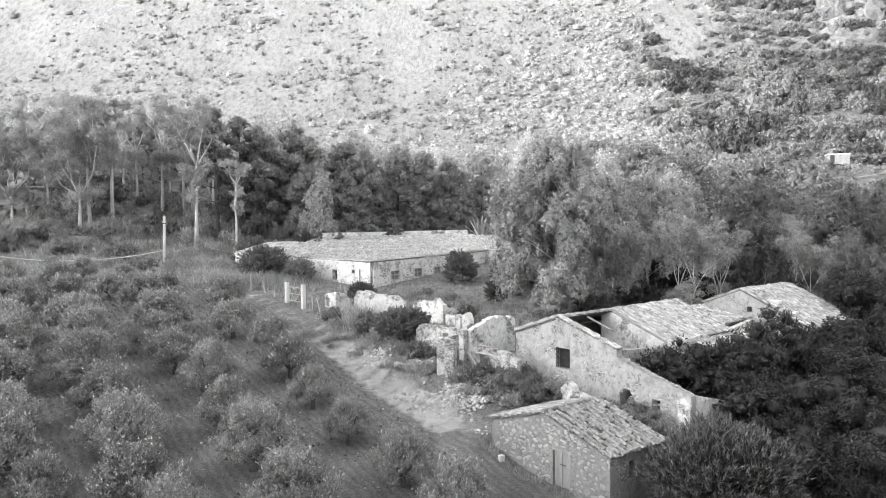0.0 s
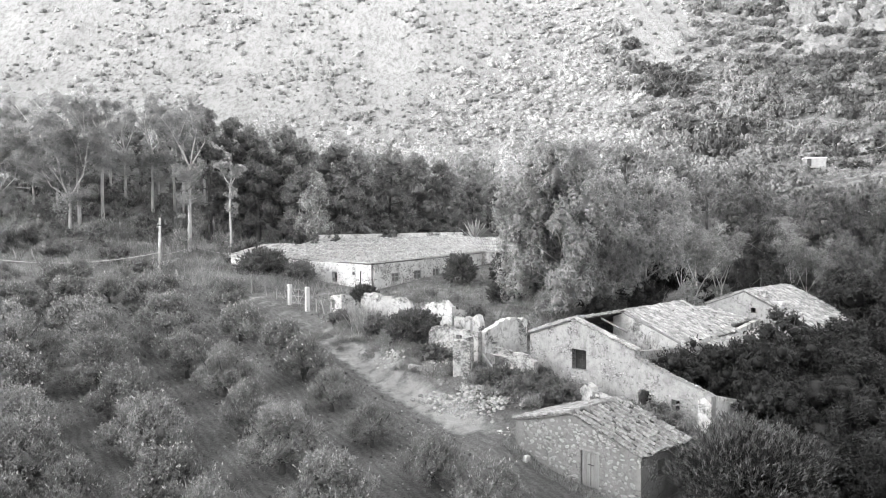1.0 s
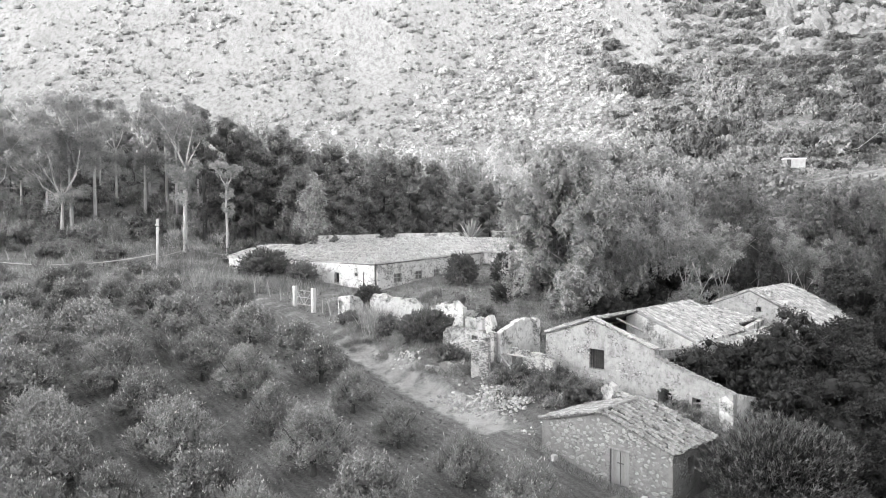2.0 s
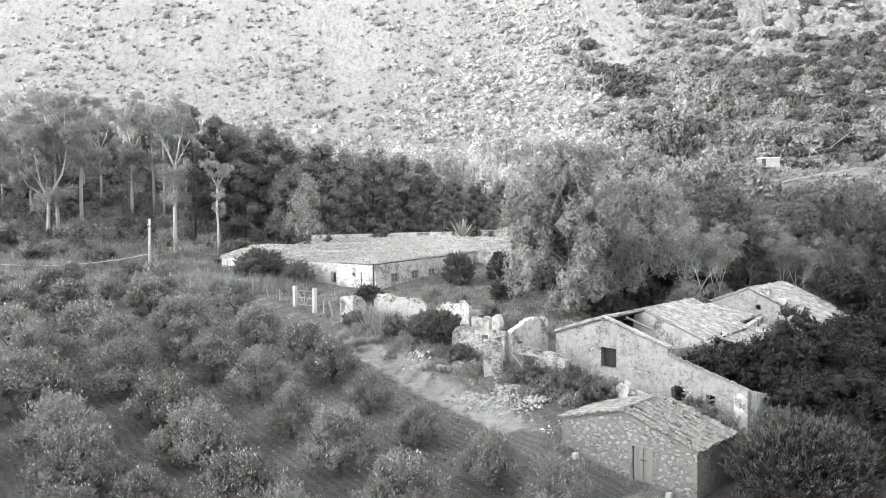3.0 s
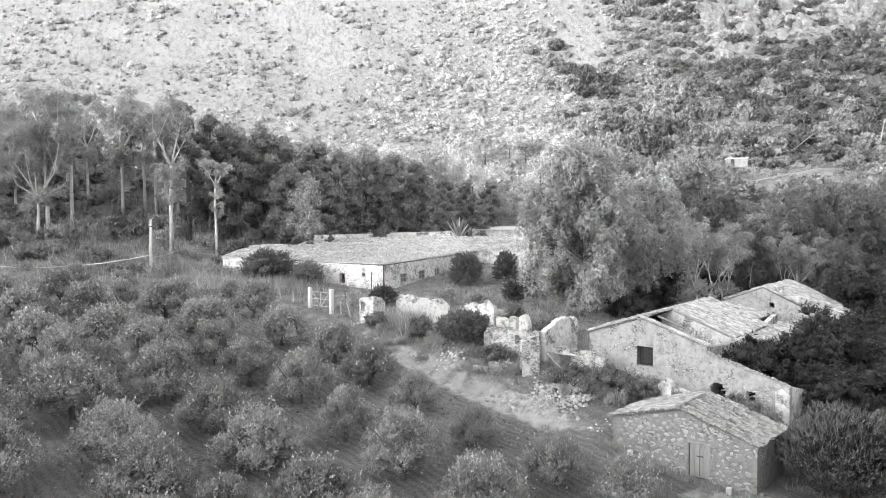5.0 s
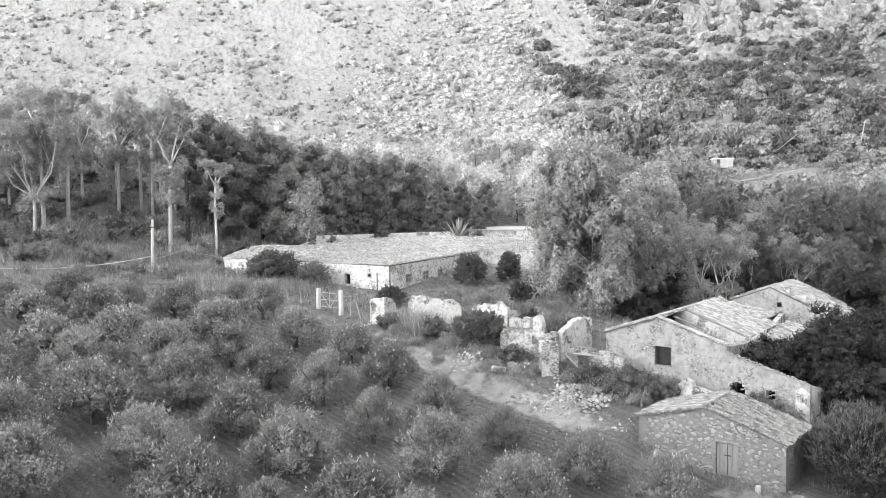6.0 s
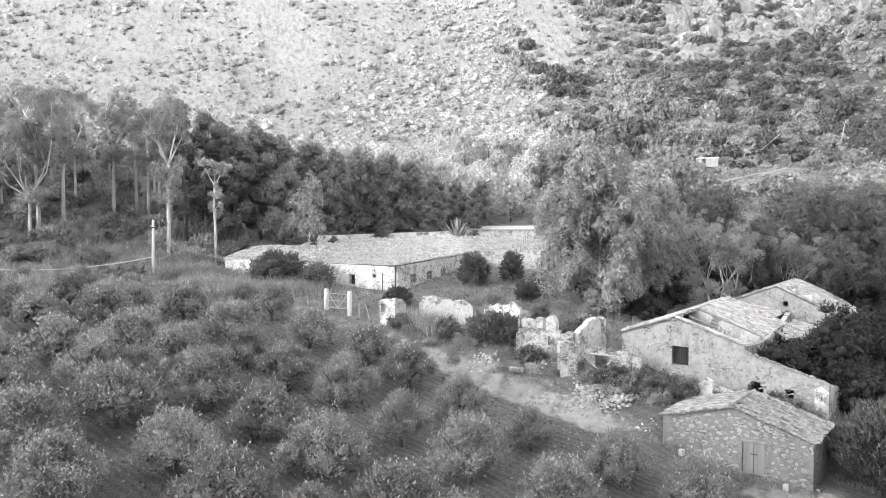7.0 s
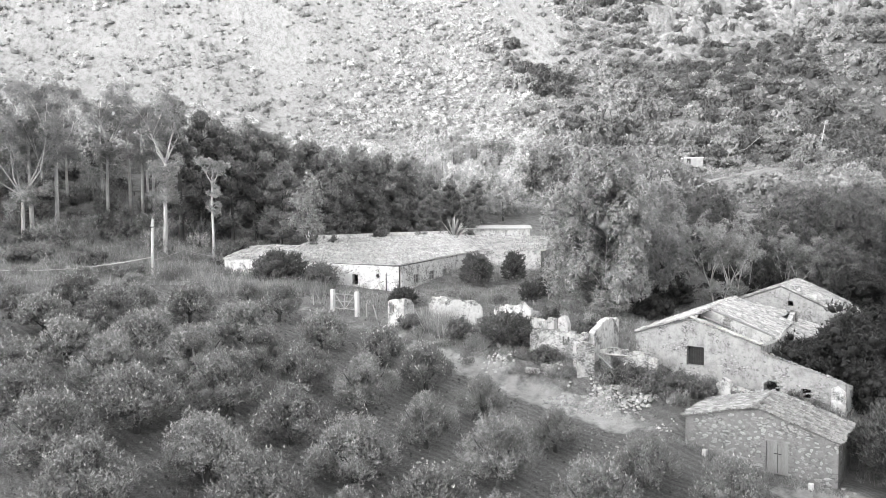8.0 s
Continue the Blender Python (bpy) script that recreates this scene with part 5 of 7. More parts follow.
def pine(seed, tall, spread, form="round"):
    """A dark pine: rounded needle pads in tiers, a slim spire or a small cone."""
    r = np.random.default_rng(seed)
    root = new("pine_tree")
    lean = r.normal() * 0.3
    wood = [tube([(0, 0, -0.3), (0.1 * lean, 0, tall * 0.4), (lean, 0.1, tall * 0.95)], [tall * 0.018, tall * 0.013, tall * 0.003], 7)]
    big, size = [], []
    n = {"round": 20, "spire": 22, "cone": 15}[form]
    for k in range(n):
        t = 0.12 + 0.82 * (k + 0.5) / n
        if form == "round":
            env = float(np.interp(t, (0.1, 0.35, 0.7, 1.0), (0.75, 1.0, 0.85, 0.3)))
        elif form == "spire":
            env = float(np.interp(t, (0.1, 0.3, 0.75, 1.0), (0.7, 1.0, 0.8, 0.25)))
        else:
            env = 1.08 - t
        w = k * 2.4 + r.uniform(-0.5, 0.5)
        q = spread * 0.32 * env * r.uniform(0.6, 1.15)
        c = np.array((math.cos(w) * q + lean * t, math.sin(w) * q, t * tall))
        big.append(c)
        size.append(spread * (0.09 + 0.085 * env) * r.uniform(0.8, 1.2))
        wood.append(tube([(lean * t * 0.9, 0, t * tall * 0.93), c], [tall * 0.005, 0.02], 5))
    big.append(np.array((lean, 0.1, tall * 0.95)))
    size.append(spread * (0.16 if form == "round" else 0.1))
    part("trunk", merged("trunk", wood, BARK, True), root)
    big, size = np.array(big), np.array(size)
    cen, rad = boughs(r, big, size, 8, (0.34, 0.52), 0.9, -0.35, 0.75)
    leaves = lobed(r, cen, rad, 210, 0.36, 0.15, 0.85, 0.6, 0.5, -0.7)
    part("crown", foliage_mesh("crown", leaves, [leaf_mass(r, big, size, 0.85, 0.6, 2, 0.24)], PINE), root)
    return tagged(root, "dark dense pine tree in the wood", "pine tree", "pine wood")


def plant(kinds, spots, turn=53):
    """Sets trees of some kinds: spots are (kind, x, y, height of the place's tree)."""
    used = set()
    for i, (k, x, y, h) in enumerate(spots):
        root, tall = kinds[k]
        m = pose(x, y, ground_at(x, y) - 0.05, 0, 0, (i * turn) % 360)
        if k in used:
            ob = copy_thing(root, m)
        else:
            ob, used = root, used | {k}
            ob.matrix_basis = m
        s = h / tall
        ob.scale = (s, s, s)


pine_kinds = {k: (pine(200 + k, 14.0, 7.4 + 0.6 * (k % 3)), 14.0) for k in range(4)}
pine_kinds[4] = (pine(210, 17.0, 5.4, "spire"), 17.0)
pine_kinds[5] = (pine(211, 7.0, 4.2, "cone"), 7.0)
pine_kinds[6] = (pine(212, 15.0, 6.4, "spire"), 15.0)
PINES = [
    (4, -31.0, 106.8, 18.4), (6, -28.2, 109.0, 16.6), (0, -24.6, 108.0, 14.6), (6, -21.4, 109.5, 15.4), (2, -18.6, 109.5, 14.3), (3, -14.2, 114.0, 14.6),
    (0, -11.0, 112.0, 14.0), (1, -6.6, 118.5, 14.4), (2, -2.6, 116.0, 13.4), (3, 1.6, 119.0, 12.4), (0, 6.7, 124.0, 9.8), (1, 11.0, 126.0, 8.6), (2, 14.8, 125.5, 9.0),
    (5, -7.6, 113.5, 8.2), (5, -3.5, 112.5, 7.6), (6, -26.4, 112.0, 15.0), (0, -22.0, 119.0, 15.0), (5, -11.6, 108.5, 8.0),
    (3, -3.0, 124.0, 12.0), (2, 3.0, 127.0, 10.0), (2, -18.5, 105.0, 11.0), (3, -13.0, 107.0, 10.5), (1, 3.5, 112.0, 8.6),
    (3, 12.0, 120.0, 6.6), (0, -57.0, 128.0, 13.0), (1, -50.0, 130.0, 12.0), (2, -43.0, 132.0, 12.0), (3, -65.0, 126.0, 13.0), (1, -72.0, 124.0, 12.0),
]
plant(pine_kinds, PINES)

gum_kinds = {
    0: open_gum(300, 20.0, 7.6, 0.62, 4, 1, 200, 16, 0.5),
    1: open_gum(301, 19.0, 11.5, 0.34, 6, 1, 210, 5, 0.8),
    5: open_gum(305, 16.0, 4.6, 0.8, 3, 1, 230, 14, 0.5),
    2: hanging_gum(302, 16.0, 11.4, 26, 0.05, 220, 1, 0.0, MID_GUM, EUCALYPT),
    7: hanging_gum(309, 13.0, 8.4, 12, 0.1, 200, 1),
    3: open_gum(313, 11.0, 7.0, 0.34, 3, 2, 170, 4, 0.5, GREY_GUM),
    4: hanging_gum(304, 14.0, 9.0, 12, 0.1, 170, 2, 0.0, None, None, (9, 0.34, 0.52)),
    6: hanging_gum(306, 13.0, 11.0, 13, 0.12, 210, 2, 0.0, OAK_LEAF, OAK_TIP, (8, 0.36, 0.56), ("evergreen_tree", "dense dark evergreen tree in the wood", "tree", "evergreen trees")),
    8: hanging_gum(307, 11.5, 6.0, 9, 0.28, 130, 1, 0.16, GREY_GUM, GREY_GUM),
}
GUMS = [
    (0, -32.7, 102.6, 21.0), (1, -48.6, 103.4, 19.5), (5, -47.9, 105.0, 18.5), (5, -45.4, 106.5, 18.0), (0, -40.3, 111.5, 18.0), (1, -54.0, 112.0, 18.0), (0, -46.0, 117.0, 16.0),
    (5, -37.6, 113.0, 16.0), (5, -36.0, 112.0, 15.0), (5, -34.8, 113.5, 15.0), (5, -33.2, 112.5, 14.0), (5, -27.0, 101.5, 13.0), (1, -59.0, 106.0, 17.0),
    (0, -50.0, 122.0, 15.0), (1, -60.0, 118.0, 15.0), (0, -66.0, 112.0, 15.0), (8, -15.6, 98.9, 11.4), (5, -42.0, 120.0, 14.0), (0, -36.0, 120.0, 14.0), (1, -72.0, 106.0, 15.0),
    (2, 10.3, 71.3, 16.6), (7, 13.6, 72.0, 11.6), (4, 17.5, 78.5, 14.6), (4, 21.5, 80.5, 14.0), (3, 22.6, 69.6, 10.6), (4, 25.4, 84.5, 14.0), (3, 26.6, 72.6, 9.4), (6, 33.6, 80.0, 10.0),
    (6, 43.4, 84.5, 13.4), (6, 50.4, 82.0, 13.0), (4, 29.0, 90.0, 12.5), (7, 14.5, 84.0, 12.5), (4, 20.0, 92.0, 13.5), (6, 37.0, 92.0, 12.0), (6, 40.0, 73.0, 9.0), (7, 18.0, 73.0, 8.6),
    (4, 30.0, 100.0, 13.0), (6, 54.0, 92.0, 13.0), (6, 60.0, 78.0, 13.0), (3, 36.0, 75.0, 9.4),
    (6, 62.0, 88.0, 13.0), (6, 66.0, 97.0, 13.0), (6, 55.0, 70.0, 10.0), (6, 72.0, 86.0, 12.0),
]
plant(gum_kinds, GUMS, 71)


# ---- the sunlit edge of the wood under the mountain ----
def lit_tree(seed, tall, spread, leaf, label):
    r = np.random.default_rng(seed)
    root = new("broadleaf_tree")
    part("trunk", merged("trunk", [tube([(0, 0, -0.3), (0.1, 0, tall * 0.4), (0.2, 0.1, tall * 0.8)], [0.2, 0.15, 0.05], 6)], BARK, True), root)
    big, size = [], []
    for k in range(10):
        t = 0.15 + 0.72 * (k + 0.5) / 10
        w, q = k * 2.4 + r.random(), spread * 0.3 * float(np.interp(t, (0, 0.5, 1), (0.9, 1.0, 0.3))) * r.uniform(0.6, 1.1)
        big.append((math.cos(w) * q, math.sin(w) * q, t * tall))
        size.append(spread * r.uniform(0.17, 0.24))
    cen, rad = boughs(r, big, size, 7, (0.34, 0.52), 1.1, -0.4, 0.8)
    v = lobed(r, cen, rad, 62, 0.46, 0.25, 1.1, 0.2, 0.5)
    part("crown", foliage_mesh("crown", v, [leaf_mass(r, big, size, 1.1, 0.36, 1, 0.24)], leaf), root)
    return tagged(root, label, "tree", "trees at the mountain foot")


lit_kinds = {k: (lit_tree(400 + k, 9.0, 6.5 + k, LIT_LEAF, "pale sunlit broadleaf tree at the foot of the mountain"), 9.0) for k in range(3)}
for k in range(3, 5):
    lit_kinds[k] = (lit_tree(400 + k, 9.0, 4.0 + k, HILL_LEAF, "dark evergreen tree at the foot of the mountain"), 9.0)
r_lit = np.random.default_rng(12)
LIT = []
for i in range(86):
    x, y = r_lit.uniform(-75, 95), r_lit.uniform(129, 166)
    if i >= 46:
        x = r_lit.uniform(-30, 48)
    if i >= 70:
        x, y = r_lit.uniform(0, 48), r_lit.uniform(150, 178)
    if 66 < x < 104 and y > 146:
        y -= 14
    if x > 58:
        continue
    LIT.append((i % 3 if x < 34 else 3 + i % 2, x, y, r_lit.uniform(8.0, 12.5) * (1.0 if y < 150 else 0.72)))
plant(lit_kinds, LIT, 47)


# ---- shrubs ----
def shrub(name, x, y, rx, ry, tall, mat, label, seed, leaf=0.26, per=77, n=40, z0=None, sink=0.35, up=0.5, category="shrub", group="", slim=0.42):
    r = np.random.default_rng(seed)
    cen = dome_clumps(r, n, rx * 0.86, ry * 0.86, tall * 0.55, tall * 0.42, -0.7, 0.62)
    rad = r.uniform(0.16, 0.26, n) * (rx + ry) / 2 + 0.12
    small = leaf ** 2 * slim
    v = np.concatenate((lobed(r, cen, rad, min(900, 4.6 / small), leaf, leaf * slim, 1.0, up * 0.6, 0.5), *sprays(r, cen, rad, max(2, int(per / 40)), 6, 0.8, leaf, leaf * slim, 0.75, up, 0.3)))
    root = thing(name, label, category, group, at=(x, y, (ground_at(x, y) if z0 is None else z0)))
    stems = []
    for k in range(5):
        c = cen[k * 7 % n]
        stems.append(tube([(0, 0, -sink), tuple(c * 0.5), tuple(c * 0.92)], [0.07, 0.05, 0.02], 5))
    part("stem", merged("stem", stems, BARK, True), root)
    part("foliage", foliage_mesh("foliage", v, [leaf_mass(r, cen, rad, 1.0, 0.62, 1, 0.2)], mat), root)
    return root


def build_round_bush():
    r = np.random.default_rng(500)
    root = thing("round_bush", "big rounded bush of upright shoots beside the hut", "bush", at=at_ground(14.3, 38.2))
    body, tips, mass = dome_shoots(r, 4.0, 2.3, 1900, 0.95, 20, 0.27, 0.075, 0.9)
    stems = [tube([(0, 0, -0.3), (math.cos(w), math.sin(w), 1.6), (2 * math.cos(w), 2 * math.sin(w), 3.0)], [0.1, 0.07, 0.03], 6) for w in (0.4, 1.7, 2.9, 4.1, 5.3)]
    part("stem", merged("stem", stems, BARK, True), root)
    part("foliage", foliage_mesh("foliage", body, [mass], BUSH_LEAF, BUSH_SHADE), root)
    part("new_growth", leaf_mesh("new_growth", tips, BUSH_TIP), root, "paler upright young shoots")


build_round_bush()
DARK = [
    # inside the roofless yard
    (10.8, 2.4, 1.7, 3.6), (12.4, 3.2, 1.8, 3.2), (13.8, 4.6, 2.0, 3.0), (11.2, 5.6, 1.9, 3.9), (12.8, 7.6, 2.3, 4.0), (15.4, 7.6, 2.6, 4.0), (13.6, 11.0, 2.6, 4.4), (16.6, 3.6, 2.2, 3.4), (13.2, 14.5, 2.8, 4.6),
]
for i, (u, v, rad, tall) in enumerate(DARK):
    x, y = house(u, v)
    shrub("dark_shrub", x, y, rad, rad, tall, DARK_LEAF, "dark dense shrub growing in the roofless yard", 520 + i, 0.28, 90, 36, group="shrubs in the ruined yard")


def carob(x, y, wide, tall, seed):
    """A broad dark tree: domes of drooping leaf sprays down to the ground."""
    r = np.random.default_rng(seed)
    root = thing("carob_tree", "large dark carob tree with drooping leaf sprays", "carob tree", "dark trees beside the farm", at=at_ground(x, y))
    big = dome_clumps(r, 13, wide * 0.68, wide * 0.68, tall * 0.5, tall * 0.38, -0.55, 0.7)
    size = r.uniform(0.26, 0.38, 13) * wide
    cen, rad = boughs(r, big, size, 9, (0.3, 0.46), 0.9, -0.5, 0.8)
    near = y < 53
    leaves = lobed(r, cen, rad, 390 if near else 200, 0.24 if near else 0.32, 0.11 if near else 0.15, 0.9, -0.2, 0.45)
    body, tips = sprays(r, cen, rad, 2, 6, 0.9, 0.24, 0.1, 0.8, -0.25, 0.3, 0.9, (0.6, 0.95))
    stems = [tube([(0, 0, -0.4), tuple(np.array(b) * 0.5), tuple(np.array(b) * 0.9)], [0.14, 0.09, 0.03], 6) for b in big[::3]]
    part("stem", merged("stem", stems, BARK, True), root)
    part("foliage", foliage_mesh("foliage", np.concatenate((leaves, body, tips)), [leaf_mass(r, big, size, 0.9, 0.6, 2, 0.24)], DARK_LEAF), root)


BIG = [(22.5, 47.0, 4.2, 4.0), (25.0, 41.0, 4.4, 4.6), (21.0, 40.5, 3.2, 3.2), (27.5, 51.0, 4.6, 4.0), (31.5, 45.5, 5.0, 5.2), (33.5, 56.0, 5.0, 4.6), (25.0, 54.5, 3.4, 3.4), (38.5, 50.5, 5.0, 6.0), (38.5, 62.0, 5.0, 6.0), (29.0, 36.5, 4.0, 4.2), (36.0, 38.0, 5.0, 5.6), (44.0, 57.0, 5.0, 7.0), (20.5, 50.5, 2.8, 3.4), (35.5, 66.0, 4.0, 5.5), (31.5, 59.0, 3.0, 3.2), (50.0, 66.0, 5.5, 8.0)]
for i, (x, y, rad, tall) in enumerate(BIG):
    carob(x, y, rad, tall, 550 + i)


# ---- mountainside scrub and rocks ----
ROAD_LINE = [(84.0 + 4 * k, 162.5 + 1.75 * k) for k in range(9)]


def hill_bush(r, lobes, leaves, core, leaf):
    """One rounded shrub of unit radius: (leaf blades, core verts, core faces)."""
    z = np.linspace(0.95, -0.15, lobes)
    w = np.arange(lobes) * 2.39996 + r.uniform(0, 6.28)
    q = np.sqrt(np.maximum(0, 1 - z * z)) * 0.74
    cen = np.column_stack((np.cos(w) * q, np.sin(w) * q, z * 0.62 + 0.1)) + 0.08 * r.normal(size=(lobes, 3))
    rad = r.uniform(0.7, 1.15, lobes) / lobes ** 0.5
    count = np.full(lobes, leaves)
    d = unit(r.normal(size=(lobes * leaves, 3)))
    d[:, 2] = np.where(d[:, 2] < -0.3, -d[:, 2], d[:, 2])
    pos = np.repeat(cen, count, axis=0) + d * np.repeat(rad, count)[:, None] * r.uniform(0.6, 1.15, (len(d), 1))
    blades = leaf_blades(pos, d * 0.4 + unit(r.normal(size=d.shape)), leaf, leaf * 0.7, r, unit(d + 0.25 * r.normal(size=d.shape)))
    v, f = leaf_mass(r, np.array(((0, 0, 0.1),)), np.array((0.9,)), 0.9, core, 1, 0.28)
    return blades, v, f


def build_scrub():
    r = np.random.default_rng(77)
    forms = {
        "big": [hill_bush(r, 20, 30, 0.62, 0.18) for k in range(8)],
        "mid": [hill_bush(r, 6, 15, 0.8, 0.28) for k in range(8)],
        "low": [hill_bush(r, 3, 10, 0.86, 0.42) for k in range(8)],
    }
    heaps = {k: ([], []) for k in ("deep", "dark", "slope", "pale")}
    taken, rocks = {}, []

    def free(x, y, rad, close):
        gx, gy = int(x // 6), int(y // 6)
        for a in (gx - 1, gx, gx + 1):
            for b in (gy - 1, gy, gy + 1):
                for px, py, pr in taken.get((a, b), ()):
                    if math.hypot(x - px, y - py) < close * (rad + pr):
                        return False
        taken.setdefault((gx, gy), []).append((x, y, rad))
        return True

    def put(heap, form, x, y, rad, high):
        blades, v, f = forms[form][int(r.integers(8))]
        w = r.uniform(0, 6.283)
        m = np.array(((math.cos(w), -math.sin(w), 0), (math.sin(w), math.cos(w), 0), (0, 0, high))) * rad
        at = np.array((x, y, ground_at(x, y) - 0.05 * rad))
        heaps[heap][0].append(blades @ m.T + at)
        heaps[heap][1].append((v @ m.T + at, f))

    # broken limestone faces high on the slope: steep, fluted, with ledges
    vs, fs = ICO[3]
    for i in range(46):
        x, y = r.uniform(118, 205), r.uniform(238, 264)
        w, t = r.uniform(2.2, 5.5), r.uniform(2.0, 4.8)
        z = ground_at(x, y)
        pts = []
        for p in vs:
            q = Vector((p[0] * 1.7 + i, p[1] * 1.7, p[2] * 0.8))
            k = 1 + 0.5 * noise.noise(q) + 0.36 * noise.noise(q * 2.7) + 0.05 * r.normal()
            ledge = math.floor(p[2] * 3 + 0.6 * noise.noise(q)) * 0.12
            pts.append((x + p[0] * w * k, y + (p[1] * 0.45 - ledge * -0.6) * w * k, z + p[2] * t * k))
        rocks.append((pts, [tuple(f) for f in fs]))
        taken.setdefault((int(x // 6), int(y // 6)), []).append((x, y - 1.5, w * 0.7))

    def barred(x, y, rad):
        if ((x - 107) / 13) ** 2 + ((y - 204) / 7.5) ** 2 < 1 and (rad > 1.2 or r.random() < 0.7):
            return True
        if ((x - 77) / 11) ** 2 + ((y - 250) / 14) ** 2 < 1 and r.random() < 0.85:
            return True
        if abs(x - 92.5 + (y - 178) * 0.3) < 5.5 + rad and 167 < y < 185:
            return rad > 1.3 or r.random() < 0.4
        return any(abs(x - px) < 3.0 + 0.6 * rad and -15.0 < y - py < 2.5 + rad and (rad > 1.25 or r.random() < 0.3 or abs(y - py) < 2.5) for px, py in ROAD_LINE)

    # the shrubby side: big rounded evergreens, close together
    for i in range(9000):
        y = r.uniform(146, 292)
        x = r.uniform(20, 1.02 * y - 18)
        dense = float(sstep(56, 82, thick_side(x, y)))
        if r.random() > dense:
            continue
        rad = (1.7 + 3.2 * r.random()) * (0.85 if y > 240 else 1.0)
        if barred(x, y, rad) or not free(x, y, rad, 0.62):
            continue
        shade = 0.9 * noise.noise(Vector((x * 0.035, y * 0.035, 21.0))) + float(sstep(92, 140, x)) * 0.55 + 0.25 * r.normal()
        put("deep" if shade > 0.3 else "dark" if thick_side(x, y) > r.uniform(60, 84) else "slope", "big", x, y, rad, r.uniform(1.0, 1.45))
    # the sunlit slope: small shrubs in loose drifts, a few dark ones
    for i in range(30000):
        y = r.uniform(138, 292)
        x = r.uniform(-0.58 * y - 4, 1.02 * y - 18)
        side = thick_side(x, y)
        drift = noise.noise(Vector((x * 0.05, y * 0.05, 4.0))) + 0.5 * noise.noise(Vector((x * 0.17, y * 0.17, 9.0)))
        foot = float(sstep(200, 166, y))
        band = float(sstep(-15, 48, side))
        if r.random() > 0.34 + 0.8 * drift + 0.9 * foot + 0.7 * band:
            continue
        rad = 0.35 + 1.3 * r.random() ** 3.2 + 1.2 * max(foot, 0.7 * band) * r.random()
        if barred(x, y, rad) or not free(x, y, rad, 0.55 - 0.12 * foot):
            continue
        pale = r.random() < (0.25 + 0.7 * foot + 0.6 * band) * float(sstep(76, 56, side))
        dark = not pale and (r.random() < 0.12 + 0.3 * float(sstep(52, 70, side)))
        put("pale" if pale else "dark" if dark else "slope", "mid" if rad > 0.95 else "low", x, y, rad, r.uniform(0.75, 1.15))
    names = {"deep": ("evergreen_scrub", DEEP_LEAF, "dense dark evergreen thicket on the mountainside", "scrub"),
             "dark": ("hillside_scrub", HILL_LEAF, "scattered round shrubs over the dry mountainside", "scrub"),
             "slope": ("slope_scrub", LIT_SLOPE_LEAF, "small shrubs dotted over the slope, their leaves paled for sunlight", "scrub"),
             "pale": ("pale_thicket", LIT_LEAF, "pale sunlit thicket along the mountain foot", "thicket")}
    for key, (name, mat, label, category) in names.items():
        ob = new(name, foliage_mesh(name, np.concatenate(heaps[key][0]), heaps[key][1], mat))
        tagged(ob, label, category, kind="stuff")
    for i in range(420):
        if i < 260:
            x, y, s = r.uniform(84, 240), r.uniform(240, 284), r.uniform(1.2, 5.0)
        else:
            y = r.uniform(170, 285)
            x, s = r.uniform(-0.6 * y, 0.6 * y), r.uniform(0.4, 1.3)
        a, f = stone_shape(r, s, s * 0.8, s * r.uniform(0.7, 1.7), 2 if s > 2 else 1)
        q = ([tuple(c * k for c, k in zip(v, r.uniform(0.55, 1.25, 3))) for v in a], f)
        z = ground_at(x, y)
        rocks.append(([(a + x, b + y, c + z - 0.12 * s) for a, b, c in q[0]], q[1]))
    ob = new("hillside_rocks", merged("hillside_rocks", rocks, ROCK))
    tagged(ob, "pale limestone outcrops on the mountainside", "rocks", kind="stuff")


build_scrub()


# ---- gate, fence, pole and cables ----
def build_gate():
    a, b = np.array((-15.74, 77.29)), np.array((-13.71, 75.16))
    z = 6.45
    root = thing("field_gate", "white farm gate between two whitewashed posts", "gate", at=(a[0], a[1], z))
    d = unit(b - a)
    turn = Matrix.Rotation(math.atan2(d[1], d[0]), 4, "Z")
    for p, h in ((a, 2.05), (b, 1.98)):
        q = p - a
        part("gate_post", bm_mesh("gate_post", box(0.38, 0.38, h + 0.5, Matrix.Translation((q[0], q[1], -0.5)) @ turn, 0.05), WHITE_PAINT), root, "whitewashed masonry post")
    ln = float(np.linalg.norm(b - a))
    leaf = part("gate_leaf", merged("gate_leaf", [tube([(*(d * 0.25), 0.25), (*(d * (ln - 0.25)), 0.22)], [0.04, 0.04], 6)], PALE_WOOD), root, "bleached wooden gate leaf")
    for s0, z0, s1, z1 in ((0.25, 1.65, ln - 0.25, 1.6), (0.25, 0.95, ln - 0.25, 0.93), (0.28, 0.2, 0.28, 1.7), (ln / 2, 0.2, ln / 2, 1.65), (ln - 0.28, 0.2, ln - 0.28, 1.65), (0.3, 1.6, ln / 2 - 0.05, 0.25), (ln - 0.3, 1.6, ln / 2 + 0.05, 0.25)):
        part("bar", merged("bar", [tube([(*(d * s0), z0), (*(d * s1), z1)], [0.035, 0.035], 6)], PALE_WOOD), leaf)


build_gate()


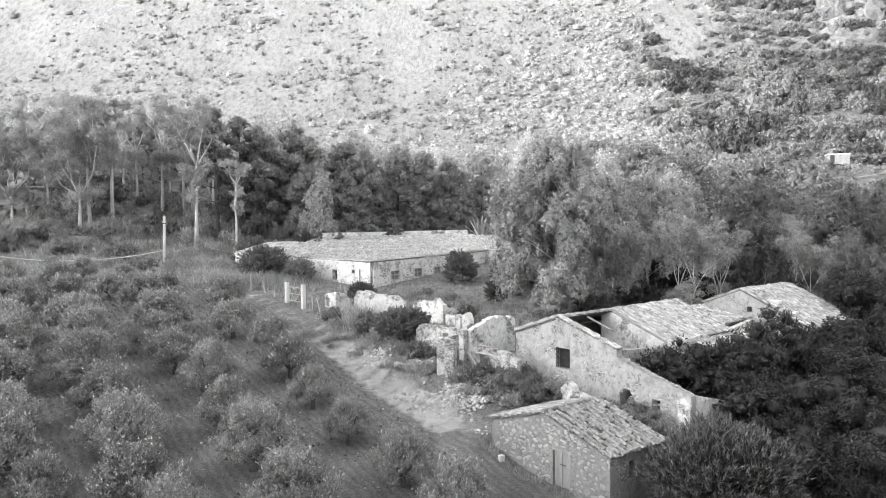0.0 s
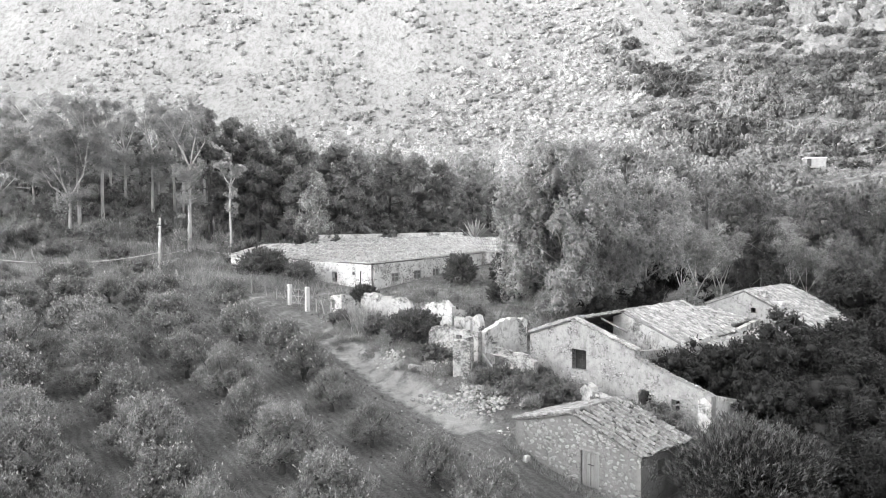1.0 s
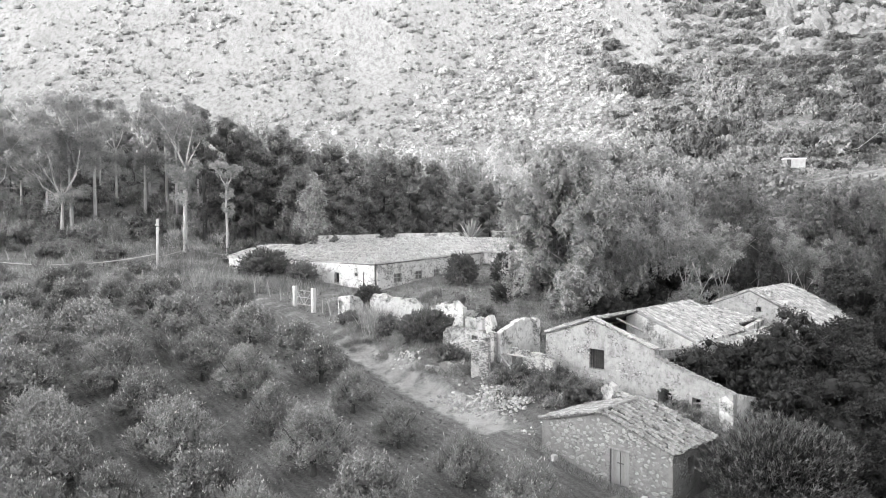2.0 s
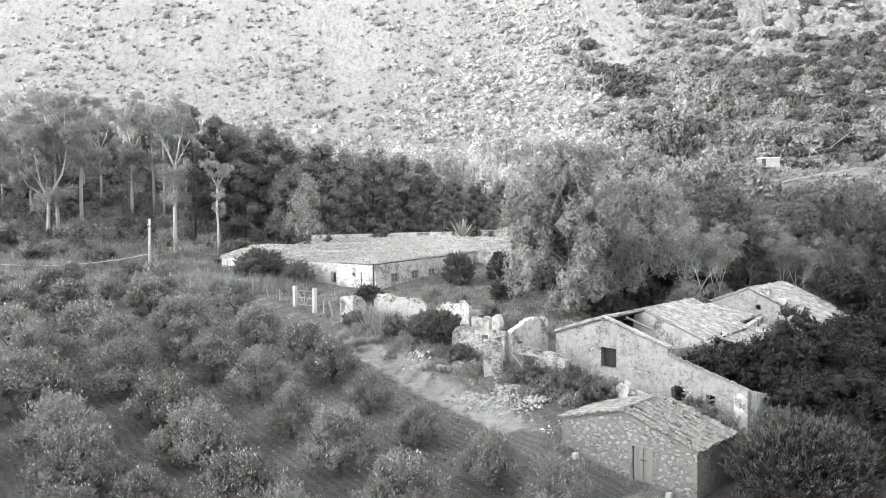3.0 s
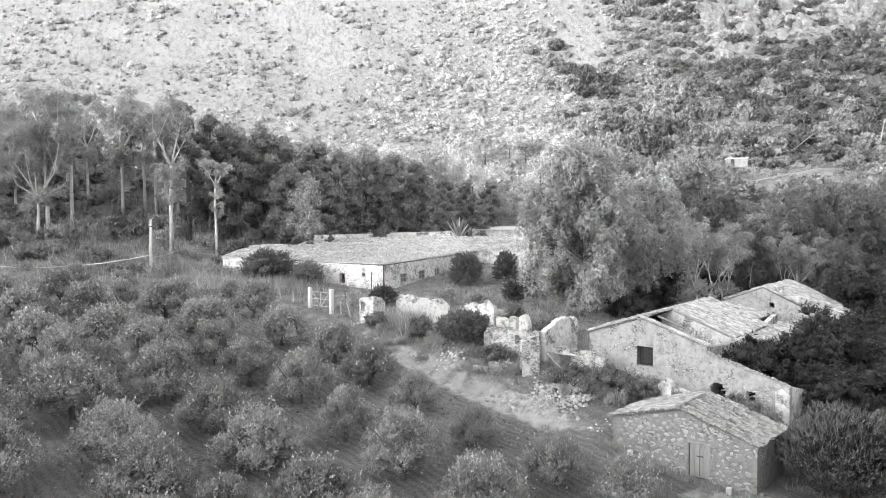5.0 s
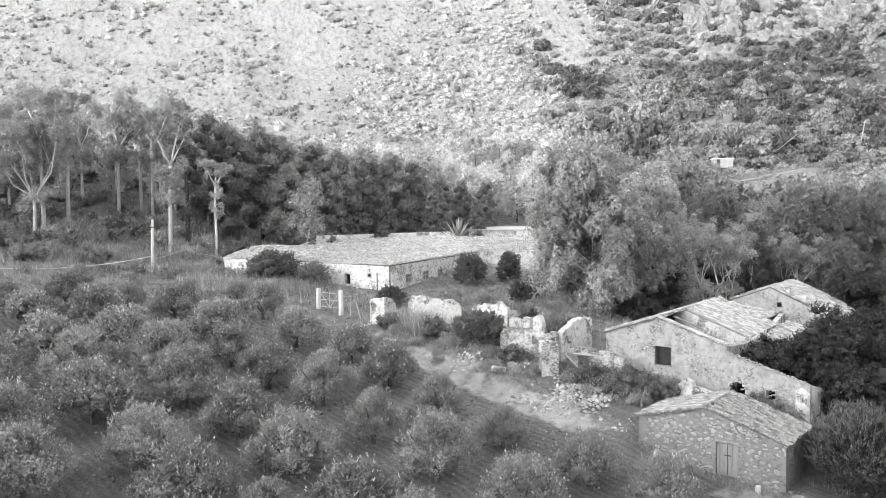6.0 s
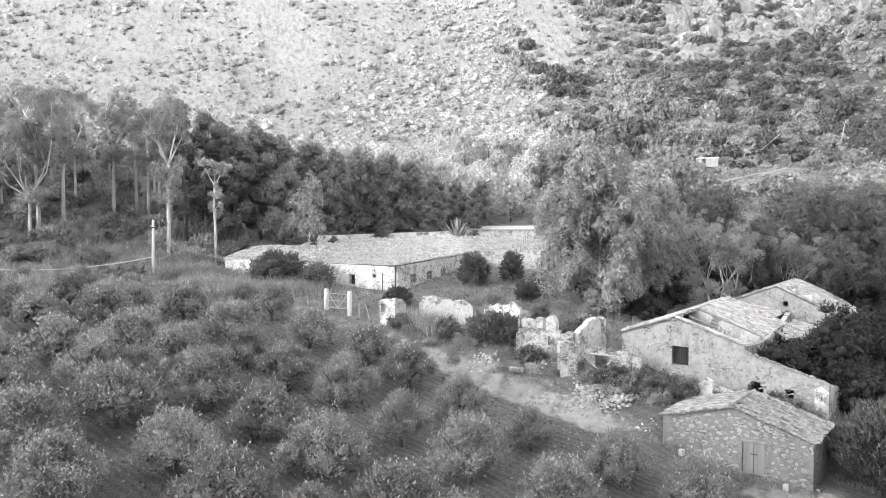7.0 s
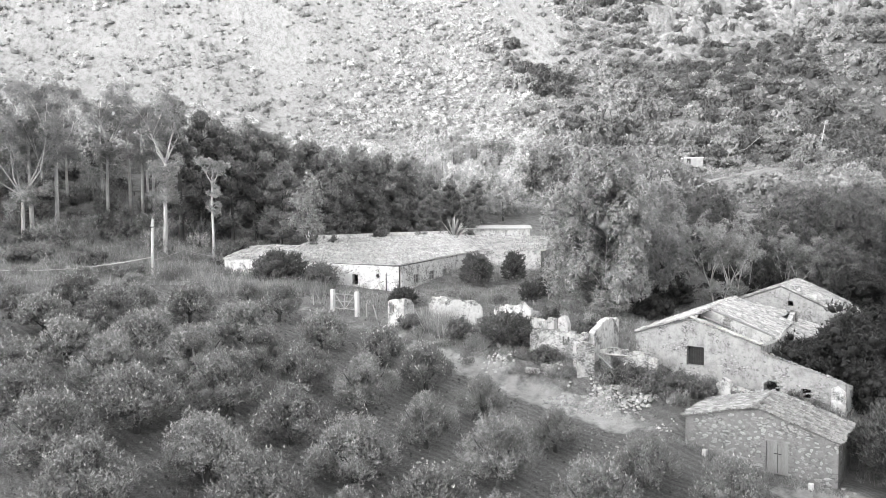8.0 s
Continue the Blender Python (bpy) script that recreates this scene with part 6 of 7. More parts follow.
def build_fence():
    r = np.random.default_rng(8)
    posts = [(-51.7, 95.5, 1.3), (-49.8, 95.8, 1.0), (-43.5, 91.4, 1.35), (-41.5, 91.5, 1.3), (-37.9, 92.7, 0.9), (-34.4, 89.3, 1.3), (-25.7, 84.3, 1.1), (-24.2, 83.2, 1.1),
             (-23.0, 82.6, 1.0), (-21.9, 82.8, 1.1), (-20.4, 81.1, 1.5), (-18.6, 80.4, 1.3), (-17.4, 79.2, 1.2), (-12.8, 75.0, 1.3), (-11.9, 74.2, 1.4), (-27.5, 85.6, 1.0), (-30.0, 87.2, 1.0)]
    for x, y, h in posts:
        lx, ly = r.normal() * 0.16 * h, r.normal() * 0.12 * h
        me = merged("fence_post", [tube([(0, 0, -0.3), (lx * 0.5, ly * 0.5, h * 0.5), (lx, ly, h)], [0.07, 0.065, 0.055], 6)], PALE_WOOD)
        thing("fence_post", "leaning bleached wooden fence post", "fence post", "posts of the old fence", at=at_ground(x, y), me=me)
    pts = [(x, y) for x, y, h in posts[2:13]]
    pts.sort()
    wire = [tube([(ax, ay, ground_at(ax, ay) + 0.85), (bx, by, ground_at(bx, by) + 0.85)], [0.008, 0.008], 4) for (ax, ay), (bx, by) in zip(pts, pts[1:])]
    thing("fence_wire", "slack rusty wire strung between fence posts", "wire", me=merged("fence_wire", wire, IRON))


build_fence()


def build_pole():
    x, y = -33.45, 92.4
    z = ground_at(x, y)
    root = thing("utility_pole", "white concrete utility pole standing in dry grass", "utility pole", at=(x, y, z))
    part("shaft", merged("shaft", [tube([(0, 0, -0.5), (0.05, 0, 3.6), (0.13, 0, 7.05)], [0.2, 0.165, 0.13], 10)], CONCRETE, True), root)
    part("bracket", bm_mesh("bracket", box(0.42, 0.1, 0.1, Matrix.Translation((0.1, -0.1, 6.15)), 0.01), IRON), root)
    part("insulator", merged("insulator", [tube([(-0.06, -0.16, 6.25), (-0.06, -0.16, 6.45)], [0.05, 0.04], 7)], WHITE_PAINT), root)


build_pole()


def sag(a, b, drop, n=24):
    a, b = np.array(a), np.array(b)
    return [tuple(a + (b - a) * t - np.array((0, 0, drop * 4 * t * (1 - t)))) for t in np.linspace(0, 1, n)]


def cable(name, label, pts, rad, mat):
    thing(name, label, "cable", "cables at the pole", me=merged(name, [tube(pts, [rad] * len(pts), 6)], mat))


cable("thick_cable", "pale thick cable sagging from the pole over the orchard", sag((-33.5, 92.2, 11.15), (-56.5, 91.5, 11.3), 1.2), 0.06, CONCRETE)
cable("thin_cable", "thin cable stretched from the pole to the wood", sag((-33.4, 92.4, 10.8), (-30.2, 95.5, 11.75), 0.1, 8), 0.022, CONCRETE)
cable("thin_cable", "thin cable stretched from the pole to the wood", sag((-30.2, 95.5, 11.75), (-26.9, 97.3, 10.75), 0.1, 8), 0.022, CONCRETE)
me = merged("cable_stake", [tube([(0, 0, -0.3), (0, 0, 11.75 - ground_at(-30.2, 95.5))], [0.04, 0.03], 6)], OLD_WOOD)
thing("cable_stake", "thin wooden stake holding up a cable", "stake", at=at_ground(-30.2, 95.5), me=me)


def build_guard_rail():
    xs = np.arange(-66, -31, 4.0)
    root = thing("guard_rail", "pale metal guard rail along a road in the wood", "guard rail", at=at_ground(-50, 122))
    ox, oy, oz = root.location
    pts = [(x - ox, 122 - 0.04 * (x + 50) - oy, 19.9 - 0.045 * (x + 60) - oz) for x in xs]
    part("rail", merged("rail", [tube(pts, [0.12] * len(pts), 6)], SHUTTER), root)
    for p in pts:
        gz = ground_at(p[0] + ox, p[1] + oy) - oz
        part("post", merged("post", [tube([(p[0], p[1] + 0.1, gz - 0.2), (p[0], p[1] + 0.1, p[2] + 0.05)], [0.08, 0.08], 5)], IRON), root)


build_guard_rail()


# ---- things far off on the mountain ----
def build_far_hut():
    x, y = 93.5, 181.0
    z = ground_at(x, y) - 0.4
    root = thing("far_white_hut", "small white flat-roofed hut among shrubs on the mountainside", "hut", at=(x, y, z))
    turn = Matrix.Rotation(-0.35, 4, "Z")
    part("wall", bm_mesh("wall", box(4.8, 3.8, 2.3, turn, 0.05), FAR_WALL), root)
    part("roof", bm_mesh("roof", box(5.1, 4.1, 0.22, Matrix.Translation((0, 0, 2.304)) @ turn, 0.04), CONCRETE), root)
    part("door", bm_mesh("door", box(0.9, 0.12, 1.9, turn @ Matrix.Translation((-1.3, -1.92, 0.3)), 0.01), INSIDE), root)


build_far_hut()


ROAD_FAR = [(62.0, 147.0), (70.0, 152.5), (79.0, 156.5), (90.5, 165.5), (101.5, 171.8), (116.9, 177.0), (130.0, 180.0), (150.0, 181.0)]
DEAD, LEANT = (144.0, 192.0), (109.0, 180.0)


def far_ribbon(name, label, pts, wide, mat):
    vs, fs = [], []
    r = np.random.default_rng(5)
    fine = []
    for (ax, ay), (bx, by) in zip(pts, pts[1:]):
        fine += [(ax + (bx - ax) * t, ay + (by - ay) * t) for t in np.linspace(0, 1, 7)[:-1]]
    fine.append(pts[-1])
    for i, (x, y) in enumerate(fine):
        j, k = max(0, i - 1), min(len(fine) - 1, i + 1)
        d = unit(np.array((fine[k][0] - fine[j][0], fine[k][1] - fine[j][1])))
        n = np.array((-d[1], d[0]))
        zc = max(ground_at(x, y), ground_at(*(np.array((x, y)) + n * wide / 2)), ground_at(*(np.array((x, y)) - n * wide / 2))) + 0.25
        for s in (-1, 1):
            q = np.array((x, y)) + n * s * wide / 2 * r.uniform(0.8, 1.2)
            vs.append((q[0], q[1], zc))
        for s in (-1, 1):
            q = np.array((x, y)) + n * s * wide * 0.62
            vs.append((q[0], q[1], zc - 2.5))
    for i in range(len(fine) - 1):
        a, b = 4 * i, 4 * i + 4
        fs += [(a, a + 1, b + 1, b), (a, b, b + 2, a + 2), (a + 1, a + 3, b + 3, b + 1)]
    ob = new(name, mesh_from(name, vs, fs, mat))
    tagged(ob, label, "road", kind="structure")


DUST = plain_material("pale_road_dust", 0.3, 0.25, 0.6, 0.95, 6, 0.03)
far_ribbon("mountain_road", "pale unpaved road cut across the slope", ROAD_FAR, 1.5, DUST)


def dead_tree(x, y, tall, lean, label):
    r = np.random.default_rng(int(x))
    root = thing("dead_tree", label, "dead tree", at=at_ground(x, y))
    w = [tube([(0, 0, -0.4), (lean * 0.5, 0, tall * 0.5), (lean, 0, tall)], [0.2, 0.16, 0.1], 7)]
    for s in (-1, 1, 0.4):
        w.append(tube([(lean * 0.9, 0, tall * 0.9), (lean + s * tall * 0.2, 0.2, tall * (1.02 + 0.05 * s))], [0.09, 0.03], 5))
    part("trunk", merged("trunk", w, OLD_WOOD, True), root)


for i, (x, y, rad, tall) in enumerate(((99.3, 178.6, 3.1, 3.0), (88.6, 177.5, 1.8, 1.6), (104.8, 201.5, 3.0, 3.2), (113.5, 202.5, 3.4, 2.6))):
    shrub("hillside_bush", x, y, rad, rad, tall, HILL_LEAF, "dense dark round bush on the mountainside", 860 + i, 0.5, 60, 30, slim=0.6, group="bushes on the mountainside", category="bush")
dead_tree(DEAD[0], DEAD[1], 8.0, 1.6, "bare bleached dead trunk on the shrubby slope")
cable("bent_branch", "long bent bare branch leaning over the slope", [(LEANT[0] - 6.5, LEANT[1], ground_at(LEANT[0] - 6.5, LEANT[1])), (LEANT[0] - 5.0, LEANT[1], ground_at(*LEANT) + 3.0), (LEANT[0] + 1.0, LEANT[1] + 1, ground_at(*LEANT) + 4.4), (LEANT[0] + 7.0, LEANT[1] + 2, ground_at(*LEANT) + 8.4)], 0.06, OLD_WOOD)


def build_agave(x, y):
    r = np.random.default_rng(9)
    root = thing("agave", "large spiky agave behind the tiled roof", "agave", at=(x, y, 11.95))
    part("stem", merged("stem", [tube([(0, 0, ground_at(x, y) - 12.2), (0, 0, 0.1)], [0.3, 0.22], 8)], BARK, True), root, "thick stem covered in old leaf bases")
    for i in range(18):
        w = i * 2.4
        e = r.uniform(0.35, 1.25)
        ln = r.uniform(2.4, 3.4)
        d = np.array((math.cos(w) * math.cos(e), math.sin(w) * math.cos(e), math.sin(e)))
        s = np.array((-math.sin(w), math.cos(w), 0))
        pts = [np.zeros(3), d * ln * 0.5, d * ln * 0.85 + np.array((0, 0, 0.05)), d * ln]
        wd = [0.12, 0.17, 0.1, 0.01]
        vs, fs = [], []
        for p, q in zip(pts, wd):
            vs += [p - s * q, p + np.array((0, 0, -0.06)), p + s * q]
        for k in range(3):
            fs += [(3 * k, 3 * k + 1, 3 * k + 4, 3 * k + 3), (3 * k + 1, 3 * k + 2, 3 * k + 5, 3 * k + 4)]
        part("leaf", mesh_from("leaf", vs, fs, EUCALYPT), root)


build_agave(5.6, 106.7)


# ---- shrubs round the buildings ----
SHRUBS = [
    # x, y, radius, height, material, label
    (-6.4, 65.2, 1.4, 1.6, SHRUB_LEAF, "weedy bush beside the ruin"),
    (-1.8, 57.6, 1.1, 1.1, SHRUB_LEAF, "weedy bush below the ruined wall"),
    (8.2, 81.2, 1.2, 2.6, SHRUB_LEAF, "scrawny bush in the yard"),
    (-46.6, 97.8, 3.2, 1.5, OLIVE, "low grey bramble mound at the orchard edge"),
    (-52.5, 101.5, 4.2, 2.2, OLIVE, "low grey bramble mound at the orchard edge"),
    (-57.5, 97.0, 4.0, 3.0, OLIVE, "bramble mound at the orchard edge"),
    (-41.0, 97.0, 2.2, 1.7, OLIVE, "low weedy bush under the trees"),
    (-26.0, 90.0, 2.2, 1.6, OLIVE, "low weedy bush near the fence"),
    (-36.5, 95.0, 2.0, 1.5, OLIVE, "low weedy bush under the trees"),
    (-24.5, 99.5, 2.5, 2.8, BRAMBLE, "dark bush at the wood's edge"),
    (-9.8, 68.8, 1.3, 1.2, SHRUB_LEAF, "weedy bush among rubble"),
    (14.0, 68.0, 2.2, 2.0, DARK_LEAF, "dark undergrowth below the eucalyptus"),
    (19.0, 72.0, 2.4, 2.2, DARK_LEAF, "dark undergrowth below the eucalyptus"),
    (28.0, 76.0, 2.8, 3.0, DARK_LEAF, "dark undergrowth below the eucalyptus"),
    (33.5, 73.0, 3.2, 3.4, DARK_LEAF, "dark undergrowth below the eucalyptus"),
    (40.0, 70.0, 3.5, 4.0, DARK_LEAF, "dark undergrowth below the eucalyptus"),
    (24.5, 84.0, 3.0, 3.0, DARK_LEAF, "dark undergrowth below the eucalyptus"),
    (16.0, 86.0, 2.6, 2.6, DARK_LEAF, "dark undergrowth below the eucalyptus"),
]
for i, (u, v, rad, tall) in enumerate(((1.2, -4.2, 1.3, 1.1), (3.0, -3.6, 1.5, 1.3), (4.8, -2.8, 1.5, 1.2), (6.3, -2.6, 1.4, 1.3), (2.2, -1.6, 1.2, 0.9), (4.2, -5.0, 1.4, 1.3), (5.6, -4.4, 1.4, 1.4), (0.0, -5.0, 1.0, 0.8))):
    SHRUBS.append((*house(u, v), rad, tall, SHRUB_LEAF if i % 2 else BRAMBLE, "tangled weeds and bramble before the farmhouse"))
for i, (u, v, rad, tall) in enumerate(((10.0, -1.9, 1.1, 1.3), (11.6, -1.3, 1.2, 1.5), (13.2, -1.6, 1.3, 1.4), (14.4, -2.2, 1.2, 1.2), (8.8, -2.8, 1.0, 1.0), (12.4, -2.8, 1.2, 1.3))):
    SHRUBS.append((*house(u, v), rad, tall, SHRUB_LEAF, "bushy weeds between the hut and the yard wall"))
for u, v, rad, tall in ((-9.2, 3.0, 1.1, 1.7), (-5.4, 3.0, 1.2, 1.8), (-4.8, 0.4, 1.1, 2.0), (-12.4, 2.6, 1.0, 1.5), (-17.2, 1.2, 1.0, 1.4), (-9.6, -1.6, 1.2, 1.5), (-5.6, -5.0, 1.1, 1.2)):
    SHRUBS.append((*house(u, v), rad, tall, BRAMBLE, "dark weedy bush growing inside the roofless ruins"))
for i, (x, y, rad, tall, mat, label) in enumerate(SHRUBS):
    shrub("shrub", x, y, rad, rad * 0.9, tall, mat, label, 700 + i, 0.16 if y < 70 else 0.24, 110 if rad < 2 else 143, n=30 if rad < 2 else 46, slim=0.5)


for x, y, a, h, k, mat, label, seed in (
        (-3.5, 61.9, 2.2, 1.2, 420, BRAMBLE, "broad dark bush growing against the ruin", 760),
        (-20.2, 86.8, 3.1, 2.1, 520, BRAMBLE, "tall dark bush before the whitewashed wall", 761),
        (-15.9, 85.4, 1.9, 1.4, 300, SHRUB_LEAF, "rounded bush before the whitewashed wall", 762),
        (2.3, 86.6, 1.8, 2.1, 420, BRAMBLE, "dense dark round bush at the long building", 763),
        (7.2, 87.6, 1.4, 2.0, 240, BRAMBLE, "narrow dark bush at the long building", 764),
        (-8.2, 79.0, 1.3, 0.9, 180, BRAMBLE, "low dark bush behind the ruined stump", 765),
        (5.6, 78.5, 1.0, 1.3, 160, BRAMBLE, "dark bush at the edge of the yard", 766)):
    r = np.random.default_rng(seed)
    root = thing("bush", label, "bush", "bushes round the ruins", at=at_ground(x, y, -0.3 * h))
    body, tips, mass = dome_shoots(r, a, h, k, 0.24 + 0.16 * a, 16, 0.24, 0.12, 0.4)
    part("stem", merged("stem", [tube([(0, 0, -0.3), (0.2, 0.1, h), (0.5, 0.2, 1.4 * h)], [0.09, 0.06, 0.03], 6)], BARK, True), root)
    part("foliage", foliage_mesh("foliage", np.concatenate((body, tips)), [mass], mat), root)


# undergrowth among the trunks of the wood
r_u = np.random.default_rng(83)
for i, (x, y, z, rad, tall) in enumerate(((-15.2, 95.7, 11.95, 0.7, 1.3), (-12.8, 97.1, 12.2, 0.45, 0.8), (-5.9, 100.8, 12.5, 1.0, 1.5))):
    shrub("roof_weed", x, y, rad, rad, tall, SHRUB_LEAF if i < 2 else BRAMBLE, "straggly weed rooted in the old tiled roof", 790 + i, 0.22, 50, 14, z0=z, sink=0.1, group="weeds on the roof", slim=0.4)
under = [shrub("undergrowth_bush", -40.0 - 4 * k, 108.0 + k, 1.9, 1.9, 1.7 + 0.3 * k, (SHRUB_LEAF, OLIVE, SHRUB_LEAF)[k], "low tangled bush among the trunks of the wood", 780 + k, 0.28, 55, 20, group="undergrowth of the wood", slim=0.5) for k in range(3)]
for i in range(60):
    x, y = r_u.uniform(-74, -27), r_u.uniform(101, 134)
    s = r_u.uniform(0.6, 1.2)
    ob = copy_thing(under[i % 3], pose(x, y, ground_at(x, y), 0, 0, i * 83 % 360))
    ob.scale = (s, s, s)


def weed_bush(seed, mat):
    r = np.random.default_rng(seed)
    cen = dome_clumps(r, 16, 0.7, 0.7, 0.5, 0.35, -0.6, 0.4)
    v = clump_leaves(r, cen, np.full(16, 0.34), 28, 0.26, 0.06, 0.4, 0.9, core=(0, 0, 0))
    root = new("weed_clump", leaf_mesh("weed_clump", v, mat))
    return tagged(root, "knee-high clump of wild weeds", "weeds", "wild weed clumps")


WEED = leaf_material("weed_blade", 0.22, 0.44, 0.7, 0.2)
weed_kinds = [weed_bush(900, STRAW), weed_bush(901, WEED), weed_bush(902, WEED), weed_bush(903, SHRUB_LEAF)]
r_w = np.random.default_rng(61)
spots_w = []
for i in range(46):
    spots_w.append((*house(r_w.uniform(-19.5, -2.5), r_w.uniform(-7.0, -3.4)), r_w.uniform(0.4, 0.85)))
for i in range(34):
    spots_w.append((*house(r_w.uniform(-24, -4), r_w.uniform(1.5, 9)), r_w.uniform(0.6, 1.2)))
for i in range(90):
    spots_w.append((r_w.uniform(-58, -22), r_w.uniform(90, 112), r_w.uniform(0.8, 1.9)))
for i in range(46):
    spots_w.append((r_w.uniform(-62, -28), r_w.uniform(104, 121), r_w.uniform(1.3, 2.6)))
for i in range(22):
    spots_w.append((*house(r_w.uniform(-1, 7), r_w.uniform(-6.5, -1.0)), r_w.uniform(0.6, 1.1)))
for i, (x, y, s) in enumerate(spots_w):
    m = pose(x, y, ground_at(x, y) - 0.05, 0, 0, i * 67 % 360)
    ob = weed_kinds[i] if i < 4 else copy_thing(weed_kinds[i % 4 if y < 88 and i > 46 else i % 2], m)
    ob.matrix_basis = m
    ob.scale = (s, s, s * (0.8 + 0.5 * ((i * 37) % 10) / 10))


# ---- grass, reeds, rubble ----
def build_grass():
    r = np.random.default_rng(15)
    quads = []

    def tuft(x, y, h, n, spread):
        z = ground_at(x, y)
        base = np.array((x, y, z - 0.02)) + np.column_stack((r.normal(size=(n, 2)) * spread, np.zeros(n)))
        d = np.column_stack((r.normal(size=(n, 2)) * 0.4, np.ones(n)))
        quads.append(leaf_blades(base, d, h, 0.035 + 0.03 * h, r))

    n = 0
    while n < 7000:
        x, y = r.uniform(-24, 24), r.uniform(38, 96)
        side = (x + 17.6) * 0.80 + (y - 76.8) * 0.60
        d = float(track_distance(np.array(x), np.array(y)))
        if side < 0.5 or d < 1.4 or (d < 2.2 and r.random() < 0.6):
            continue
        if noise.noise(Vector((x * 0.25, y * 0.25, 9))) < -0.15 and r.random() < 0.7:
            continue
        tuft(x, y, r.uniform(0.2, 0.65), 8, 0.16)
        n += 1
    for i in range(4200):
        x, y = r.uniform(-64, -18), r.uniform(86, 112)
        tuft(x, y, r.uniform(0.4, 1.1), 7, 0.22)
    for i in range(260):
        x, y = hut_at(r.uniform(-0.8, 9.6), r.uniform(-0.9, -0.1))
        tuft(x, y, r.uniform(0.15, 0.4), 7, 0.12)
    for i in range(1500):
        x, y = r.uniform(-46, 2), r.uniform(36, 84)
        tuft(x, y, r.uniform(0.1, 0.26), 6, 0.2)
    ob = new("wild_grass", leaf_mesh("wild_grass", np.concatenate(quads), WEED))
    tagged(ob, "rough weeds and wild grass round the ruins", "grass", kind="stuff")
    quads.clear()
    for cx, cy, sx, sy, k in ((-37.5, 99.0, 3.2, 2.0, 420), (-30.0, 95.5, 3.5, 1.6, 320), (-20.5, 83.8, 4.6, 1.6, 1000), (-7.5, 68.3, 1.6, 1.6, 160), (-42.5, 96.0, 3.0, 1.2, 120), (-26.5, 87.0, 2.5, 1.0, 120)):
        for i in range(k):
            tuft(cx + sx * r.normal() * 0.6, cy + sy * r.normal() * 0.6, r.uniform(0.7, 1.8), 7, 0.14)
    ob = new("dry_reeds", leaf_mesh("dry_reeds", np.concatenate(quads), STRAW))
    tagged(ob, "tall pale dry reeds and straw", "reeds", kind="stuff")


build_grass()


def rubble(name, label, spots, seed):
    """spots: (x, y, spread x, spread y, stones, largest)."""
    r = np.random.default_rng(seed)
    out = []
    for cx, cy, sx, sy, k, big in spots:
        for i in range(k):
            x, y = cx + sx * r.normal() * 0.6, cy + sy * r.normal() * 0.6
            s = 0.14 + (big - 0.14) * r.random() ** 1.8
            a, f = stone_shape(r, s, s * r.uniform(0.6, 1), s * r.uniform(0.5, 0.9), 1)
            z = ground_at(x, y) + s * 0.2
            w = r.uniform(0, 6.28)
            out.append(([(x + p * math.cos(w) - q * math.sin(w), y + p * math.sin(w) + q * math.cos(w), z + t) for p, q, t in a], f))
    ob = new(name, merged(name, out, RUBBLE))
    tagged(ob, label, "rubble", kind="stuff")


rubble("rubble_slope", "collapsed pale stones below the terrace", [(0.3, 51.9, 1.6, 0.9, 420, 0.42), (-2.2, 53.6, 1.0, 0.8, 70, 0.5), (2.3, 50.4, 1.4, 0.9, 200, 0.42), (5.0, 49.3, 1.0, 0.5, 40, 0.5)], 91)
rubble("rubble_heap", "scattered pale rubble beside the track", [(-6.3, 67.0, 1.2, 1.0, 130, 0.32), (-4.9, 59.6, 1.1, 0.9, 130, 0.34), (-10.8, 72.0, 0.9, 0.7, 70, 0.28), (-8.5, 69.8, 1.2, 0.8, 70, 0.28), (-1.8, 57.0, 0.8, 0.8, 30, 0.4), (2.4, 47.4, 0.9, 0.6, 20, 0.3)], 92)
rubble("field_stones", "small pale stones scattered on the tilled soil", [(-14, 50, 12, 12, 110, 0.2), (-25, 60, 12, 14, 110, 0.2), (-3, 46, 4, 6, 60, 0.22), (-33, 48, 5, 6, 40, 0.25), (8.0, 37.6, 2.0, 1.0, 14, 0.3)], 93)


def build_clods():
    r = np.random.default_rng(31)
    vs, fs = [], []
    while len(fs) < 6 * 7600:
        x, y = r.uniform(-46, 4), r.uniform(36, 84)
        if float(track_distance(np.array(x), np.array(y))) < 1.6 or noise.noise(Vector((x * 0.2, y * 0.2, 2))) < r.uniform(-0.5, 0.2):
            continue
        s, z, w = 0.05 + 0.11 * r.random() ** 2, ground_at(x, y), r.uniform(0, 6.28)
        k = len(vs)
        for q in range(3):
            a = w + q * 2.1
            vs.append((x + math.cos(a) * s, y + math.sin(a) * s, z - 0.02))
        for q in range(3):
            a = w + q * 2.1 + 0.5
            vs.append((x + math.cos(a) * s * 0.55, y + math.sin(a) * s * 0.55, z + s * r.uniform(0.5, 1.1)))
        fs += [(k, k + 1, k + 4), (k, k + 4, k + 3), (k + 1, k + 2, k + 5), (k + 1, k + 5, k + 4), (k + 2, k, k + 3), (k + 2, k + 3, k + 5)]
        fs.append((k + 3, k + 4, k + 5))
    ob = new("soil_clods", mesh_from("soil_clods", vs, fs, CLOD))
    tagged(ob, "dry clods and stones on the tilled soil", "soil", kind="stuff")


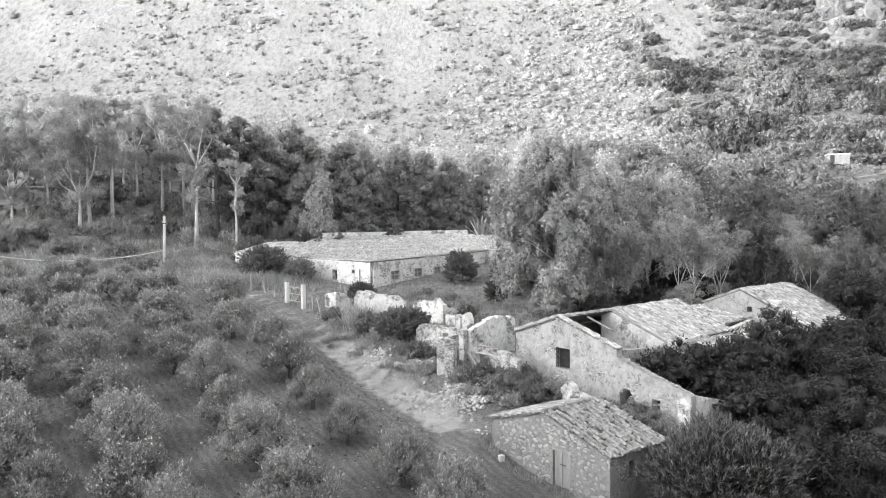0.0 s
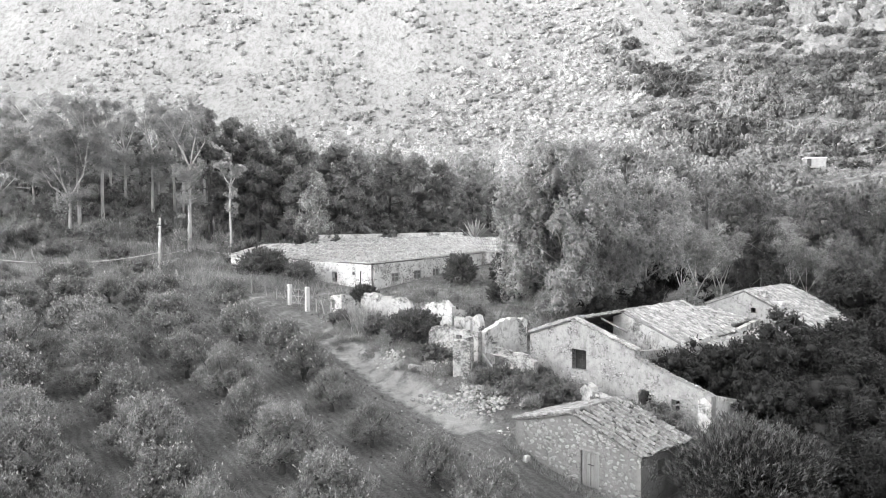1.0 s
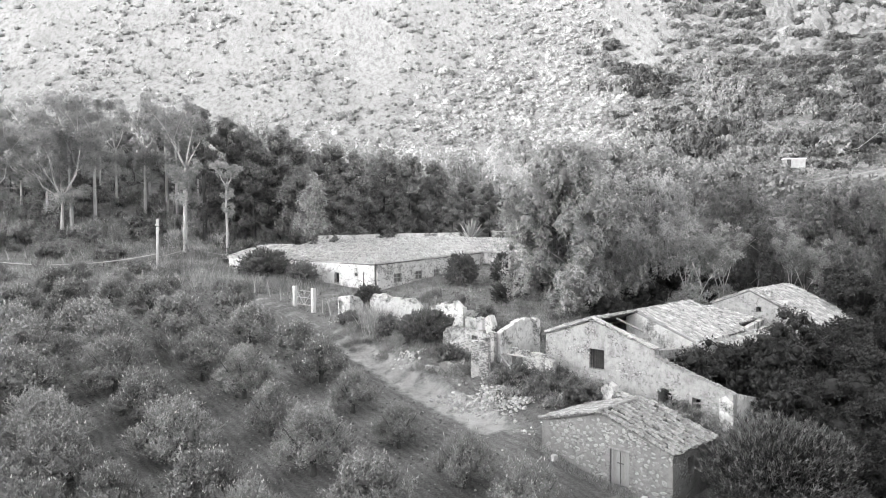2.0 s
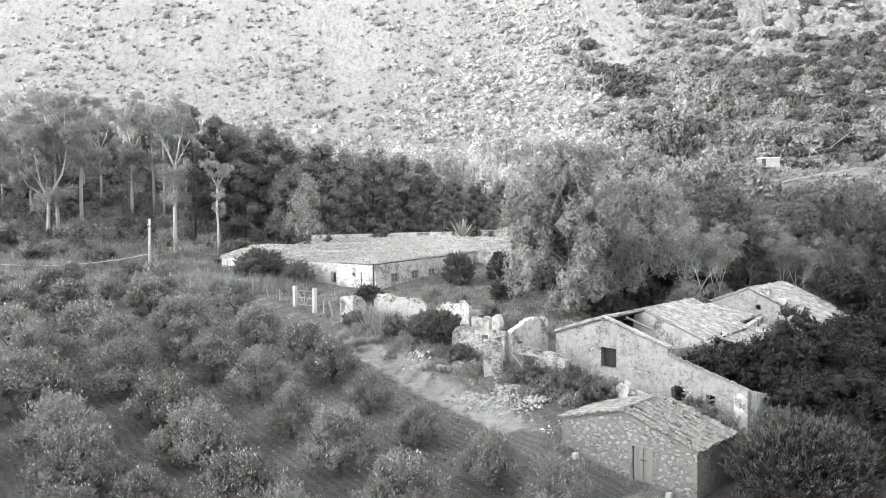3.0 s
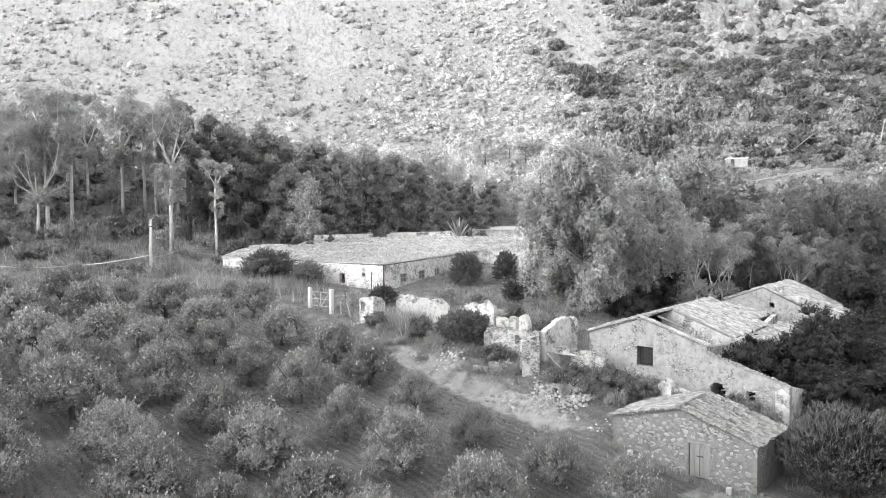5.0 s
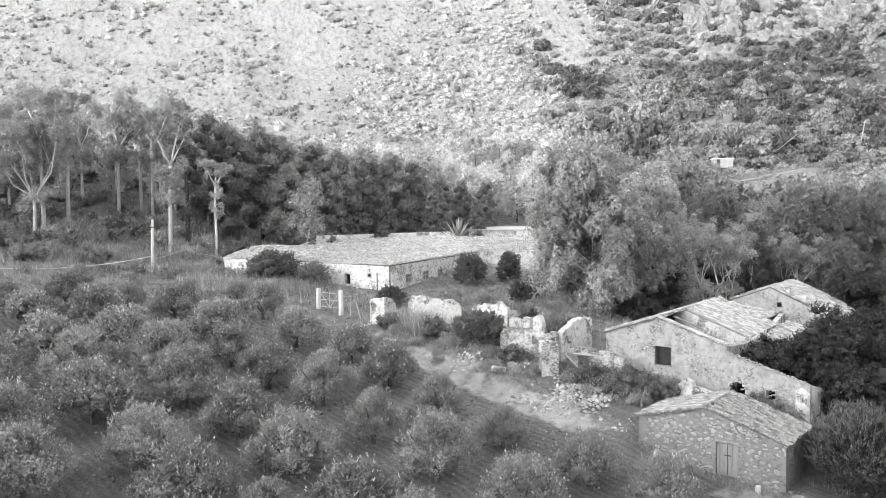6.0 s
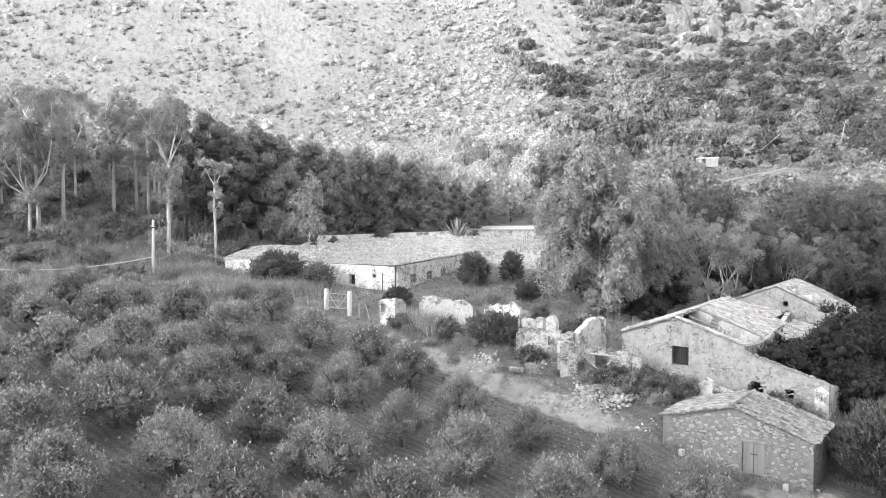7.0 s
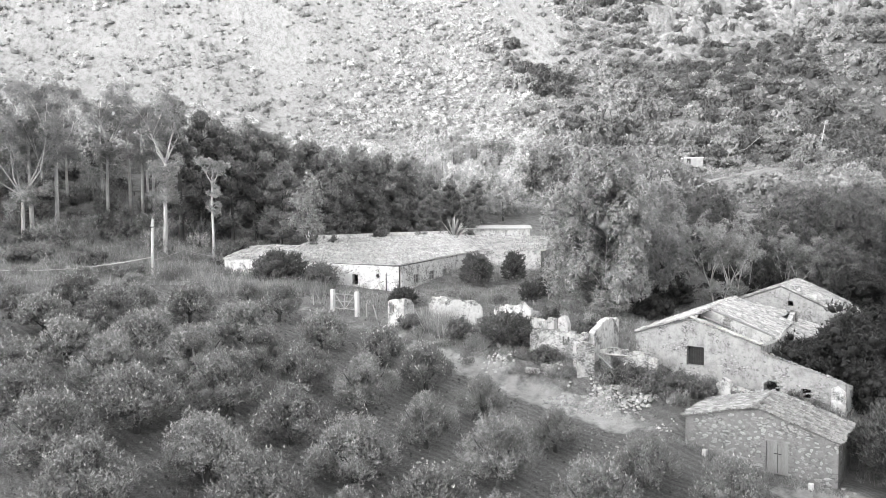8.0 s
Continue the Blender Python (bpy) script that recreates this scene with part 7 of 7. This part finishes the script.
CLOD = plain_material("dry_clod", 0.3, 0.4, 6, 0.95, 30, 0.01, (1, 1, 1), 0.4)
build_clods()
me = bm_mesh("stone_block", box(1.1, 0.45, 0.4, Matrix.Rotation(-0.4, 4, "Z") @ Matrix.Rotation(0.1, 4, "Y"), 0.06), RUBBLE)
thing("stone_block", "fallen white squared stone beside the track", "stone", at=at_ground(-3.2, 56.8), me=me)

ruin("ruined_pier", "stump of a white plastered pier behind the hut", [
    ("pier", (7.1, -2.5), (8.1, -2.5), 0.7, [(0, 3.9), (0.35, 4.25), (0.7, 4.35), (1.0, 3.9)], 1.2, WHITE_PLASTER, ()),
    ("stub_wall", (8.12, -2.4), (10.6, -2.2), 0.45, [(0, 3.75), (0.8, 3.6), (1.6, 3.4), (2.48, 3.0)], 1.2, STONE_PLASTER, ())])


# ---- crumbled edges and bared stones of the walls ----
def crumbs(parent, lines, seed, mat, big=0.3):
    """Broken bits along edges; lines: (from, to, how many)."""
    r = np.random.default_rng(seed)
    out = []
    o = np.array(parent.location)
    for a, b, n in lines:
        a, b = np.array(a), np.array(b)
        for i in range(n):
            p = a + (b - a) * r.random() + np.array((0.06, 0.06, 0.03)) * r.normal(size=3) - o
            v, f = stone_shape(r, r.uniform(0.1, big), r.uniform(0.1, big * 0.7), r.uniform(0.06, 0.14), 1)
            w = r.uniform(0, 6.28)
            c, s = math.cos(w), math.sin(w)
            out.append(([(p[0] + x * c - y * s, p[1] + x * s + y * c, p[2] + z) for x, y, z in v], f))
    part("broken_edge", merged("broken_edge", out, mat), parent, "crumbled mortar and tile bits")["kind"] = "stuff"


def bared_stones(parent, a, b, patches, seed, kinds=None):
    """Small stones bared where plaster fell; a, b: the wall's foot line on its outer face; patches: (s0, s1, z0, z1, how many)."""
    r = np.random.default_rng(seed)
    o = np.array(parent.location)
    d = unit(np.subtract(b, a))
    sets = ([], [])
    for s0, s1, z0, z1, n in patches:
        for i in range(n):
            t = np.clip(0.5 + 0.24 * r.normal(size=2), 0, 1)
            s, z = s0 + (s1 - s0) * t[0], z0 + (z1 - z0) * t[1]
            v, f = stone_shape(r, r.uniform(0.1, 0.26), 0.07, r.uniform(0.07, 0.16), 1)
            sets[i % 2].append(([(a[0] + d[0] * (s + x) + d[1] * y - o[0], a[1] + d[1] * (s + x) - d[0] * y - o[1], z + q - o[2]) for x, y, q in v], f))
    for pieces, mat in zip(sets, kinds or (STONE, DARK_STONE)):
        part("bared_masonry", merged("bared_masonry", pieces, mat), parent, "stones bared by fallen plaster")["kind"] = "stuff"


DARK_STONE = plain_material("brown_rubble_stone", 0.33, 0.35, 5, 0.92, 30, 0.015, (1, 1, 1), 0.3)
farm = bpy.data.objects["farmhouse"]
crumbs(farm, [(house(0.0, 0.0, 6.5), house(4.3, 0.0, 7.92), 60), (house(4.3, 0.0, 7.92), house(9.4, 0.0, 6.36), 90), (house(9.4, 0.25, 5.95), house(14.9, 0.25, 4.3), 110), (house(4.3, 0.1, 7.95), house(4.0, 6.0, 7.95), 40)], 811, STONE, 0.26)
bared_stones(farm, house(0.0, 0.0), house(15.0, 0.0), [(1.8, 4.0, 5.2, 6.0, 46), (6.2, 9.0, 3.6, 5.8, 60), (0.2, 1.4, 4.2, 6.2, 22), (9.2, 11.6, 3.4, 5.2, 40), (11.6, 14.4, 2.6, 4.2, 50), (2.5, 6.5, 3.2, 4.4, 36)], 812)
crumbs(HUT_ROOT, [(hut_at(-0.1, -0.1, 2.86), hut_at(4.4, -0.1, 4.06), 46), (hut_at(4.4, -0.1, 4.06), hut_at(9.2, -0.1, 2.58), 46), (hut_at(9.25, -0.1, 2.56), hut_at(9.25, 4.7, 2.56), 40), (hut_at(-0.12, 0.0, 2.85), hut_at(-0.12, 4.6, 2.85), 40)], 813, STONE, 0.22)
bared_stones(RUIN_HOUSE, house(-7.65, -3.62), house(-2.95, -2.69), [(0.2, 2.6, 4.6, 6.4, 60), (2.4, 4.7, 4.4, 6.3, 70), (0.3, 4.5, 4.2, 5.2, 50)], 816)
bared_stones(RUIN_HOUSE, house(-2.5, -5.7), house(-1.4, -5.0), [(0.1, 1.2, 3.4, 5.9, 60)], 817)
long_house = bpy.data.objects["long_farm_building"]
fd2 = unit(np.subtract((6.0, 98.0), (-7.6, 83.6)))
fn2 = np.array((fd2[1], -fd2[0])) * 0.3
bared_stones(long_house, (-7.6 + fn2[0], 83.6 + fn2[1]), (6.0 + fn2[0], 98.0 + fn2[1]), [(0.2, 3, 7.4, 10, 40), (3.5, 8, 7.4, 10.2, 60), (8, 14, 7.6, 10.4, 90), (1, 12, 7.2, 8.4, 60)], 814, (RUBBLE, STONE))
fd3 = unit(np.subtract((-7.6, 83.6), (-19.2, 90.8)))
fn3 = np.array((fd3[1], -fd3[0])) * 0.3
bared_stones(long_house, (-19.2 + fn3[0], 90.8 + fn3[1]), (-7.6 + fn3[0], 83.6 + fn3[1]), [(5.5, 9.5, 7.6, 10.2, 60), (9.5, 13.5, 7.2, 8.6, 40), (12.8, 13.6, 7.5, 10.2, 24)], 815, (RUBBLE, STONE))


# ---- single stones and tiles of the hut ----
def build_pieces():
    r = np.random.default_rng(44)
    shapes = []
    for k in range(8):
        v, f = stone_shape(r, 1.0, 1.0, 1.0, 1)
        shapes.append(mesh_from("stone", v, f, STONE))
    tile_meshes = []
    for k in range(3):
        fr = [(np.zeros(3), np.array((1.0, 0, 0)), np.array((0, 1.0, 0)), np.array((0, 0, 1.0)), 0.21, 0.37)]
        tile_meshes.append(tiles_mesh("tile", fr, HUT_TILE))
    turn = math.atan2(UY, UX)
    n = 0
    for kind, items, root in LATER:
        o = Vector(root.location)
        for it in items:
            n += 1
            if kind == "stone":
                p, w, h, tilt = it
                ob = new("stone", shapes[n % 8])
                ob.parent = root
                ob.matrix_basis = Matrix.Translation(Vector(p) - o) @ Matrix.Rotation(turn, 4, "Z") @ Matrix.Rotation(tilt, 4, "Y") @ Matrix.Diagonal((w, 0.07, h, 1))
            else:
                p, x, y, nrm, wd, lg = it
                ob = new("tile", tile_meshes[n % 3])
                ob.parent = root
                m = Matrix(((x[0], y[0], nrm[0], p[0] - o.x), (x[1], y[1], nrm[1], p[1] - o.y), (x[2], y[2], nrm[2], p[2] - o.z), (0, 0, 0, 1)))
                ob.matrix_basis = m


build_pieces()
